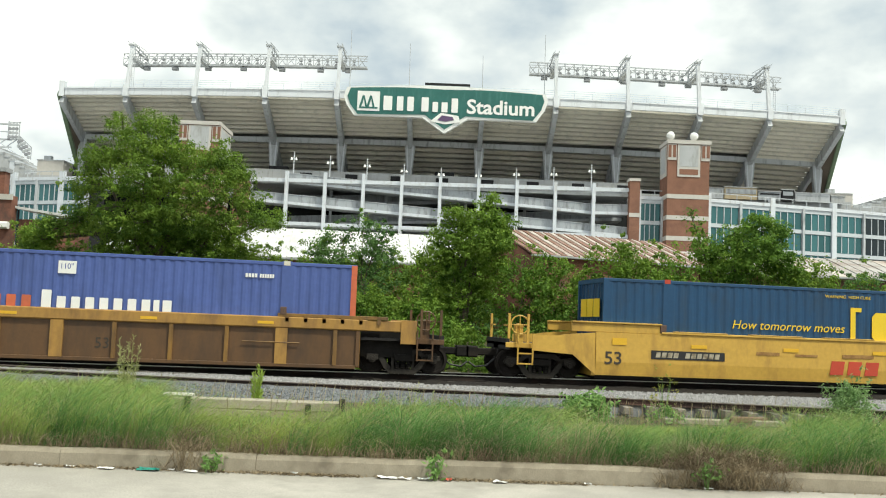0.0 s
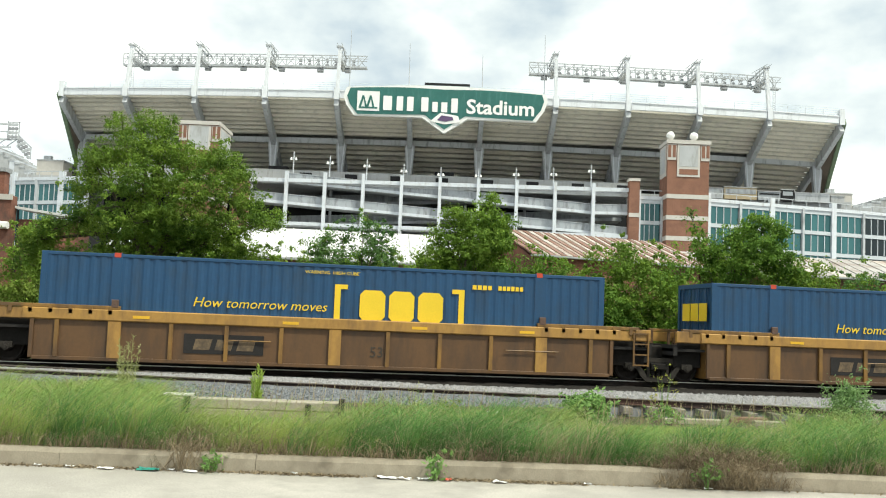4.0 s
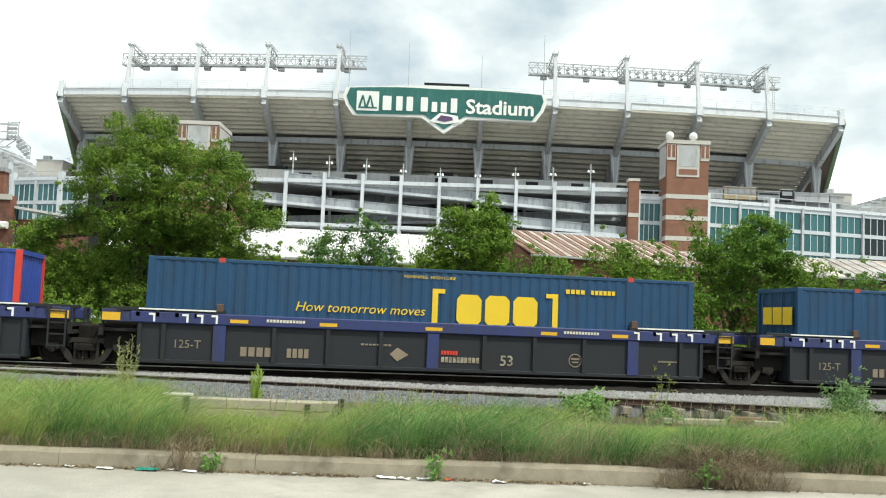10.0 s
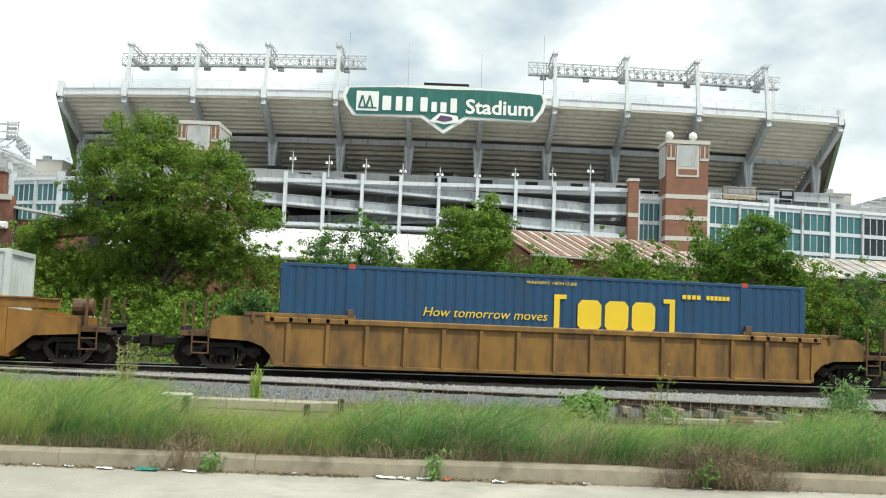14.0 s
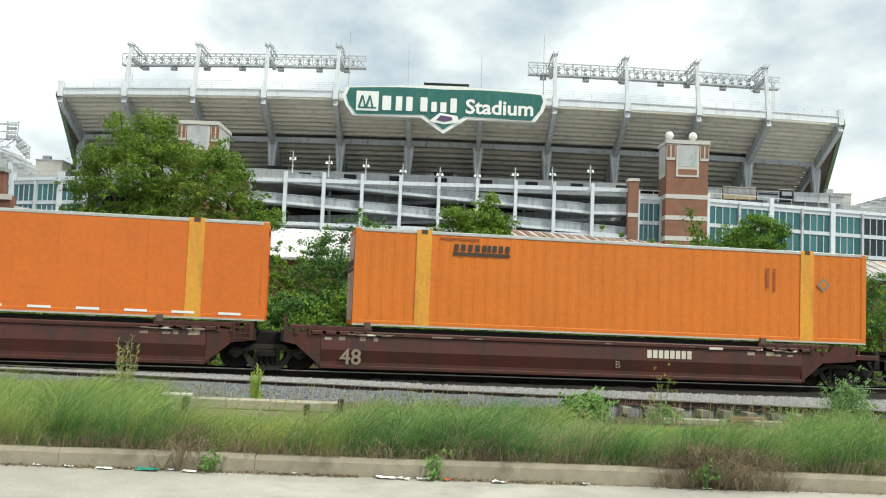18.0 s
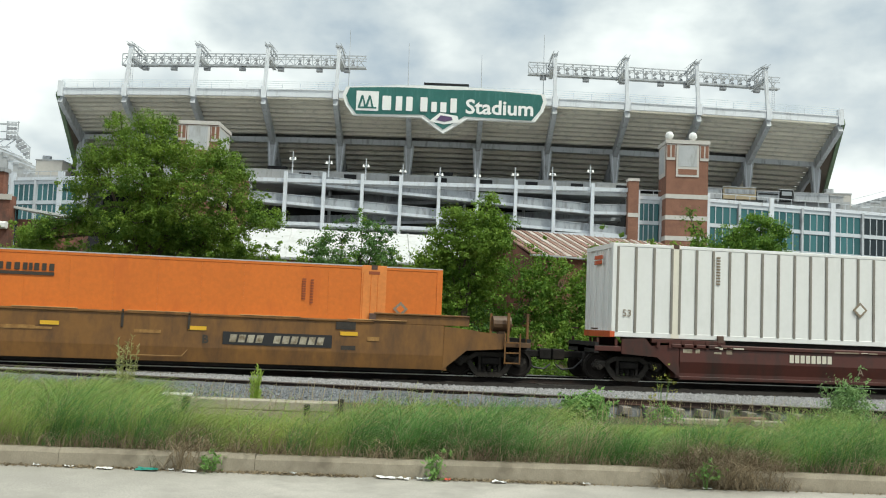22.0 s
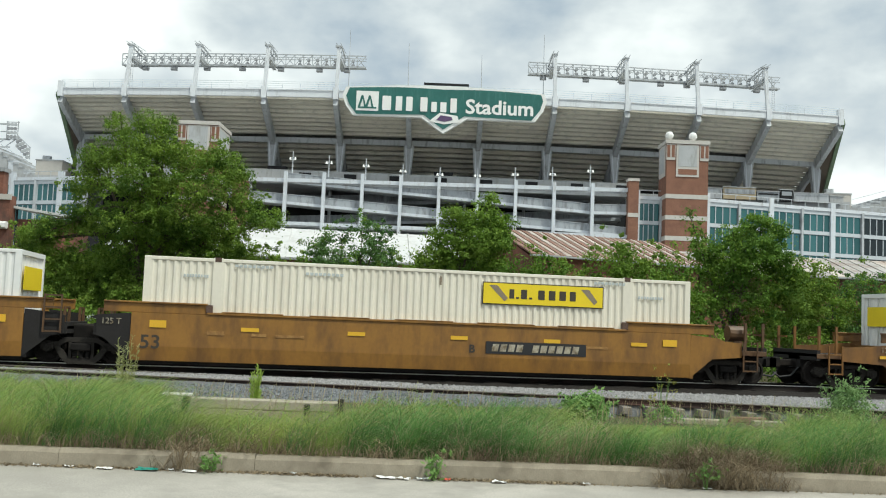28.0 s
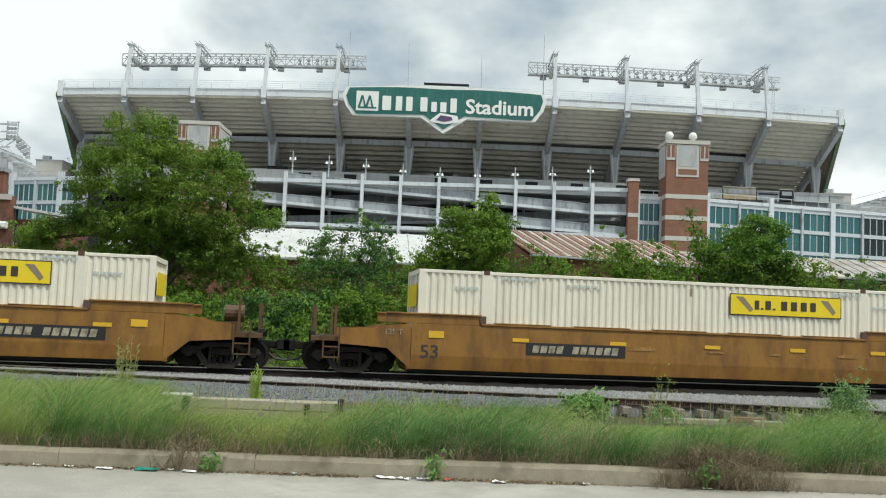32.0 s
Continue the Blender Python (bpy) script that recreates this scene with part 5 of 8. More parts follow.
def make_truck_meshes():
    side = Shape()
    # cast side frame: arched top, sagging middle, with two openings left between its members
    for y in (-0.06,):
        w = 0.12
        def slab(pts):
            side.prism([(x, y, z) for x, z in pts], (0, w, 0))
        slab([(-1.12, 0.50), (-0.98, 0.66), (-0.62, 0.62), (-0.55, 0.52), (-0.75, 0.44), (-1.05, 0.42)])
        slab([(1.12, 0.50), (0.98, 0.66), (0.62, 0.62), (0.55, 0.52), (0.75, 0.44), (1.05, 0.42)])
        slab([(-0.66, 0.62), (-0.45, 0.76), (0.45, 0.76), (0.66, 0.62), (0.55, 0.54), (0.40, 0.63), (-0.40, 0.63), (-0.55, 0.54)])
        slab([(-0.75, 0.53), (-0.62, 0.56), (-0.33, 0.20), (-0.42, 0.08), (-0.55, 0.20)])
        slab([(0.75, 0.53), (0.62, 0.56), (0.33, 0.20), (0.42, 0.08), (0.55, 0.20)])
        slab([(-0.42, 0.08), (-0.36, 0.19), (0.36, 0.19), (0.42, 0.08), (0.36, 0.03), (-0.36, 0.03)])
        slab([(-0.34, 0.16), (-0.26, 0.16), (-0.26, 0.66), (-0.34, 0.66)])
        slab([(0.34, 0.16), (0.26, 0.16), (0.26, 0.66), (0.34, 0.66)])
    bol = Shape().bev(-0.26, 0.26, -1.16, 1.16, 0.40, 0.60, 0.03).tube((0, 0, 0.55), (0, 0, 0.95), 0.35, 0.30, 12)
    spr = Shape()
    k, prof = 10, []
    for j in range(4):
        prof += [(0.052, j * 0.055), (0.075, j * 0.055 + 0.018), (0.075, j * 0.055 + 0.034)]
    spr.add([(r * math.cos(2 * math.pi * i / k), r * math.sin(2 * math.pi * i / k), z) for i in range(k) for r, z in prof],
            [(i * 12 + j, ((i + 1) % k) * 12 + j, ((i + 1) % k) * 12 + j + 1, i * 12 + j + 1) for i in range(k) for j in range(11)])
    ws = Shape()
    for s in (-1, 1):
        y = s * 0.755
        ring = [(0.46, s * 0.0), (0.425, s * -0.03), (0.42, s * 0.10), (0.36, s * 0.11), (0.33, s * 0.05), (0.16, s * 0.03), (0.13, s * 0.10), (0.10, s * 0.10)]
        k = 20
        v, f = [], []
        for i in range(k):
            a = 2 * math.pi * i / k
            for r, dy in ring:
                v.append((r * math.cos(a), y + dy, r * math.sin(a)))
        m = len(ring)
        for i in range(k):
            for j in range(m - 1):
                f.append((i * m + j, ((i + 1) % k) * m + j, ((i + 1) % k) * m + j + 1, i * m + j + 1))
        f.append(tuple(i * m + m - 1 for i in range(k)))
        f.append(tuple(i * m for i in range(k - 1, -1, -1)))
        ws.add(v, f)
    ws.tube((0, -0.75, 0), (0, 0.75, 0), 0.085, 0.085, 10)
    cap = Shape()
    ring = [(0.115, 0.0), (0.115, 0.20), (0.105, 0.27), (0.06, 0.27), (0.05, 0.295), (0.0, 0.295)]
    k = 14
    cap.add([(r * math.cos(2 * math.pi * i / k), -y, r * math.sin(2 * math.pi * i / k)) for i in range(k) for r, y in ring],
            [(i * 6 + j, i * 6 + j + 1, ((i + 1) % k) * 6 + j + 1, ((i + 1) % k) * 6 + j) for i in range(k) for j in range(5)])
    box = Shape()
    box.bev(-0.17, 0.17, -0.1, 0.1, 0.42, 0.60, 0.02)
    out = {}
    for nm, sh, mt in (("side_frame", side, M_SIDEFRAME), ("bolster", bol, M_TRUCK), ("spring", spr, M_TRUCK), ("wheelset", ws, M_WHEEL),
                       ("bearing_cap", cap, M_SIDEFRAME), ("bearing_adapter", box, M_SIDEFRAME)):
        out[nm] = sh.mesh(nm)
        out[nm].materials.append(mt)
    return out


TRUCK_MESH = make_truck_meshes()


def add_truck(car, x, q):
    tr = part("truck", TRUCK_MESH["bolster"], None, car, "grimy cast steel wheel truck", at=pose(x, 0, RAIL_TOP - 0.04))
    for sy in (-0.97, 1.03):
        part("side_frame", TRUCK_MESH["side_frame"], None, tr, at=pose(0, sy, 0))
    for ax in (-0.9, 0.9):
        for ay in (-1.0, 1.0):
            part("bearing_adapter", TRUCK_MESH["bearing_adapter"], None, tr, at=pose(ax, ay, 0))
    for sx in (-0.17, 0.0, 0.17):
        for sy in (-1.01, 0.97):
            part("spring", TRUCK_MESH["spring"], None, tr, at=pose(sx, sy, 0.19))
    for dx in (-0.9, 0.9):
        me = TRUCK_MESH["wheelset"]
        w = part("wheelset", me, None, tr, "brown steel wheelset", at=pose(dx, 0, 0.46))
        WHEELSETS.append((w, dx, q + x))
        part("bearing_cap", TRUCK_MESH["bearing_cap"], None, tr, at=pose(dx, -0.86, 0.46))
        part("bearing_cap", TRUCK_MESH["bearing_cap"], None, tr, at=pose(dx, 0.86, 0.46, 0, 0, 180))


def bars(parent, x, z, w, h, n, material, y, name="marking", seed=1, slant=0.0):
    """Writing that is not spelled out: a row of plain upright bars in one mesh."""
    rng = random.Random(seed)
    sh = Shape()
    step = w / n
    for i in range(n):
        a, b = x + step * i + step * 0.08, x + step * (i + 1) - step * 0.16
        s = h * slant
        sh.prism([(a, y, z), (b, y, z), (b + s, y, z + h), (a + s, y, z + h)], (0, -0.006, 0))
    return part(name, sh, material, parent)


def text(parent, x, z, s, size, material, y, shear=0.0, bold=0.0, width=1.0, fit=0.0):
    return part("marking", words(s, size, shear, bold, width, fit), material, parent, at=pose(x, y, z))


def plate_logo(car, x, z, w, h, y):
    """A dark plate with slanting cream slabs, in place of an owner's mark."""
    pl = part("owner_plate", Shape().box(x, x + w, y - 0.008, y, z, z + h), M_BLACK, car, "dark plate with slanted cream slabs")
    for i in range(3):
        a = x + w * (0.08 + 0.285 * i)
        b, s = a + w * 0.20, h * 0.16
        sh = Shape().prism([(a, y - 0.01, z + h * 0.24), (b - s, y - 0.01, z + h * 0.24), (b, y - 0.01, z + h * 0.78), (a + s, y - 0.01, z + h * 0.78)], (0, -0.006, 0))
        part("slab_mark", sh, M_MARK, pl)


def number_plate(car, x, z, w, h, y):
    pl = part("number_plate", Shape().box(x, x + w, y - 0.008, y, z, z + h), M_BLACK, car, "dark plate with cream bars")
    bars(pl, x + w * 0.05, z + h * 0.2, w * 0.32, h * 0.6, 4, M_OLDCREAM, y - 0.009, slant=0.2)
    bars(pl, x + w * 0.45, z + h * 0.2, w * 0.48, h * 0.6, 6, M_OLDCREAM, y - 0.009, slant=0.2)


STYLE = {
    # side, chord, end, well half length, side top, raised end top
    "smooth": (M_GOLD, M_GOLD, M_GOLD, 8.2, 1.64, 1.90),
    "dull": (M_GOLDDARK, M_GOLDDARK, M_GREYEND, 8.2, 1.60, 1.86),
    "fresh": (M_YELLOW, M_YELLOW, M_YELLOW, 8.2, 1.60, 1.86),
    "ribbed": (M_BROWNSIDE, M_OCHRE_CHORD, M_OCHRE, 8.2, 1.68, 1.74),
    "narrow": (M_OCHRE, M_OCHRE, M_OCHRE, 8.2, 1.68, 1.74),
    "blue": (M_CARGREY, M_CARBLUE, M_CARGREY, 8.2, 1.68, 1.74),
    "maroon": (M_MAROON, M_MAROON, M_MAROON, 7.4, 1.34, 1.42),
}


def build_car(style, ql, qr, own_right, free_left, free_right, label, load):
    """A well car between trucks at ql and qr (along the train). free ends carry a coupler, the others share a truck."""
    q = (ql + qr) / 2
    half = (qr - ql) / 2
    side_m, chord_m, end_m, h, top, rtop = STYLE[style]
    body_end = end_m
    car = thing("well_car", pose(q, TRACK_Y, 0), label, "railway car", group="well cars of the train")
    MOVERS.append((car, q, TRACK_Y, 0.0))
    Y = 1.42
    lip = 0.32
    raised = 6.15
    for s in (-1, 1):
        yy = -Y if s < 0 else Y
        inw = 0.06 * (1 if s < 0 else -1)
        if style in ("smooth", "dull", "fresh"):
            # lower sheet, slightly tucked in, upper sheet, raised ends
            prof = [(yy + inw * 0.7, lip), (yy, 0.72), (yy, 0.76), (yy + inw * 0.3, top)]
            v, f = [], []
            xs = [-h, h]
            for x in xs:
                for a, z in prof:
                    v.append((x, a, z))
                for a, z in reversed(prof):
                    v.append((x, a + inw, z))
            k = 2 * len(prof)
            f = [(i, (i + 1) % k, k + (i + 1) % k, k + i) for i in range(k)] + [tuple(range(k - 1, -1, -1)), tuple(range(k, 2 * k))]
            part("side_sheet", Shape().add(v, f), side_m, car)
            part("top_chord", Shape().bev(-raised, raised, min(yy - inw * 0.4, yy + inw * 3), max(yy - inw * 0.4, yy + inw * 3), top, top + 0.07, 0.015), chord_m, car)
            part("bottom_sill", Shape().bev(-h + 0.2, h - 0.2, min(yy + inw * 1.6, yy + inw * 4), max(yy + inw * 1.6, yy + inw * 4), lip - 0.05, lip + 0.02, 0.01), M_TRUCK, car)
            if s < 0:
                for k in range(5):
                    x = (-4.9 if style != "dull" else -5.95) + k * (2.45 if style != "dull" else 3.05)
                    part("top_pad", Shape().bev(x - 0.85, x + 0.85, yy - 0.03, yy + 0.16, top + 0.07, top + 0.10, 0.01), chord_m if style != "dull" else M_PADTAN, car)
        else:
            chord_lo = 1.36 if style in ("ribbed", "blue") else (1.50 if style == "narrow" else 1.2)
            part("side_sheet", Shape().box(-h, h, min(yy + inw * 1.15, yy + inw * 1.65), max(yy + inw * 1.15, yy + inw * 1.65), lip, top - 0.05), side_m, car)
            if style == "maroon":
                part("lower_sheet", Shape().prism([(-h, yy + inw * 1.7, lip), (-h, yy - inw * 0.2, 0.80), (-h, yy + inw * 0.4, 1.24), (-h, yy + inw * 1.8, 1.24), (-h, yy + inw * 1.8, lip)], (2 * h, 0, 0)), side_m, car)
            part("top_chord", Shape().bev(-h - 0.3, h + 0.3, min(yy - inw * 0.5, yy + inw * 3), max(yy - inw * 0.5, yy + inw * 3), chord_lo, top, 0.03), chord_m, car)
            part("bottom_sill", Shape().bev(-h, h, min(yy, yy + inw * 3), max(yy, yy + inw * 3), lip - 0.06, lip + 0.04, 0.01), side_m if style != "blue" else M_CARGREY, car)
            if s < 0 and style != "maroon":
                stepx = 1.12 if style == "narrow" else 1.52
                n = int(h / stepx)
                for i in range(-n, n + 1):
                    x = i * stepx
                    wide = style != "narrow" and (abs(x) < 0.1 or abs(abs(x) - 4 * stepx) < 0.1)
                    w = 0.17 if wide else 0.055
                    part("side_post", Shape().bev(x - w, x + w, yy - 0.01, yy + 0.11, lip + 0.02, chord_lo, 0.01), chord_m if (wide or style == "narrow") else (M_OCHRE if style == "ribbed" else M_CARGREY), car)
    # well floor, cross members
    fl = Shape().box(-h, h, -1.3, 1.3, 0.22, 0.30)
    part("well_floor", fl, M_TRUCK, car)
    # end structures
    for s, free in ((-1, free_left), (1, free_right)):
        end_m = body_end
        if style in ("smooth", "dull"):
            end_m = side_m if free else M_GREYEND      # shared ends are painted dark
        iron_m = M_BROWNSIDE if style in ("smooth", "ribbed", "narrow") else end_m
        tx = half * s                      # truck centre
        ex = tx + s * (1.15 if free else -0.35)
        wall = Shape().box(min(s * h, s * (h + 0.12)), max(s * h, s * (h + 0.12)), -1.36, 1.36, 0.3, min(top, 1.5))
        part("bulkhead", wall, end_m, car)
        for yy in (-Y, Y):
            inw = 0.05 if yy < 0 else -0.05
            last = tx + s * (0.32 if free else -0.42)      # where the side ends, over the truck
            if style in ("ribbed", "blue"):
                # only the top chord runs on over the truck, to a plate at its end
                a, b = sorted((s * (h + 0.3), last))
                part("chord_end", Shape().bev(a, b, min(yy + inw * 0.3, yy + inw * 2.4), max(yy + inw * 0.3, yy + inw * 2.4), 1.36, top - 0.004, 0.02), chord_m, car)
                a, b = sorted((last - s * 0.46, last))
                part("end_plate", Shape().bev(a, b, min(yy - inw * 0.4, yy), max(yy - inw * 0.4, yy), 1.02 if free else 1.38, top + 0.03, 0.01), chord_m, car)
                part("sheet_end", Shape().bev(min(s * h, s * (h + 0.1)), max(s * h, s * (h + 0.1)), min(yy, yy + inw * 2), max(yy, yy + inw * 2), lip, 1.36, 0.01), side_m, car)
                if style == "blue" and yy < 0:
                    a, b = sorted((last - s * 0.50, last - s * 0.02))
                    part("reflector", Shape().box(a, b, yy - 0.04, yy - 0.024, 1.40, 1.62), M_REFLECT, car, "yellow reflector square")
            else:
                if style == "narrow":
                    ring = [(s * h, lip), (s * (h + 0.12), 0.58), (s * (h + 0.35), 0.82), (s * (h + 0.75), 0.96), (last, 1.0), (last, 1.46), (last - s * 0.3, top - 0.03), (s * (h + 0.02), top - 0.02)]
                else:
                    ring = [(s * h, lip), (s * (h + 0.30), 0.56), (s * (h + 0.70), 0.90), (last, 0.98), (last, 1.42), (s * (h + 1.1), 1.46), (s * (h + 0.9), top - 0.1), (s * (h + 0.02), top - 0.02)]
                part("end_gusset", Shape().prism([(x, yy + inw * 0.5, z) for x, z in ring], (0, inw, 0)), end_m, car)
            if free:
                a, b = sorted((last, ex))
                part("deck_edge", Shape().bev(a, b, min(yy + inw, yy + inw * 2.2), max(yy + inw, yy + inw * 2.2), 1.04, 1.19, 0.01), end_m if style in ("fresh", "blue", "maroon") else M_BROWNSIDE, car)
            if style in ("smooth", "dull", "fresh"):
                a, b = sorted((s * raised, s * (h + 0.75)))
                part("raised_end", Shape().bev(a, b, min(yy + inw * 0.5, yy + inw * 2), max(yy + inw * 0.5, yy + inw * 2), top, rtop, 0.01), side_m, car, "dull brown raised end plate")
                part("raised_cap", Shape().bev(a, b, min(yy - inw * 0.6, yy + inw * 3), max(yy - inw * 0.6, yy + inw * 3), rtop, rtop + 0.05, 0.01), chord_m, car)
            else:
                a, b = sorted((s * (raised - 0.2), s * (h + 0.9)))
                cap = Shape().bev(a, b, min(yy - inw * 0.2, yy + inw * 2.5), max(yy - inw * 0.2, yy + inw * 2.5), top, rtop + 0.04, 0.01)
                for i in range(6):
                    x = a + (b - a) * (i + 0.5) / 6
                    cap.box(x - 0.05, x + 0.05, min(yy - inw * 0.6, yy), max(yy - inw * 0.6, yy), top - 0.14, rtop)
                part("end_cap", cap, end_m, car)
        deck = Shape()
        a, b = sorted((s * (h + 0.1), ex))
        deck.box(a, b, -1.3, 1.3, 1.10, 1.18)
        deck.bev(a, b, -0.35, 0.35, 0.70, 1.10, 0.04)
        deck.box(min(ex, ex - s * 0.12), max(ex, ex - s * 0.12), -1.36, 1.36, 0.98, 1.30)
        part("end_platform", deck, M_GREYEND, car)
        spots = ((0.1, -1.3), (0.68, -1.3), (0.1, 1.2), (0.68, 1.2)) if free else ((0.1, -1.25), (0.1, -0.7), (0.1, 0.7), (0.1, 1.2))
        for px, y in spots:
            part("end_post", Shape().beam((ex - s * px, y, 1.1), (ex - s * px, y, (1.42 if style == "maroon" else 2.05) if free else 1.7), 0.07, 0.07), iron_m, car)
        # dark sheet added to stand for shade in the recess below the chord
        if style in ("ribbed", "blue"):
            a, b = sorted((s * (h + 0.15), last - s * 0.05))
            part("recess_shade_sheet", Shape().box(a, b, -1.05, -1.0, 0.62, 1.36), M_TRUCK, car)
        for y in (-1.25, 0.68):
            part("cross_bar", Shape().beam((ex - s * 0.1, y, 1.70), (ex - s * 0.1, y + 0.55, 1.70), 0.05, 0.05), iron_m, car)
        if free:
            cp = Shape().bev(min(ex, tx + s * 1.95), max(ex, tx + s * 1.95), -0.1, 0.1, 0.74, 0.96, 0.03)
            cp.bev(min(tx + s * 1.75, tx + s * 2.1), max(tx + s * 1.75, tx + s * 2.1), -0.2, 0.2, 0.68, 1.02, 0.04)
            part("coupler", cp, M_TRUCK, car, "rusty knuckle coupler")
            hose = Shape()
            pts = [(tx + s * 1.2, -0.35, 0.72), (tx + s * 1.5, -0.4, 0.45), (tx + s * 1.85, -0.35, 0.40), (tx + s * 2.05, -0.3, 0.55)]
            for p, r in zip(pts, pts[1:]):
                hose.tube(p, r, 0.03, 0.03, 6)
            part("air_hose", hose, M_BLACK, car)
            lad = Shape()
            for x in (ex - s * 0.35, ex - s * 0.8):
                lad.beam((x, -1.46, 0.55), (x, -1.46, 1.45), 0.04, 0.04)
            for z in (0.58, 0.88, 1.18):
                lad.beam((ex - s * 0.35, -1.46, z), (ex - s * 0.8, -1.46, z), 0.04, 0.04)
            if style != "maroon":
                part("ladder", lad, iron_m, car)
            if s > 0 and style in ("smooth", "dull"):
                tk = Shape().tube((ex - s * 1.1, -0.95, 1.72), (ex - s * 0.55, -0.95, 1.72), 0.24, 0.24, 14).box(ex - s * 0.83 - 0.1, ex - s * 0.83 + 0.1, -1.1, -0.8, 1.18, 1.5)
                part("air_reservoir", tk, M_BROWNSIDE, car, "brown drum-shaped air reservoir")
            if style in ("ribbed", "fresh"):
                bw = Shape()
                k = 14
                for i in range(k):
                    a0, a1 = 2 * math.pi * i / k, 2 * math.pi * (i + 1) / k
                    cx, cz = ex - s * 0.5, 1.72
                    bw.tube((cx + 0.28 * math.cos(a0), -1.0, cz + 0.28 * math.sin(a0)), (cx + 0.28 * math.cos(a1), -1.0, cz + 0.28 * math.sin(a1)), 0.022, 0.022, 6)
                for i in range(4):
                    a0 = math.pi / 2 * i
                    bw.tube((cx, -1.0, cz), (cx + 0.28 * math.cos(a0), -1.0, cz + 0.28 * math.sin(a0)), 0.016, 0.016, 5)
                bw.tube((cx, -1.0, cz), (cx, -0.7, cz), 0.05, 0.05, 8).box(cx - 0.12, cx + 0.12, -0.95, -0.7, 1.15, cz)
                part("brake_wheel", bw, M_BROWNSIDE if style in ("ribbed", "narrow") else end_m, car, "hand brake wheel")
        else:
            # ladder and grab irons at the shared truck
            lad = Shape()
            high = {"maroon": 1.5, "ribbed": 1.62, "blue": 1.62}.get(style, 2.05)
            low = 0.62 if style in ("ribbed", "blue") else 1.0
            for x in (ex - s * 0.15, ex - s * 0.6):
                lad.beam((x, -1.47, low), (x, -1.47, high), 0.045, 0.045)
            for z in [low + 0.03 + (high - low - 0.06) * q / 3 for q in range(4)]:
                lad.beam((ex - s * 0.15, -1.47, z), (ex - s * 0.6, -1.47, z), 0.04, 0.04)
            if s > 0:
                part("grab_ladder", lad, end_m if style in ("ribbed", "blue", "maroon") else M_BROWNSIDE, car)
            part("hinge_casting", Shape().bev(min(ex, ex + s * 0.35), max(ex, ex + s * 0.35), -0.45, 0.45, 0.72, 1.25, 0.05), M_TRUCK, car)
    add_truck(car, -half, q)
    if own_right:
        add_truck(car, half, q)
    # container guides at the forty-foot posts
    for x in (-6.1, 6.1):
        part("corner_guide", Shape().bev(x - 0.09, x + 0.09, -1.44, -1.33, top + 0.05, top + 0.28, 0.02), M_LOCK, car)
    # markings
    y = -Y - 0.004
    if style in ("smooth", "dull", "fresh"):
        if style == "dull":
            # greased corners, strap plates below the middle pad, faint weld lines
            for x in (-5.75, 5.35):
                part("grease_patch", Shape().box(x - 0.28, x + 0.28, y - 0.004, y + 0.02, 1.38, top + 0.072), M_SMEAR, car, "black grease patch")
                part("grease_patch", Shape().box(x - 0.12, x + 0.3, y - 0.003, y + 0.02, 0.80, 0.92), M_SMEAR, car, "black grease patch")
            for x in (-0.82, 0.98):
                part("strap", Shape().bev(x - 0.03, x + 0.03, y - 0.02, y + 0.02, 1.22, top + 0.11, 0.006), M_SMEAR, car)
            part("strap", Shape().beam((-0.82, y - 0.006, 0.66), (-0.66, y - 0.006, 0.47), 0.02, 0.02).beam((-0.66, y - 0.006, 0.47), (0.82, y - 0.006, 0.47), 0.02, 0.02).beam((0.82, y - 0.006, 0.47), (0.98, y - 0.006, 0.66), 0.02, 0.02), M_PADTAN, car)
            part("reflector", Shape().box(-9.05, -8.2, y - 0.022, y - 0.002, 1.10, 1.19), M_REFLECT, car, "yellow reflector strip")
            part("stencil_bar", Shape().box(-8.19, -8.03, y - 0.02, y - 0.002, 0.90, 1.06), M_OLDCREAM, car)
        for x in (-5.2, -2.2, 0.8, 3.6, 6.3) if style != "dull" else (-5.87, -2.98, 0.96, 5.2):
            part("reflector", Shape().box(x, x + 0.5, y - 0.012, y - 0.002, 1.21, 1.32), M_REFLECT, car, "yellow reflector strip")
        for x in (() if style == "dull" else (-7.7, 7.3)):
            part("reflector", Shape().box(x, x + 0.45, y - 0.012, y - 0.002, 1.24, 1.44), M_REFLECT, car, "yellow reflector square")
        text(car, -7.95, 0.66, "53", 0.53, M_DARKMARK, y, bold=0.008, width=1.1)
        rng = random.Random(int(-q))
        for k in range(5):
            x = rng.uniform(-7, 6.5)
            part("stencil_bar", Shape().box(x, x + rng.uniform(0.3, 0.9), y - 0.004 - 0.0015 * k, y, 1.08, 1.08 + rng.uniform(0.05, 0.12)), M_STENCIL, car)
    return car


def corrugated(x0, x1, z0, z1, y, depth, pitch, wide=0.30):
    """A folded steel sheet facing -y (or +y with negative depth), one strip of folds."""
    sh = Shape()
    n = max(1, int(round((x1 - x0) / pitch)))
    p = (x1 - x0) / n
    pts = []
    for i in range(n):
        a = x0 + p * i
        pts += [(a, y), (a + p * wide, y), (a + p * (wide + 0.22), y + depth), (a + p * 0.78, y + depth)]
    pts.append((x1, y))
    v = [(x, yy, z) for x, yy in pts for z in (z0, z1)]
    f = [(2 * i, 2 * i + 2, 2 * i + 3, 2 * i + 1) for i in range(len(pts) - 1)]
    return sh.add(v, f)


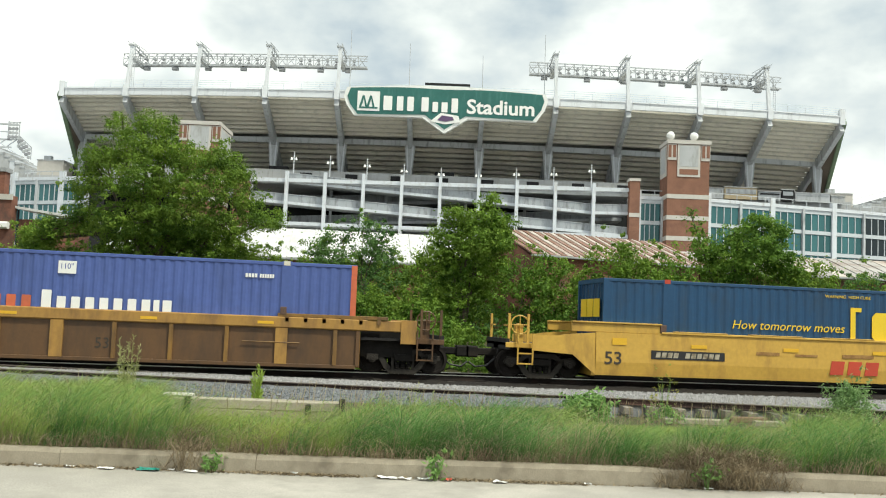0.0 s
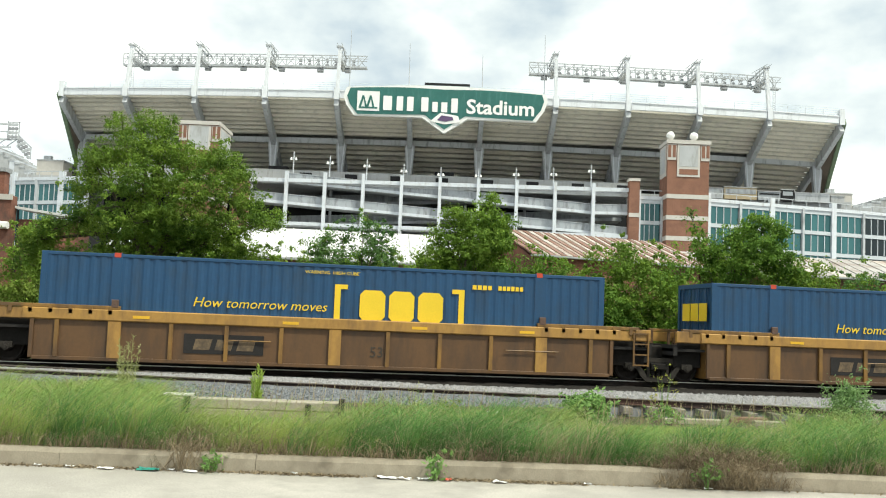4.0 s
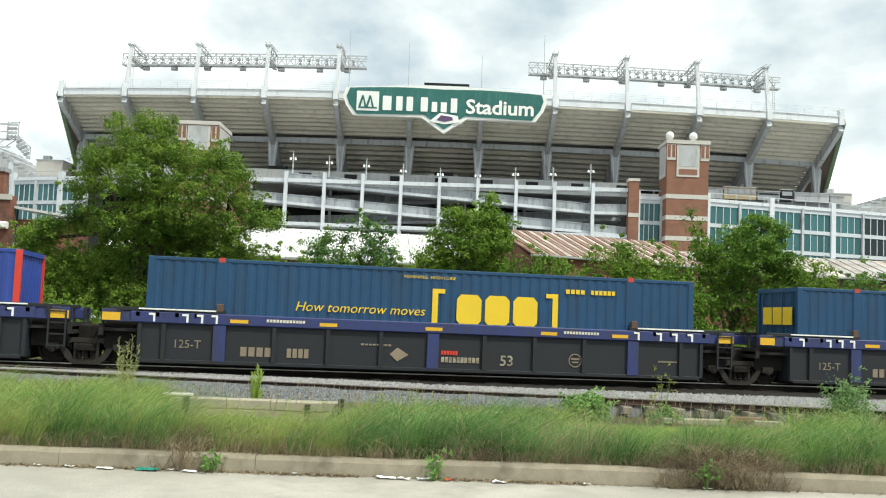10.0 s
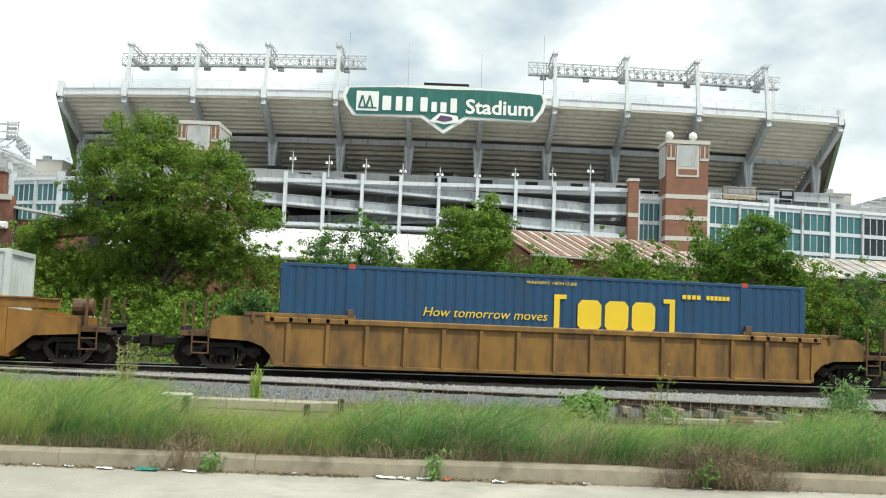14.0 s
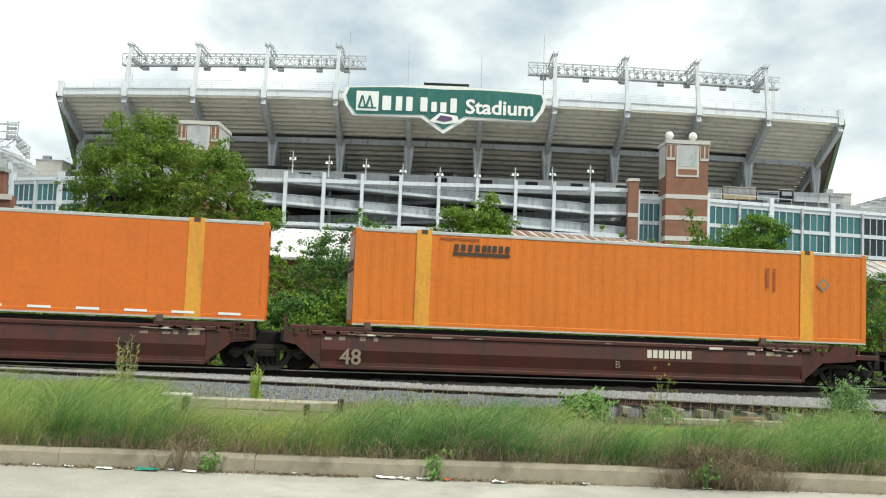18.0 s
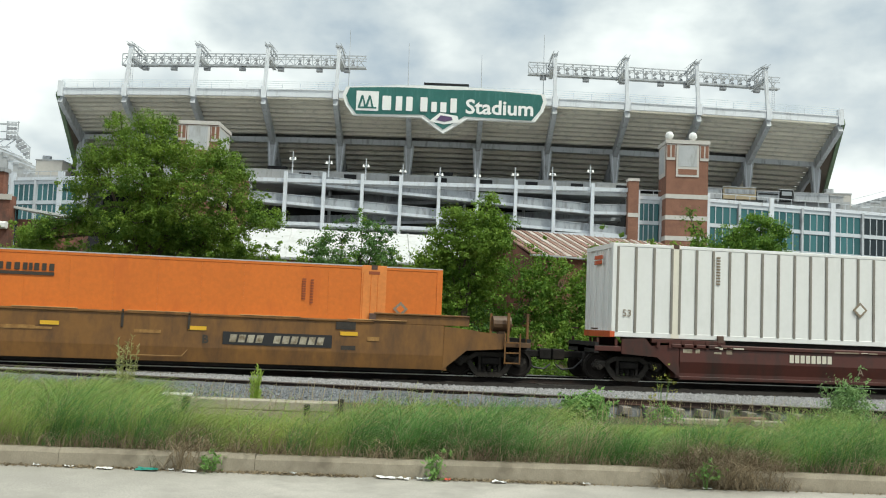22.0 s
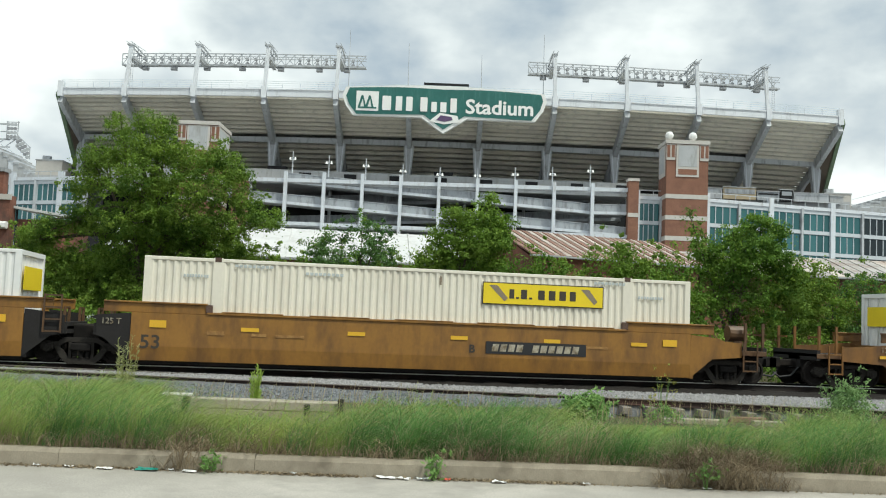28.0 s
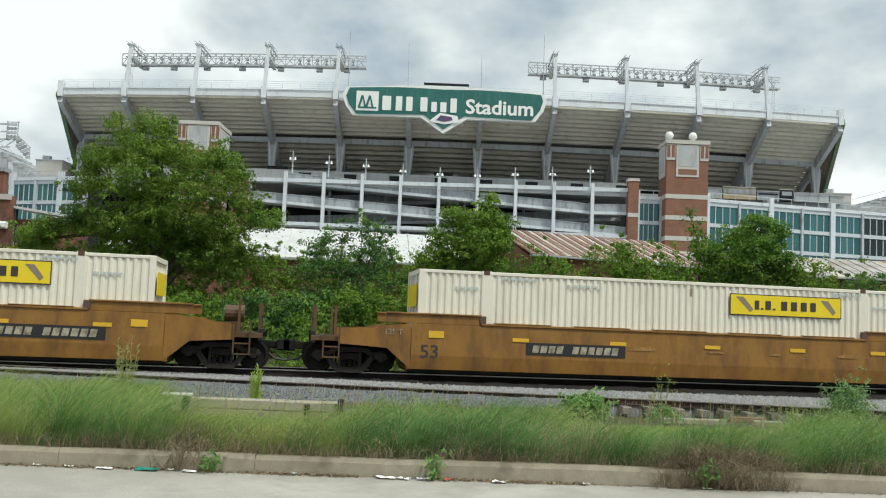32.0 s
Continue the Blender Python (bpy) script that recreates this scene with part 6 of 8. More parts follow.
BOX = {
    # body, frame, posts, corrugation depth, pitch, label
    "navy": (M_CSXBLUE, M_CSXBLUE, M_CSXBLUE, 0.026, 0.30, "navy blue corrugated steel container with yellow markings in a well car"),
    "faded": (M_FADEBLUE, M_FADEBLUE, M_POSTRED, 0.025, 0.27, "faded blue container with orange corner posts and white markings"),
    "blue": (M_PBLUE, M_PBLUE, M_POSTRED2, 0.022, 0.27, "bright blue container with red corner posts and white markings"),
    "grey": (M_GREYBOX, M_GREYBOX, M_GREYBOX, 0.036, 0.27, "pale grey corrugated container with dark lettering bars"),
    "orange_corr": (M_ORANGE2, M_ORANGE2, M_ORPOST, 0.012, 0.36, "orange container with fine vertical folds and ochre posts"),
    "orange_plain": (M_ORANGE_PLAIN, M_ORANGE_PLAIN, M_ORPOST_PLAIN, 0.0, 1.22, "smooth orange container with pale orange posts in a well car"),
    "orange": (M_ORANGE, M_ORANGE, M_ORPOST, 0.0, 1.22, "smooth orange container with ochre posts and white roof rail"),
    "white_rib": (M_WHITEBOX, M_WHITEBOX, M_CREAM, 0.0, 0.535, "white container with dark upright ribs"),
    "white": (M_WHITEBOX, M_WHITEBOX, M_WHITEBOX, 0.0, 1.22, "smooth white container with yellow sign panel"),
    "white_corr": (M_WHITEBOX, M_WHITEBOX, M_WHITEBOX, 0.036, 0.21, "white corrugated container with yellow sign panel"),
    "cream": (M_CREAM, M_CREAM, M_CREAM, 0.042, 0.21, "cream white corrugated container with yellow sign panel"),
}


def build_container(kind, q, z0=0.34, hgt=2.90, name_at=(-5.45, 1.86), mark_at=(0.1, 1.78), code_at=(0.35, 1.85)):
    body, frame_m, post_m, dep, pitch, label = BOX[kind]
    c = thing("container", pose(q, TRACK_Y, z0), label, "container", group="containers on the train")
    MOVERS.append((c, q, TRACK_Y, z0))
    L, W = 8.075, 1.3
    top_white = kind in ("orange", "white", "orange_corr")
    for y in (-W, W):
        a, b = sorted((y, y * 0.94))
        part("top_rail", Shape().bev(-L, L, a, b, hgt - 0.10, hgt, 0.012), M_ALU if top_white else frame_m, c, "pale aluminium rail" if top_white else "")
        part("bottom_rail", Shape().bev(-L, L, a, b, 0.0, 0.16, 0.012), frame_m, c)
        if kind == "orange_plain":
            part("roof_edge", Shape().box(-L, L, a - 0.004, b, hgt - 0.02, hgt + 0.012), M_ALU, c, "pale aluminium roof edge")
        if top_white and y < 0:
            part("edge_strip", Shape().box(-L, L, y - 0.006, y + 0.01, 0.004, 0.05), M_ALU, c, "pale aluminium edge strip")
    for x in (-L, L):
        a, b = sorted((x, x - math.copysign(0.14, x)))
        part("end_header", Shape().box(a, b, -W + 0.05, W - 0.05, hgt - 0.14, hgt - 0.004), frame_m, c)
        part("end_sill", Shape().box(a, b, -W + 0.05, W - 0.05, 0.004, 0.18), frame_m, c)
        if kind == "white_rib" and x < 0:
            part("bumper", Shape().bev(a - 0.05, b - 0.04, -W - 0.01, W - 0.05, -0.02, 0.17, 0.015), M_BUMPER, c, "orange-red bumper under the doors")
            for k, (u0, u1) in enumerate(((-0.42, 0.42), (-0.30, 0.42))):
                part("end_mark", Shape().box(a - 0.03, a - 0.02, u0, u1, 2.40 - 0.16 * k, 2.52 - 0.16 * k), M_BUMPER, c)
    for x in (-L, L):
        for y in (-W, W):
            a, b = sorted((x, x - math.copysign(0.16, x)))
            e, g = sorted((y, y - math.copysign(0.12, y)))
            part("corner_post", Shape().bev(a - 0.002, b + 0.002, e - 0.003, g + 0.003, 0.002, hgt - 0.002, 0.015), post_m if kind in ("faded", "blue") else frame_m, c)
    px = 6.06
    for x in (-px, px):
        for y in (-W, W):
            e, g = sorted((y * 1.004, y * 0.95))
            w = 0.36 if kind == "orange_plain" else 0.22 if kind in ("orange", "orange_corr") else 0.13
            po = part("lifting_post", Shape().bev(x - w, x + w, e, g, 0.003, hgt + 0.02, 0.01), post_m if kind not in ("faded", "blue") else frame_m, c)
            lock = M_REDTXT if kind == "navy" else (M_LOCK if kind not in ("faded", "blue") else M_MARK)
            if kind == "orange_plain" and y < 0:
                for u in (-0.33, -0.1, 0.1):
                    part("post_seam", Shape().box(x + u, x + u + 0.022, e - 0.004, e + 0.004, 0.8, hgt - 0.2), M_ORANGE, po)
                part("stencil_bar", Shape().box(x - 0.16, x + 0.16, e - 0.005, e + 0.004, hgt - 0.24, hgt - 0.15), M_CODE, po)
            part("lifting_casting", Shape().box(x - 0.09, x + 0.09, e - 0.006, g + 0.006, hgt - 0.10, hgt + 0.03), lock, po)
    for s in (-1, 1):
        y = s * (W - 0.012)
        for a, b in ((-L + 0.16, -px - 0.13), (-px + 0.13, px - 0.13), (px + 0.13, L - 0.16)):
            if dep > 0:
                sh = corrugated(a, b, 0.16, hgt - 0.10, y, -s * dep, pitch)
            else:
                sh = Shape()
                n = max(1, int(round((b - a) / pitch)))
                for i in range(n):
                    u0, u1 = a + (b - a) * i / n, a + (b - a) * (i + 1) / n
                    j = 0.0015 * (i % 2)
                    panel = Shape().box(u0 + 0.0015, u1 - 0.0015, min(y - s * (0.03 + j), y - s * j), max(y - s * (0.03 + j), y - s * j), 0.16, hgt - 0.10)
                    if s < 0:
                        part("side_panel", panel, body, c)
                if s > 0:
                    sh.box(a, b, y - 0.03, y, 0.16, hgt - 0.10)
            if sh.v:
                part("side_panel", sh, body, c)
            if kind == "white_rib" and s < 0:
                n = max(1, int(round((b - a) / pitch)))
                for i in range(n + 1):
                    u = a + (b - a) * i / n
                    part("rib", Shape().bev(u - 0.036, u + 0.036, y - 0.03, y + 0.0, 0.14, hgt - 0.10, 0.01), M_RIBDARK, c)
    for x in (-L + 0.05, L - 0.05):
        d = 0.03 if x < 0 else -0.03
        sh = corrugated(-W + 0.12, W - 0.12, 0.17, hgt - 0.13, 0.0, 0.03, 0.29)
        turned = Shape().add([(x + p[1] * (1 if d > 0 else -1), p[0], p[2]) for p in sh.v], sh.f)
        end = part("end_wall", turned, body, c)
        if x < 0:
            for y in (-0.9, -0.35, 0.35, 0.9):
                part("lock_rod", Shape().tube((x - 0.06, y, 0.15), (x - 0.06, y, hgt - 0.15), 0.022, 0.022, 6), M_ALU if kind not in ("navy", "faded", "blue", "white_rib") else body, end)
        xx = -L - 0.03 if x < 0 else L + 0.03
        m = M_CSXYEL if kind == "navy" else (M_DARKMARK if "orange" in kind else (M_JBYEL if kind in ("cream", "white", "white_corr") else M_MARK))
        if kind == "navy":
            for ya in (-1.0, -0.36, 0.28):
                part("end_mark", Shape().box(xx - 0.01, xx + 0.01, ya, ya + 0.56, 1.72, 2.28), m, c)
        elif kind in ("cream", "white", "white_corr"):
            part("end_sign", Shape().box(xx - 0.01, xx + 0.01, -1.0, 0.9, 1.8, 2.45), m, c)
        elif "orange" in kind:
            part("end_mark", Shape().box(xx - 0.01, xx + 0.01, -1.0, 1.0, 1.72, 1.92), m, c)
            part("end_mark", Shape().box(xx - 0.01, xx + 0.01, -1.0, 0.7, 1.58, 1.66), m, c)
    part("roof", Shape().box(-L + 0.1, L - 0.1, -W + 0.06, W - 0.06, hgt - 0.03, hgt - 0.01), body, c)
    part("floor", Shape().box(-L + 0.1, L - 0.1, -W + 0.06, W - 0.06, 0.05, 0.12), M_TRUCK, c)
    y = -W - 0.008
    if kind == "navy":
        text(c, -3.97, 1.53, "How tomorrow moves", 0.38, M_CSXYEL, y, shear=0.25, fit=3.75)
        for x, s in ((0.0, 1), (3.80, -1)):
            part("bracket", Shape().box(min(x, x + s * 0.17), max(x, x + s * 0.17), y - 0.006, y, 0.9, 2.33).box(min(x + s * 0.17, x + s * 0.37), max(x + s * 0.17, x + s * 0.37), y - 0.006, y, 2.20, 2.33), M_CSXYEL, c, "yellow bracket stripe")
        for k in range(3):
            a = 0.70 + 0.85 * k
            u = a + 0.40
            sh = Shape()
            sh.prism([(u - 0.37, y, 1.44), (u - 0.24, y, 1.30), (u + 0.24, y, 1.30), (u + 0.37, y, 1.44), (u + 0.37, y, 2.06), (u + 0.24, y, 2.20), (u - 0.24, y, 2.20), (u - 0.37, y, 2.06)], (0, -0.006, 0))
            part("owner_block", sh, M_CSXYEL, c, "yellow block in place of the owner's mark")
        bars(c, 0.75, 1.17, 2.4, 0.12, 10, M_CSXYEL, y, seed=3)
        bars(c, 4.02, 2.36, 0.62, 0.13, 4, M_CSXYEL, y)
        bars(c, 4.80, 2.36, 0.78, 0.13, 6, M_CSXYEL, y)
        text(c, -0.87, 2.61, "WARNING  HIGH CUBE", 0.13, M_CSXYEL, y, fit=1.55)
    elif kind in ("faded", "blue"):
        text(c, -7.12, 1.88, "53", 0.56, M_WHITE, y, bold=0.008)
        pl = part("height_plate", Shape().box(-7.17, -6.67, y - 0.005, y, 1.45, 1.80), M_WHITE, c, "white height plate")
        text(pl, -7.13, 1.57, '110"', 0.24, M_PBLUE, y - 0.006, width=0.9)
        pl = part("height_plate", Shape().box(-0.17, 0.31, y - 0.005, y, 2.29, 2.64), M_WHITE, c, "white height plate")
        text(pl, -0.13, 2.42, '110"', 0.22, M_PBLUE, y - 0.006, width=0.9)
        d = part("diamond", Shape().prism([(-5.45, y, 2.15), (-5.05, y, 1.72), (-4.65, y, 2.15), (-5.05, y, 2.58)], (0, -0.006, 0)), M_WHITE, c, "white diamond emblem")
        part("diamond_core", Shape().prism([(-5.28, y - 0.007, 2.15), (-5.05, y - 0.007, 1.90), (-4.82, y - 0.007, 2.15), (-5.05, y - 0.007, 2.40)], (0, -0.006, 0)), body, d)
        for k in range(9):
            z = 1.78 + k * 0.088
            part("speed_line", Shape().box(-4.75 + abs(k - 4) * 0.02 - 0.12 * (k < 2), -3.85 + 0.06 * (4 - abs(k - 4)), y - 0.006, y, z, z + 0.045), M_WHITE, d)
        letter_blocks(c, M_POSTRED if kind == "faded" else M_POSTRED2, -2.77, -0.75, 1.20, 1.74, y, [(1.15, 1.1, 4), (1, 0.85, 4), (1, 0.85, 4), (1, 0.85, 4), (1, 0.85, 4)])
        letter_blocks(c, M_WHITE, -0.63, 3.0, 1.20, 1.74, y, [(1.1, 1.15, 4), (1, 0.85, 4), (1, 0.85, 4), (1, 0.85, 4), (1, 0.85, 4), (1, 0.85, 4), (1, 0.85, 4), (1, 0.85, 4), (0.5, 0.85, 0), (1.05, 0.85, 4)])
        bars(c, 4.9, 2.42, 0.35, 0.11, 4, M_WHITE, y)
        bars(c, 5.3, 2.42, 0.42, 0.11, 6, M_WHITE, y)
    elif kind == "grey":
        letter_blocks(c, M_DARKMARK, -5.58, -4.17, 2.24, 2.54, y, [(1.1, 1.1, 2), (1, 0.85, 1), (0.5, 0.85, 0), (1, 0.85, 3), (1, 0.85, 2), (1, 0.85, 2), (1, 0.85, 2), (0.9, 0.85, 3)])
        text(c, 7.0, 1.62, "53", 0.28, M_DARKMARK, y)
        bars(c, 7.0, 1.38, 0.3, 0.2, 3, M_DARKMARK, y)
        for z in (2.55, 2.35, 2.15, 1.95, 1.75):
            part("stencil_bar", Shape().box(-7.75, -7.65, y - 0.005, y, z, z + 0.12), M_DULLMARK, c)
        for x in (-5.35, -5.1):
            part("stencil_bar", Shape().box(x, x + 0.12, y - 0.005, y, 2.62, 2.78), M_DARKMARK, c)
    elif "orange" in kind:
        nx, nz = name_at
        letter_blocks(c, M_DARKMARK, nx, nx + 1.75, nz, nz + 0.2, y, [(1, 1, 4), (1, 1, 4), (1, 1, 4), (1.1, 1, 4), (0.9, 1, 4), (0.5, 1, 0), (1, 1, 4), (0.9, 1, 4), (1, 1, 4)])
        part("underline", Shape().box(nx, nx + 1.72, y - 0.006, y, nz - 0.13, nz - 0.04), M_DARKMARK, c)
        mx, mz = mark_at
        hd = part("hazard_diamond", Shape().prism([(mx - 0.22, y, mz), (mx, y, mz - 0.22), (mx + 0.22, y, mz), (mx, y, mz + 0.22)], (0, -0.006, 0)), M_DULLMARK, c)
        part("diamond_core", Shape().prism([(mx - 0.12, y - 0.007, mz), (mx, y - 0.007, mz - 0.12), (mx + 0.12, y - 0.007, mz), (mx, y - 0.007, mz + 0.12)], (0, -0.004, 0)), body, hd)
        off, oz = code_at
        for k in range(9):
            part("stencil_bar", Shape().box(off, off + 0.11, y - 0.005, y, oz + 0.1 + k * 0.07, oz + 0.15 + k * 0.07).box(off + 0.24, off + 0.33, y - 0.005, y, oz + k * 0.08, oz + 0.05 + k * 0.08), M_CODE, c)
        if kind == "orange":
            for k in range(12):
                x = -7.3 + k * 1.28
                part("reflector", Shape().box(x, x + 0.62, y - 0.006, y, 0.14, 0.21), M_WHITE, c, "white reflector strip")
        bars(c, -5.6, 2.62, 1.2, 0.06, 14, M_CODE, y)
    elif kind in ("cream", "white", "white_corr"):
        a, b = (1.62, 5.28)
        pl = part("sign_panel", Shape().box(a, b, y - 0.02, y, 1.98, 2.58), M_JBYEL, c, "yellow sign panel with dark border")
        part("sign_border", Shape().box(a - 0.03, b + 0.03, y - 0.012, y - 0.002, 1.95, 2.61), M_DARKMARK, pl)
        letter_blocks(pl, M_DARKMARK, 2.36, 4.5, 2.14, 2.42, y - 0.021, [(0.8, 1, 4), (0.35, 0.2, 0), (1, 1, 4), (0.35, 0.2, 0), (0.4, 0, 0), (1.1, 1, 4), (1.1, 1, 4), (1.1, 1, 4), (1, 1, 4)])
        for p, r in (((1.78, 2.52), (2.36, 2.05)), ((4.6, 2.5), (5.12, 2.05))):
            sw = Shape()
            sw.prism([(p[0], y - 0.021, p[1]), (r[0] - 0.1, y - 0.021, r[1]), (r[0], y - 0.021, r[1] + 0.1), (p[0] + 0.25, y - 0.021, p[1])], (0, -0.004, 0))
            part("swoosh", sw, M_DULLMARK, pl)
        for x, w, z in ((-7.0, 0.7, 2.35), (-5.6, 1.1, 2.68), (-3.6, 1.1, 2.55), (5.0, 1.0, 2.68), (6.4, 0.8, 2.3)):
            bars(c, x, z, w, 0.08, 9, M_GREYBOX, y, seed=int(x * 3))
        part("stencil_bar", Shape().box(0.3, 0.36, y - 0.006, y, 2.45, 2.7), M_POSTRED if kind != "cream" else M_DULLMARK, c)
        if kind == "white":
            for k in range(7):
                part("vent", Shape().tube((-6.8 + k * 1.9, y - 0.03, 1.9), (-6.8 + k * 1.9, y, 1.9), 0.07, 0.09, 8), M_WHITEBOX, c)
    elif kind == "white_rib":
        text(c, -7.75, 0.62, "53", 0.30, M_DULLMARK, y)
        hd = part("hazard_diamond", Shape().prism([(-0.2, y - 0.03, 1.12), (0.05, y - 0.03, 0.87), (0.3, y - 0.03, 1.12), (0.05, y - 0.03, 1.37)], (0, -0.006, 0)), M_DULLMARK, c)
        part("diamond_core", Shape().prism([(-0.11, y - 0.037, 1.12), (0.05, y - 0.037, 0.96), (0.21, y - 0.037, 1.12), (0.05, y - 0.037, 1.28)], (0, -0.004, 0)), body, hd)
        for k in range(10):
            part("stencil_bar", Shape().box(-4.75, -4.63, y - 0.005, y + 0.01, 1.7 + k * 0.09, 1.75 + k * 0.09), M_DULLMARK, c)
    return c


# ---- the consist, from its head ----
M_FAINT = surf("rubbed_pale_mark", (0.15, 0.105, 0.06), 0.75, var=0.25, scale=4, dirt=(0.07, 0.05, 0.035), amount=0.5, dirt_scale=5)


def markings_ribbed(car, kind, q):
    y = -1.365
    if kind == "blue":
        y2 = -1.455
        for x in (-7.9, -7.0, -6.6, -6.2, 6.2, 6.9, 7.4, 7.9):
            part("chord_tick", Shape().box(x, x + 0.06, y2 - 0.006, y2, 1.40, 1.64).box(x - 0.12, x, y2 - 0.006, y2, 1.58, 1.64), M_WHITE, car)
        for x in (-5.8, -3.3, -0.25, 3.2, 5.4):
            part("reflector", Shape().box(x, x + 0.5, y2 - 0.006, y2, 1.44, 1.54), M_REFLECT, car, "yellow reflector strip")
        for x in (-4.8, 3.9):
            bars(car, x, 1.50, 1.1, 0.08, 12, M_MARK, y2)
        part("chord_line", Shape().box(-8.3, -6.2, -1.46, -1.44, 1.73, 1.77).box(6.2, 8.3, -1.46, -1.44, 1.73, 1.77), M_WHITE, car)
        text(car, 2.0, 0.50, "53", 0.42, M_OLDCREAM, y, bold=0.006)
        bars(car, 0.25, 0.54, 1.15, 0.16, 10, M_OLDCREAM, y)
        bars(car, 0.25, 0.76, 0.5, 0.12, 6, M_POSTRED2, y)
        bars(car, -5.5, 0.52, 0.9, 0.26, 4, M_DULLMARK, y)
        bars(car, -4.2, 0.52, 0.65, 0.26, 4, M_DULLMARK, y)
        bars(car, -2.1, 0.95, 0.9, 0.05, 8, M_DULLMARK, y)
        em = part("faded_emblem", Shape().prism([(-1.25, y, 0.72), (-1.03, y, 0.52), (-0.70, y, 0.72), (-1.03, y, 0.92)], (0, -0.006, 0)), M_DULLMARK, car)
        ring = Shape()
        for i in range(16):
            a, b = 2 * math.pi * i / 16, 2 * math.pi * (i + 1) / 16
            ring.beam((4.3 + 0.19 * math.cos(a), y - 0.004, 0.72 + 0.19 * math.sin(a)), (4.3 + 0.19 * math.cos(b), y - 0.004, 0.72 + 0.19 * math.sin(b)), 0.008, 0.03)
        ring.box(4.17, 4.43, y - 0.006, y, 0.74, 0.79).box(4.20, 4.40, y - 0.006, y, 0.65, 0.69)
        part("stencil_ring", ring, M_DULLMARK, car)
        bars(car, 6.9, 0.75, 0.6, 0.05, 8, M_DULLMARK, y)
        text(car, -7.35, 0.7, "125-T", 0.32, M_DULLMARK, y)
    elif kind == "ribbed":
        y2 = -1.455
        for x in (-5.6, -1.5, 2.2, 5.4):
            part("reflector", Shape().box(x, x + 0.45, y2 - 0.006, y2, 1.46, 1.54), M_REFLECT, car, "yellow reflector strip")
        text(car, 1.0, 0.62, "53", 0.42, M_DARKMARK, y)
        part("dark_patch", Shape().box(-4.2, -2.0, y - 0.004, y, 0.55, 1.1), M_GREYEND, car)
        bars(car, -4.0, 0.66, 1.8, 0.3, 3, M_FAINT, y - 0.005, slant=0.25)
        part("handrail", Shape().tube((-3.0, y - 0.06, 0.95), (-1.8, y - 0.06, 0.95), 0.02, 0.02, 6).tube((5.0, y - 0.06, 0.95), (6.6, y - 0.06, 0.95), 0.02, 0.02, 6), M_OCHRE, car)


def smooth_marks(car, plate_x, logo_x, letter=None, letter_x=0, end_text=None):
    y = -1.426
    if plate_x is not None:
        number_plate(car, plate_x, 0.84, 3.05, 0.36, y)
    if logo_x is not None:
        plate_logo(car, logo_x, 0.78, 2.62, 0.52, y)
    if letter:
        text(car, letter_x, 0.86, letter, 0.32, M_DARKMARK, y, bold=0.01)
    if end_text:
        text(car, -9.0, 1.30, end_text, 0.23, M_OLDCREAM, y, width=1.0)


M_SPRAY = surf("faded_red_spray", (0.36, 0.10, 0.085), 0.7, var=0.3, scale=5)


def scribble(car, x, z, w, h, n, seed, material, label="white spray-paint scrawl"):
    """Spray-paint scrawl that cannot be read: one wandering line."""
    rng = random.Random(seed)
    pts = [Vector((x + w * i / n, -1.43, z + h * (0.5 + 0.5 * math.sin(i * 2.2 + rng.uniform(-0.6, 0.6))))) for i in range(n + 1)]
    sh = Shape()
    for a, b in zip(pts, pts[1:]):
        sh.tube(a, b, 0.016, 0.016, 5)
    part("spray_scrawl", sh, material, car, label)


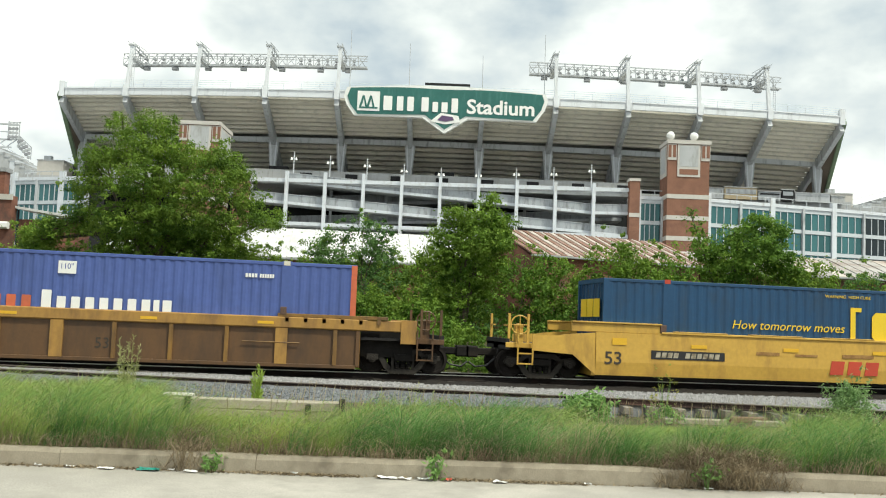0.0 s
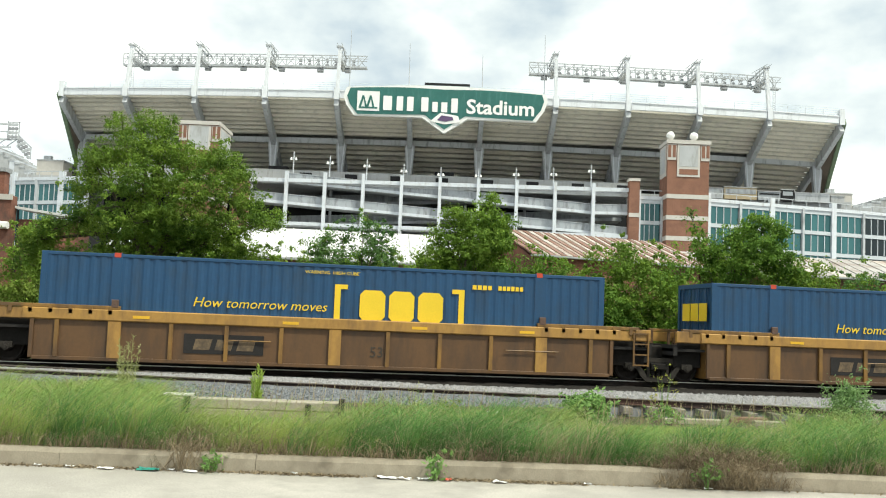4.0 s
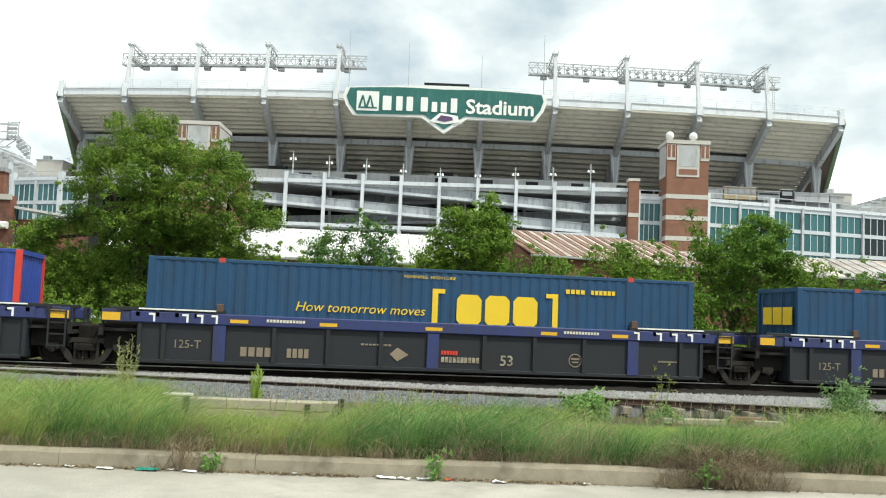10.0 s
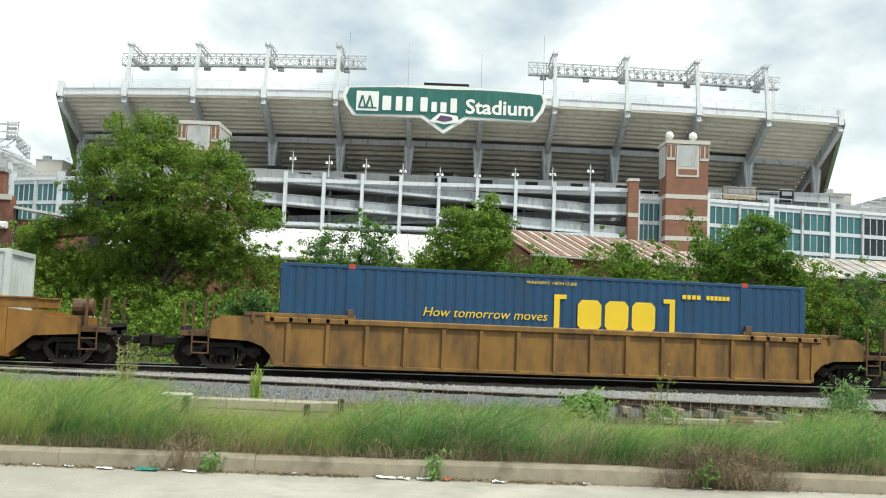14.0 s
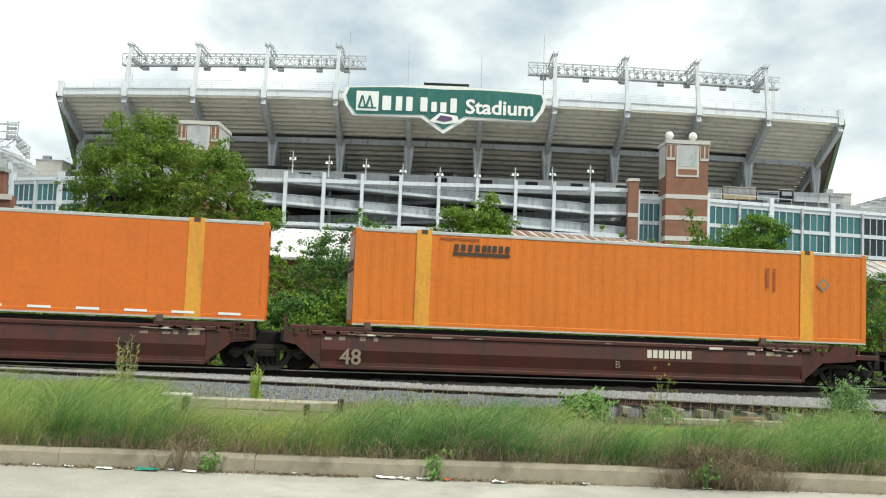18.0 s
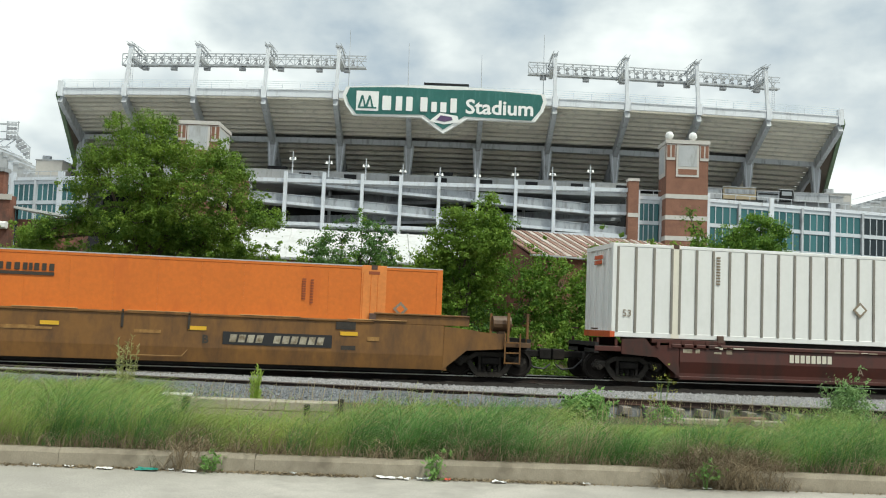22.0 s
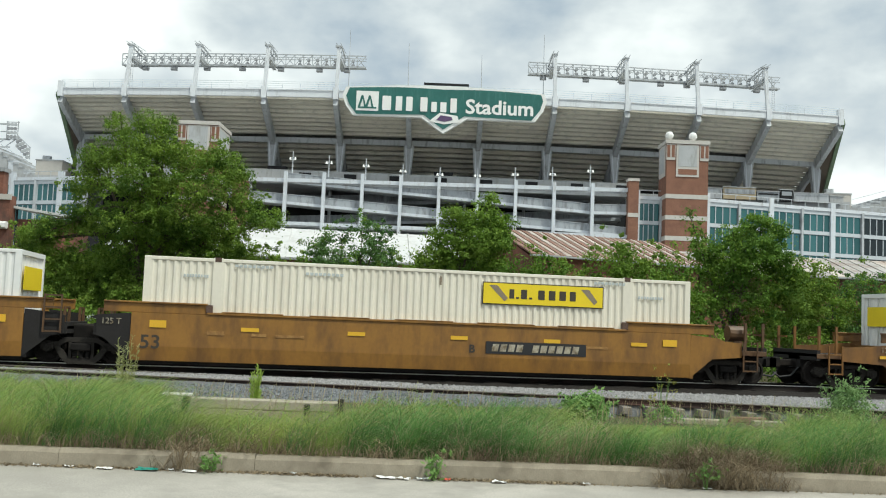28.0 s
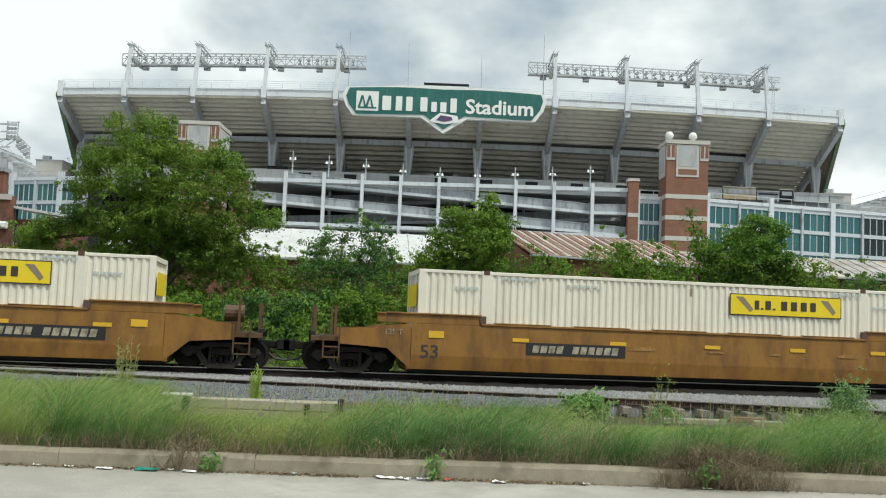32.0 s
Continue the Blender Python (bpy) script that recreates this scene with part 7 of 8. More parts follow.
def build_train():
    ochre = "ochre brown well car with ribbed weathered sides on the rails"
    gold = "golden brown smooth-sided well car with yellow reflectors on the rails"
    dull = "dull brown smooth-sided well car with grey ends on the rails"
    blue = "charcoal well car with dark blue top chord on the rails"
    maroon = "maroon brown low-sided well car with faded stencils on the rails"
    c = build_car("fresh", 7.5, 27.1, True, True, True, "bright yellow smooth-sided well car on the rails", None)
    smooth_marks(c, None, None)
    number_plate(c, -6.47, 0.85, 2.35, 0.26, -1.426)
    bars(c, -0.7, 0.56, 1.75, 0.42, 3, M_REDTXT, -1.43, slant=0.15)
    build_container("navy", 17.41)
    for (a, b, right, fl, fr, kind, cq) in ((-15.88, 3.36, True, False, True, "faded", -6.18), (-35.28, -15.88, False, False, False, "navy", -25.62), (-55.03, -35.28, False, True, False, "navy", -45.22)):
        c = build_car("ribbed", a, b, right, fl, fr, ochre, None)
        markings_ribbed(c, "ribbed", cq)
        build_container(kind, cq)
    c = build_car("smooth", -78.98, -59.15, True, True, True, gold, None)
    smooth_marks(c, -4.9, 1.8)
    build_container("navy", -69.05)
    for (a, b, right, fl, fr, kind, cq) in ((-102.4, -82.9, True, False, True, "navy", -92.57), (-121.8, -102.4, False, False, False, "navy", -112.16), (-141.45, -121.8, False, True, False, "blue", -131.68)):
        c = build_car("blue", a, b, right, fl, fr, blue, None)
        markings_ribbed(c, "blue", cq)
        build_container(kind, cq)
    c = build_car("narrow", -164.79, -145.42, True, True, True, "ochre well car with close-set side ribs and rust stains", None)
    build_container("navy", -155.15)
    c = build_car("smooth", -188.51, -168.94, True, True, True, gold, None)
    smooth_marks(c, -4.9, 1.8)
    scribble(c, 4.75, 0.78, 1.35, 0.42, 13, 3, M_MARK)
    build_container("grey", -178.63)
    for (a, b, right, fl, fr, kind, cq, lt) in ((-210.32, -192.55, True, False, True, "orange_corr", -199.9, "B"), (-228.56, -210.32, False, False, False, "orange", -218.53, "C"), (-246.4, -228.56, False, True, False, "white_rib", -238.95, "A")):
        c = build_car("maroon", a, b, right, fl, fr, maroon, None)
        y = -1.43
        text(c, {"A": 4.75, "B": -6.85, "C": -5.45}[lt], 0.40, "48", 0.62, M_DULLMARK, y, bold=0.01)
        if lt == "C":
            scribble(c, -2.95, 1.0, 1.5, 0.16, 31, 5, M_SPRAY, "faded pink spray-paint scrawl")
            scribble(c, -3.5, 1.12, 1.0, 0.1, 15, 8, M_OLDCREAM, "faded pale spray-paint scrawl")
        text(c, {"A": -1.55, "B": 1.36, "C": -3.75}[lt], 0.55, lt, 0.3, M_DULLMARK, y)
        bars(c, {"A": -3.85, "B": 2.35, "C": -0.6}[lt], 0.88, 1.45, 0.24 if lt != "C" else 0.1, 8, M_MARK, y)
        rng = random.Random(int(-cq))
        for x in (-7.3, -6.9, -6.3, -5.9, 5.6, 6.2, 6.5, 6.9):
            part("stencil_bar", Shape().box(x, x + rng.uniform(0.12, 0.34), y + 0.02, y + 0.05, 0.96 + rng.uniform(0, 0.1), 1.12 + rng.uniform(0, 0.1)), rng.choice([M_OLDCREAM, M_DULLMARK, M_OLDCREAM]), c)
        for k in range(22):
            x = rng.choice([rng.uniform(-7, 7), rng.uniform(5.4, 7.2), rng.uniform(-6.8, -5.2)])
            part("stencil_bar", Shape().box(x, x + rng.uniform(0.1, 0.6), y - 0.03, y - 0.02, 1.2 + rng.uniform(0, 0.06), 1.27), rng.choice([M_DULLMARK, M_MARK, M_DULLMARK]), c)
        build_container(kind, cq, 1.52 if kind != "white_rib" else 1.48, 2.84, **({"name_at": (-5.2, 2.3), "mark_at": (6.6, 1.82), "code_at": (4.68, 1.55)} if lt == "B" else {}))
        # dark block fills the gap below the container in place of its shade
        part("gap_shade_block", Shape().box(-7.2, 7.2, -1.2, 1.2, 1.2, 1.46), M_TRUCK, c, "dark block standing in for shade under the container")
    for (a, b, right, fl, fr, kind, cq, lt, pl, lg) in (
            (-270.03, -250.67, True, False, True, "orange_plain", -260.3, "B", 1.92, None), (-289.45, -270.03, False, False, False, "orange_plain", -279.8, None, None, -1.28),
            (-309.43, -289.45, False, True, False, "white", -299.3, "A", -4.8, None)):
        c = build_car("dull", a, b, right, fl, fr, dull, None)
        smooth_marks(c, pl, lg, lt, 1.35 if lt == "B" else -1.2, "125 T")
        build_container(kind, cq, **({"name_at": (-4.49, 2.34), "mark_at": (6.86, 1.69), "code_at": (4.0, 1.75)} if lt == "B" else {"mark_at": (0.3, 1.5), "code_at": (0.65, 1.6)}))
    for (a, b, right, fl, fr, kind, cq, lt, pl, lg) in (
            (-332.5, -313.41, True, False, True, "cream", -322.83, "B", 1.85, None), (-351.87, -332.5, False, False, False, "white_corr", -342.25, "C", None, -1.38),
            (-371.73, -351.87, False, True, False, "cream", -361.75, "A", -4.77, None)):
        c = build_car("smooth", a, b, right, fl, fr, gold, None)
        smooth_marks(c, pl, lg, lt, 1.35 if lt == "B" else -2.0, "125 T")
        build_container(kind, cq)
    c = build_car("smooth", -394.9, -375.39, True, True, True, gold, None)
    smooth_marks(c, 3.6, None)
    build_container("cream", -385.36)


build_train()
# ---- grass verge, weeds, litter ----
M_GRASS = leafy("verge_grass", (0.135, 0.245, 0.05), (0.40, 0.47, 0.14), 0.4, 1.1, 0.25)
M_DEEPGRASS = leafy("deep_green_grass", (0.04, 0.12, 0.03), (0.19, 0.35, 0.10), 0.35, 1.6, 0.4)
M_DRYGRASS = leafy("dry_grass", (0.18, 0.135, 0.075), (0.47, 0.40, 0.25), 0.25, 2.0, 0.6)
M_THATCH = leafy("dead_thatch", (0.11, 0.083, 0.055), (0.42, 0.34, 0.225), 0.2, 2.5, 0.6)
M_WEED = leafy("weed_leaves", (0.10, 0.22, 0.055), (0.32, 0.48, 0.16), 0.35, 4.0, 0.5)
M_BUSHLEAF = leafy("bush_leaves", (0.11, 0.22, 0.075), (0.34, 0.48, 0.20), 0.35, 2.5, 0.5)
M_PALEWOOD = surf("pale_weathered_timber", (0.38, 0.345, 0.27), 0.9, var=0.2, scale=3, fine=25, bump=0.4, dirt=(0.26, 0.23, 0.17), amount=0.35, spread=0.12)
M_PALEBOARD = surf("pale_painted_board", (0.60, 0.59, 0.55), 0.8, var=0.15, scale=4, dirt=(0.40, 0.37, 0.30), amount=0.4, dirt_scale=4)
M_PAPER = surf("white_paper", (0.80, 0.80, 0.79), 0.8, var=0.06)
M_GREENPLASTIC = surf("teal_plastic", (0.03, 0.30, 0.24), 0.4)
M_REDPLASTIC = surf("red_plastic", (0.55, 0.08, 0.04), 0.4)
M_PALEWEED = leafy("pale_weed_leaves", (0.28, 0.40, 0.07), (0.46, 0.58, 0.14), 0.4, 4.0, 0.5)
M_PALESTALK = leafy("pale_stalks", (0.26, 0.30, 0.11), (0.46, 0.46, 0.22), 0.3, 4.0, 0.5)
M_FLOWER = leafy("yellow_flower_heads", (0.16, 0.24, 0.05), (0.50, 0.46, 0.10), 0.3, 5.0, 0.6)


def kerb_line(x):
    return 10.58 + x * np.tan(KERB_TURN)


def ground_np(x, y):
    k = y - kerb_line(x)
    return 0.17 - 0.52 * np.clip((k - 0.2) / 9.0, 0, 1) ** 1.3


def blades(px, py, pz, h, lean, width, seed, wild=False):
    """Curved three-piece blades of grass."""
    r = np.random.RandomState(seed)
    n = len(px)
    a = r.uniform(0, 2 * np.pi, n) if wild else r.normal(0.2, 1.15, n)      # most lean with the wind, along the railway
    dx, dy = np.cos(a), np.sin(a)
    turn = r.uniform(0, 2 * np.pi, n)
    wx, wy = np.cos(turn), np.sin(turn) * 0.5
    rows = []
    for f, wf, lf in ((0, 1.0, 0.0), (0.66, 0.85, 0.22), (0.98, 0.5, 0.72)):
        cx, cy, cz = px + dx * lean * lf, py + dy * lean * lf, pz + h * f * (1 - 0.06 * f)
        w = width * wf * 0.5
        rows.append(np.stack([cx - wx * w, cy - wy * w, cz], -1))
        rows.append(np.stack([cx + wx * w, cy + wy * w, cz], -1))
    rows.append(np.stack([px + dx * lean * 1.15, py + dy * lean * 1.1, pz + h * 0.78], -1))
    V = np.stack(rows, 1).reshape(-1, 3)
    o = (np.arange(n) * 7)[:, None]
    Q = np.concatenate([o + np.array([0, 1, 3, 2]), o + np.array([2, 3, 5, 4])], 0)
    T = o + np.array([4, 5, 6])
    me = bpy.data.meshes.new("blades")
    me.from_pydata(V.tolist(), [], Q.tolist() + T.tolist())
    return me


def patch(x, y, s, o):
    return 0.5 + 0.5 * np.sin(x * s + o) * np.cos(y * s * 1.3 + o * 2) * np.cos((x + y) * s * 0.6 + o)


def build_grass():
    r = np.random.RandomState(8)
    tufts = 11500
    x = r.uniform(-11, 17, tufts)
    k = 0.24 + 11.0 * r.rand(tufts) ** 1.35
    y = kerb_line(x) + k
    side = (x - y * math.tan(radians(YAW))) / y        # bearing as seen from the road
    left = side < -0.285
    back = np.where(left, 11.0, np.where(side < -0.10, 6.2, 6.9 + 0.6 * np.sin(x * 1.3)))
    keep = (k < back) & (np.abs(side) < 0.53)
    x, y, k, left, side = x[keep], y[keep], k[keep], left[keep], side[keep]
    n = len(x)
    pt = patch(x, y, 0.9, 1.0) * 0.5 + patch(x, y, 2.3, 4.0) * 0.5
    th = (0.13 + 0.42 * r.rand(n) ** 1.6) * (0.40 + 1.25 * pt) + np.where(left, 0.12, 0.0) * np.clip(k / 6, 0, 1)
    th += 0.13 * np.clip(1.3 - k, 0, 1) * (0.4 + patch(x, y, 2.9, 2.0))
    th *= np.where(k > 5.5, np.where(left, 0.95, 0.6), 1.0)
    # grass is capped under the camera's sight line here, so timbers and ties show
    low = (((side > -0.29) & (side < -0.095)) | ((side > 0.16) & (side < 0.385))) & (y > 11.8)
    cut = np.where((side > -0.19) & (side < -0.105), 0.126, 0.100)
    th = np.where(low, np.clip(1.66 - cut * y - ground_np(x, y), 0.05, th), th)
    browns = 0.04 + 0.35 * (patch(x, y, 1.6, 9.0) > 0.66) * (r.rand(n) < 0.6) + 0.10 * np.clip(1.1 - k / 0.8, 0, 1)
    # extra deep green near the kerb stands for shade on the front slope
    deeps = np.clip(0.12 + 2.2 * (patch(x, y, 0.95, 5.5) - 0.42) + 0.35 * np.clip(1.8 - k, 0, 1), 0.02, 0.95) * np.where(k > 4.5, 0.35, 1.0)
    per = 46
    X, Y, K, TH = (np.repeat(a, per) for a in (x, y, k, th))
    n = len(X)
    OX, OY = r.normal(size=n) * (0.04 + 0.02 * K / 5), r.normal(size=n) * (0.04 + 0.02 * K / 5)
    X, Y = X + OX, Y + OY
    Y = np.maximum(Y, kerb_line(X) + 0.15)
    H = TH * r.uniform(0.45, 1.15, n)
    u = r.rand(n)
    dry = u < np.repeat(browns, per)
    deep = ~dry & np.repeat(r.rand(len(x)) < deeps, per)
    for nm, s, m, lab, sd in (("grass", ~dry & ~deep, M_GRASS, "long yellow-green grass on the verge between kerb and railway", 21),
                              ("deep_grass", deep, M_DEEPGRASS, "deep green grass tufts on the verge between kerb and railway", 25),
                              ("dry_grass", dry, M_DRYGRASS, "dry straw-coloured grass mixed into the verge", 22)):
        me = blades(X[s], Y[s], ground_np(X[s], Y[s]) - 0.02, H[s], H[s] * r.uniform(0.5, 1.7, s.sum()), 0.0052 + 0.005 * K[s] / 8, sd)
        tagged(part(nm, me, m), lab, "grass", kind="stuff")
    # dead thatch along the kerb, sagging over its edge
    n = 9000
    u = r.uniform(-6.5, 9.5, n)
    v = kerb_line(u) + 0.12 + 0.75 * r.rand(n) ** 1.5
    hh = r.uniform(0.05, 0.22, n) * (0.5 + patch(u, v, 2.2, 3.0))
    me = blades(u, v, np.full(n, 0.165), hh * 0.8, r.uniform(0.12, 0.40, n), 0.007, 26, True)
    tagged(part("thatch", me, M_THATCH), "dead brown thatch sagging over the kerb", "grass", kind="stuff")
    # brown brush that hangs over the kerb
    for c, wd, n, sd in ((4.8, 0.40, 5200, 23), (-1.05, 0.16, 700, 27), (-0.2, 0.9, 900, 28), (2.2, 0.25, 500, 29)):
        u = r.normal(c, wd, n)
        keep = np.abs(u - c) < 2.1 * wd
        u = u[keep]
        v = kerb_line(u) + r.uniform(-0.10 if sd in (23, 27) else 0.1, 0.85, len(u))
        over = v < kerb_line(u) + 0.05
        base = np.where(over, 0.03, 0.15)
        hh = r.uniform(0.08, 0.36, len(u)) * (1 - 0.5 * ((u - c) / (2.1 * wd)) ** 2)
        me = blades(u, v, base, hh, r.uniform(0.2, 0.55, len(u)), 0.008, sd, True)
        tagged(part("brush", me, M_THATCH if sd != 28 else M_DRYGRASS), "tangle of dry brown brush hanging over the kerb", "brush", kind="stuff")
    # dirt and dead leaves washed along the gutter
    n = 5200
    u = r.uniform(-6.5, 9.5, n)
    u = u[r.rand(n) < 0.10 + 0.9 * (patch(u, u * 0, 1.7, 0.6) > 0.52) + 0.35 * (u < 0.3)]
    v = kerb_line(u) - 0.02 - 0.10 * r.rand(len(u)) ** 1.6
    me = blades(u, v, np.full(len(u), 0.004), r.uniform(0.008, 0.03, len(u)), r.uniform(0.02, 0.07, len(u)), 0.022, 31, True)
    tagged(part("gutter_dirt", me, M_THATCH), "brown dirt and dead leaves washed along the gutter", "dirt", kind="stuff")
    # drooping seed heads over the verge
    n = 2600
    x = r.uniform(-6, 11, n)
    k = 0.5 + 4.5 * r.rand(n)
    y = kerb_line(x) + k
    ok = patch(x, y, 1.3, 7.0) > 0.42
    x, y = x[ok], y[ok]
    h = r.uniform(0.30, 0.52, len(x)) * (0.7 + 0.5 * patch(x, y, 0.9, 1.0))
    me = blades(x, y, ground_np(x, y), h, r.uniform(0.25, 0.55, len(x)), 0.0055, 33)
    tagged(part("seed_heads", me, M_DRYGRASS), "pale drooping seed heads over the verge grass", "grass", kind="stuff")
    # seed stalks
    n = 700
    x = r.uniform(-8, 14, n)
    y = kerb_line(x) + r.uniform(5, 12.5, n)
    me = blades(x, y, np.maximum(ground_np(x, y), -0.4), r.uniform(0.4, 0.75, n), r.uniform(0.05, 0.25, n), 0.012, 24)
    tagged(part("seed_stalks", me, M_DRYGRASS), "thin dry seed stalks along the railway", "grass", kind="stuff")


def build_weed(name, x, y, h, r, count, size, material, label, seed, z=None, category="weed", thin=0.3, flat=0.2):
    w = thing(name, pose(x, y, z if z is not None else float(ground_np(np.array(x), np.array(y)))), label, category)
    blobs = [(0, 0, h * 0.55, r, r, h * 0.45, 1), (0.2 * r, 0, h * 0.85, r * thin, r * thin, h * 0.2, 0.6)]
    me, _ = leaf_mesh(blobs, count, size, seed, clump=r * 0.5, per=10, flat=flat)
    part("leaves", me, material, w)
    rng = random.Random(seed)
    for k in range(6):
        a = rng.uniform(0, 6.28)
        part("stem", Shape().tube((0, 0, -0.05), (r * 0.6 * math.cos(a), r * 0.6 * math.sin(a), h * rng.uniform(0.6, 0.95)), 0.008, 0.003, 5), M_WEED, w)
    return w


def build_stalks(x, y, z, h, spread, n, leaf, material, label, seed, droop=0.0):
    """Upright weed: leaning stems set with narrow leaves that point up, or drooping heads of seed."""
    w = thing("weed", pose(x, y, z), label, "weed")
    rng = random.Random(seed)
    for k in range(n):
        a, tall = rng.uniform(0, 6.28), h * (1.0 if k == 0 else rng.uniform(0.55, 0.95))
        base = Vector((rng.uniform(-0.3, 0.3) * spread, rng.uniform(-0.3, 0.3) * spread, -0.03))
        tip = Vector((spread * 0.8 * math.cos(a), spread * 0.8 * math.sin(a), tall)) if k else Vector((0.3 * spread, 0, tall))
        stem = part("stem", Shape().tube(base, tip, 0.008, 0.003, 5), material, w)
        sh = Shape()
        count = int(tall * (46 if leaf > 0.1 else 34))
        for i in range(count):
            f = 0.25 + 0.75 * i / count
            p = base.lerp(tip, f)
            b = rng.uniform(0, 6.28)
            out = Vector((math.cos(b), math.sin(b), rng.uniform(0.9, 2.0) - 3.0 * droop * f)).normalized()
            side = out.cross(Vector((rng.uniform(-1, 1), rng.uniform(-1, 1), 0.3))).normalized()
            ln = leaf * (1.15 - 0.6 * f) * rng.uniform(0.6, 1.2)
            q = p + out * ln * 0.45
            sh.add([p, q + side * ln * 0.11, p + out * ln, q - side * ln * 0.11], [(0, 1, 2, 3)])
        part("leaves", sh, material, stem)
    return w


def build_verge():
    build_grass()
    # leafy bushes at the ballast edge
    build_weed("bush", 5.65, 17.8, 0.66, 0.40, 2400, 0.10, M_WEED, "leafy green weed bush in the grass before the ballast", 1, None, "bush")
    build_weed("bush", 9.98, 16.0, 1.28, 0.36, 5200, 0.062, M_BUSHLEAF, "feathery green bush in the grass before the ballast", 2, -0.42, "bush")
    build_weed("weed", 8.45, 20.8, 1.30, 0.26, 240, 0.055, M_FLOWER, "tall weed with pale yellow flower heads", 3, -0.42)
    build_weed("weed", 8.3, 20.4, 0.45, 0.4, 320, 0.10, M_WEED, "leafy green weed beside the rails", 4, -0.42)
    build_stalks(-0.55, 19.4, -0.42, 1.12, 0.13, 9, 0.19, M_PALEWEED, "upright feathery yellow-green weed by the timbers", 5)
    build_stalks(-3.25, 20.8, -0.42, 1.6, 0.30, 9, 0.14, M_PALESTALK, "tall thin pale weed with drooping seed heads", 6, 0.25)
    for k, (x, y, h) in enumerate(((1.95, 20.4, 0.72), (2.25, 20.6, 0.6), (2.75, 20.5, 0.85), (3.05, 20.3, 0.7), (5.9, 20.6, 0.6), (-1.9, 20.9, 0.55))):
        build_stalks(x, y, -0.42, h, 0.22, 4, 0.085, M_PALESTALK, "thin pale grass stalks with seed heads on the ballast", 40 + k, 0.4)
    build_weed("weed", 3.45, 20.5, 0.55, 0.25, 200, 0.09, M_LEAF_D, "small yellow-green weed on the ballast", 7, -0.42)
    for x, dy, h, r, s in ((-0.72, -0.06, 0.20, 0.13, 11), (1.63, -0.10, 0.30, 0.13, 12), (4.55, -0.10, 0.30, 0.12, 13), (0.55, 0.9, 0.3, 0.2, 15), (0.0, 1.8, 0.35, 0.25, 16)):
        build_weed("weed", x, 10.58 + x * math.tan(KERB_TURN) + dy, h, r, 160, 0.065, M_WEED if s != 14 else M_DRYGRASS, "broad-leaved green weed growing at the kerb", s, 0.0 if dy < 0 else None)
    # old timbers lying by the track
    st = thing("timber_stack", pose(-0.42, 17.75, -0.36, 0, 0, -6), "stack of pale weathered timbers half sunk in grass", "timber stack")
    rng = random.Random(6)
    for k in range(3):
        a = -1.62
        while a < 1.35:
            w = rng.uniform(0.75, 1.15)
            b = min(a + w, 1.42)
            part("timber", Shape().bev(a + 0.006, b - 0.006, 0.0, 0.24, k * 0.175, k * 0.175 + 0.166 + rng.uniform(-0.006, 0.004), 0.012), M_PALEWOOD, st, at=pose(0, rng.uniform(-0.015, 0.015), 0))
            a = b
        part("timber", Shape().bev(-1.6, 1.4, 0.27, 0.50, k * 0.175, k * 0.175 + 0.16, 0.015), M_PALEWOOD, st)
    for x, z in ((-1.30, 0.56), (0.86, 0.48), (1.46, 0.60)):
        part("post", Shape().bev(x - 0.05, x + 0.05, -0.10, -0.012, -0.1, z, 0.015), M_TIE, st, "dark upright post")
    part("timber", Shape().bev(-1.75, -1.25, 0.06, 0.4, 0.53, 0.58, 0.02), M_PALEBOARD, st, "pale painted board on top")
    for x, y, ln, m, label in ((9.55, 21.6, 0.75, M_PALEWOOD, "old grey timber lying beside the disused track"), (11.35, 21.5, 0.36, M_PALEWOOD, "short grey timber lying beside the disused track"),
                               (11.3, 22.4, 0.45, M_RUST, "rusty brown bar lying beside the disused track")):
        ot = thing("old_timber", pose(x, y, -0.47, 0, 0, -2), label, "timber")
        part("timber", Shape().bev(-ln, ln, -0.1, 0.1, 0.0, 0.14, 0.02), m, ot)
    # litter in the gutter
    rng = random.Random(9)
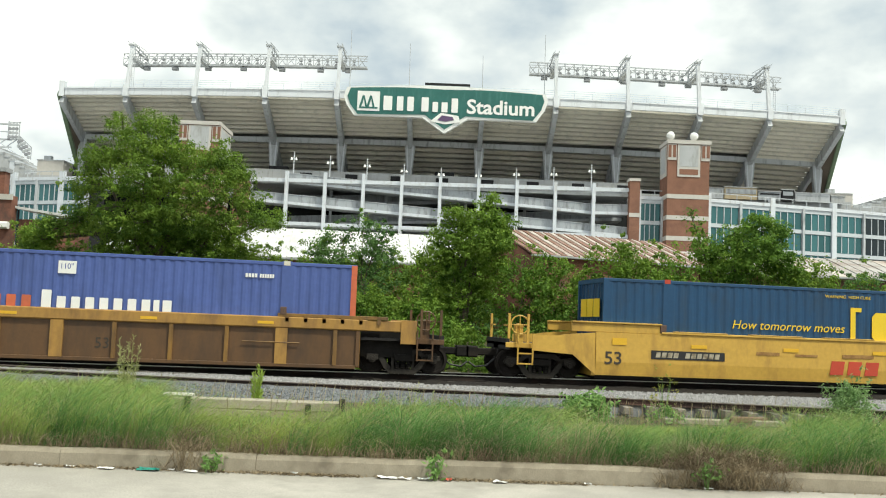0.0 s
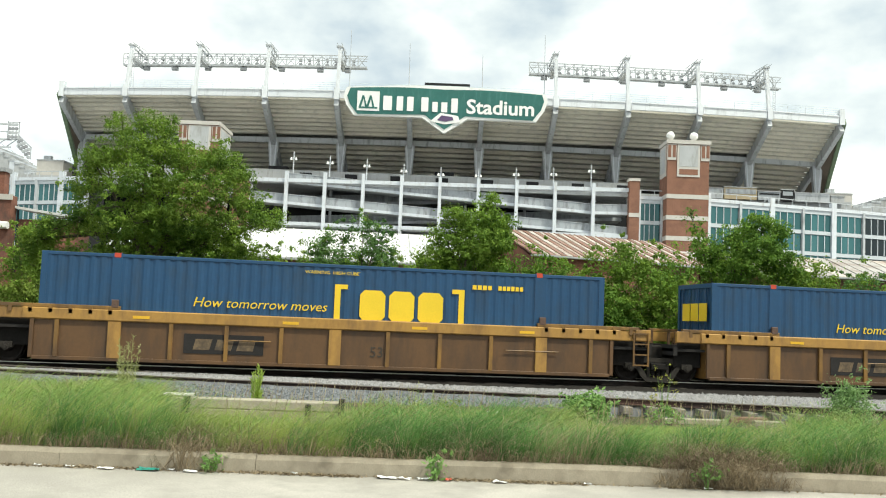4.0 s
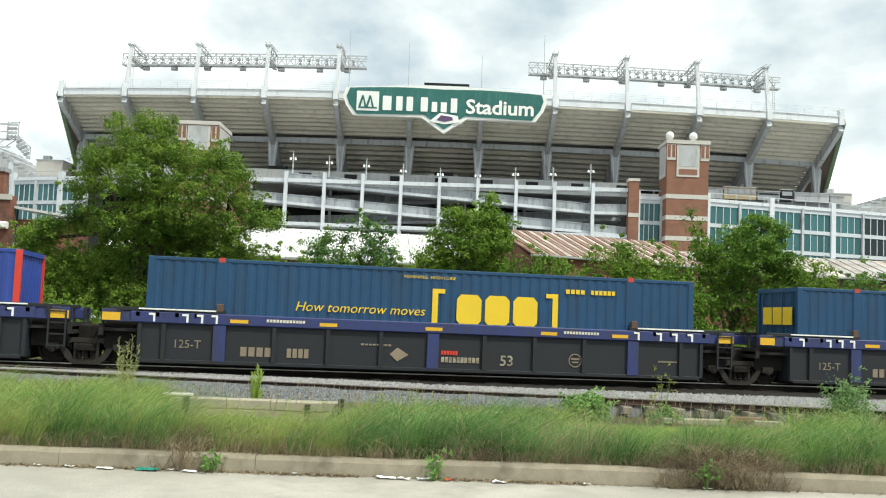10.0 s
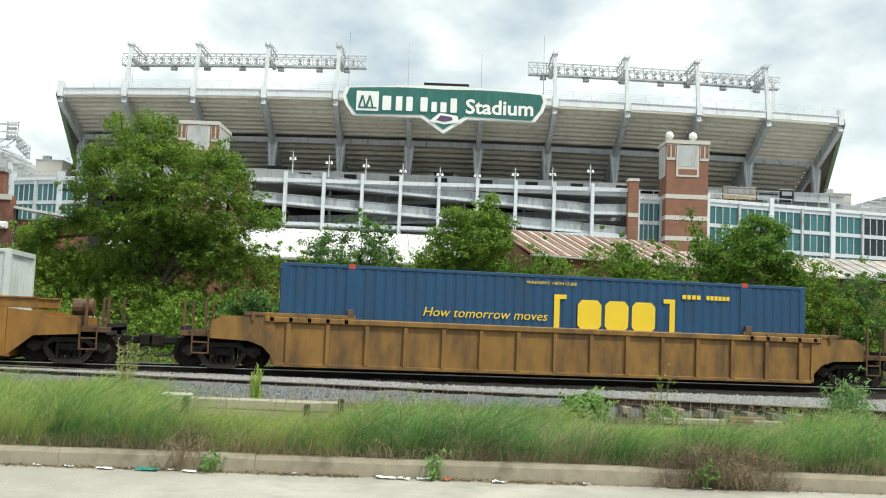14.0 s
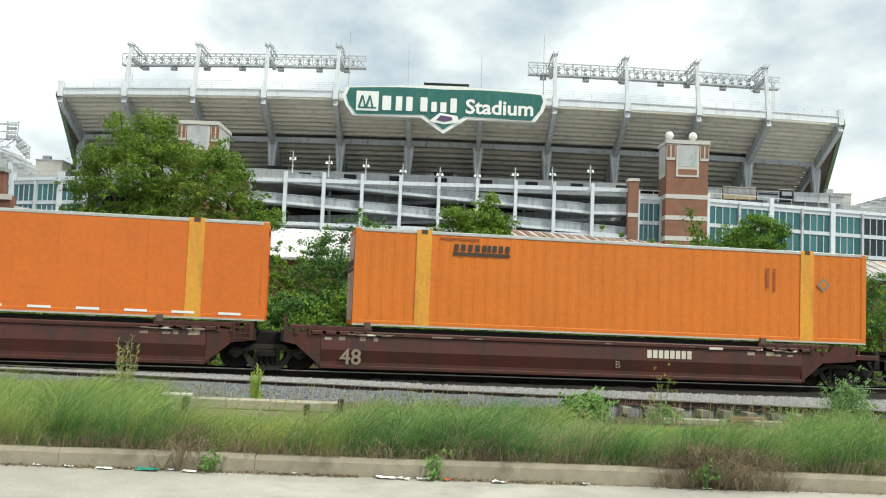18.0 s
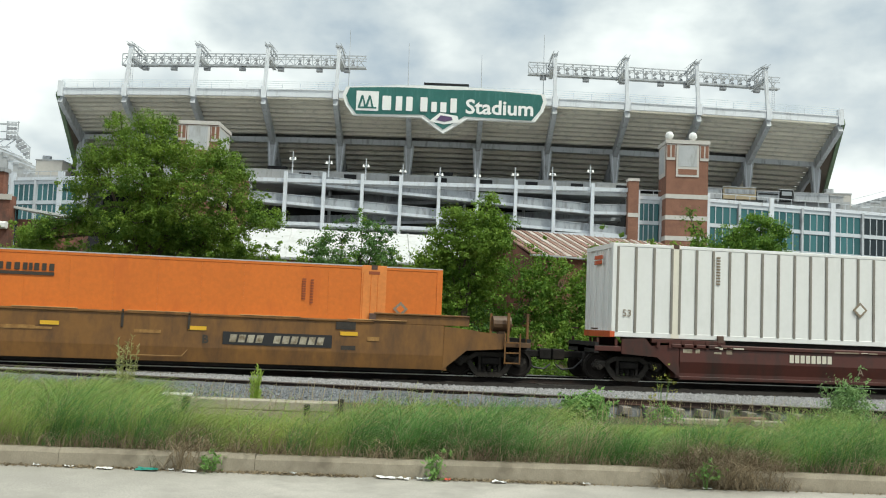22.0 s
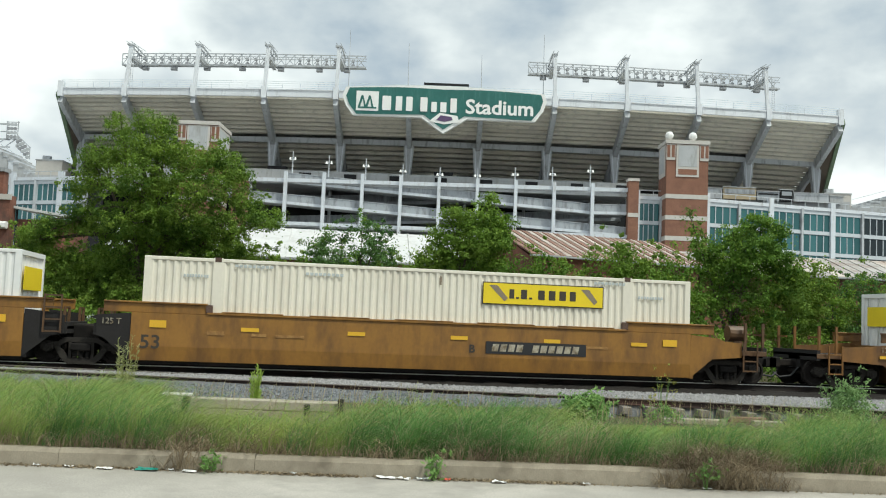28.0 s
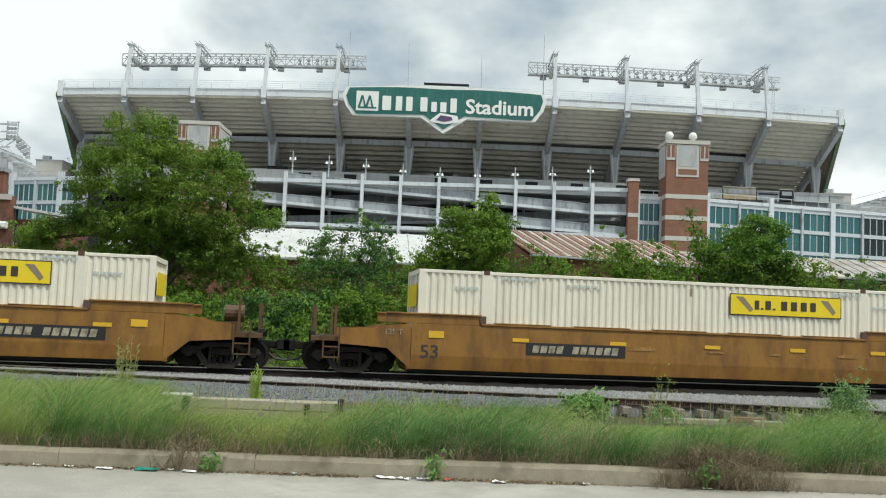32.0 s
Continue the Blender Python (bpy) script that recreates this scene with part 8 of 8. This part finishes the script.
    spots = [(-1.82, -0.10, 0.16, M_PAPER), (-1.38, -0.10, 0.22, M_GREENPLASTIC), (-0.93, -0.12, 0.15, M_PAPER), (-2.20, -0.06, 0.10, M_PAPER), (-2.55, -0.05, 0.08, M_PAPER), (1.14, -0.09, 0.20, M_PAPER),
             (1.55, -0.09, 0.16, M_PAPER), (1.33, -0.12, 0.14, M_PAPER), (2.35, -0.13, 0.15, M_PAPER), (1.78, -0.12, 0.10, M_REDPLASTIC), (3.3, -0.08, 0.08, M_PAPER), (-1.15, -0.06, 0.08, M_PAPER), (4.6, -0.1, 0.10, M_PAPER), (0.15, -0.05, 0.07, M_PAPER)]
    for i, (x, dy, s, m) in enumerate(spots):
        s *= 0.8
        v, f = [], []
        k = 4
        for a in range(k + 1):
            for b in range(k + 1):
                u, w = a / k - 0.5, b / k - 0.5
                v.append((u * s * 1.3, w * s * 0.6, 0.012 + 0.035 * abs(noise.noise(Vector((u * 5 + i, w * 5, i))))))
        f = [(a * (k + 1) + b, (a + 1) * (k + 1) + b, (a + 1) * (k + 1) + b + 1, a * (k + 1) + b + 1) for a in range(k) for b in range(k)]
        lab = {"white_paper": "crumpled white paper scrap lying in the gutter", "teal_plastic": "crushed teal plastic wrapper lying in the gutter", "red_plastic": "small red plastic scrap lying in the gutter"}[m.name]
        ob = part("litter", Shape().add(v, f), m, at=KERB @ pose(x, dy, 0.0, 0, 0, rng.uniform(-25, 25)))
        tagged(ob, lab, "litter", group="litter in the gutter")
    v = [(u * 0.35, w * 0.15, 0.03 * abs(math.sin(u * 9 + w * 5))) for u in (-0.5, -0.2, 0.2, 0.5) for w in (-0.5, 0, 0.5)]
    f = [(a * 3 + b, (a + 1) * 3 + b, (a + 1) * 3 + b + 1, a * 3 + b + 1) for a in range(3) for b in range(2)]
    tagged(part("litter", Shape().add(v, f), M_PAPER, at=pose(3.6, 16.4, 0.16)), "white paper scrap caught in the grass", "litter", group="litter in the gutter")


build_verge()


# ---- what moves ----
def motions():
    for ob, q, y, z in MOVERS:
        walk(ob, [(t, pose(q + s, y, z)) for t, s in GONE])
    r = 0.46
    for ob, dx, q in WHEELSETS:
        # the wheels turn while their truck is in sight
        ts = [k / FPS for k in range(0, 32 * FPS + 1) if -11 < q + gone(k / FPS) < 25]
        if not ts:
            ts = [0.0]
        rows = [(t, pose(dx, 0, r) @ Matrix.Rotation(gone(t) / r, 4, "Y")) for t in ts]
        if ts[0] > 0:
            rows.insert(0, (0.0, rows[0][1]))
        if ts[-1] < 32.0:
            rows.append((32.0, rows[-1][1]))
        walk(ob, rows)


motions()
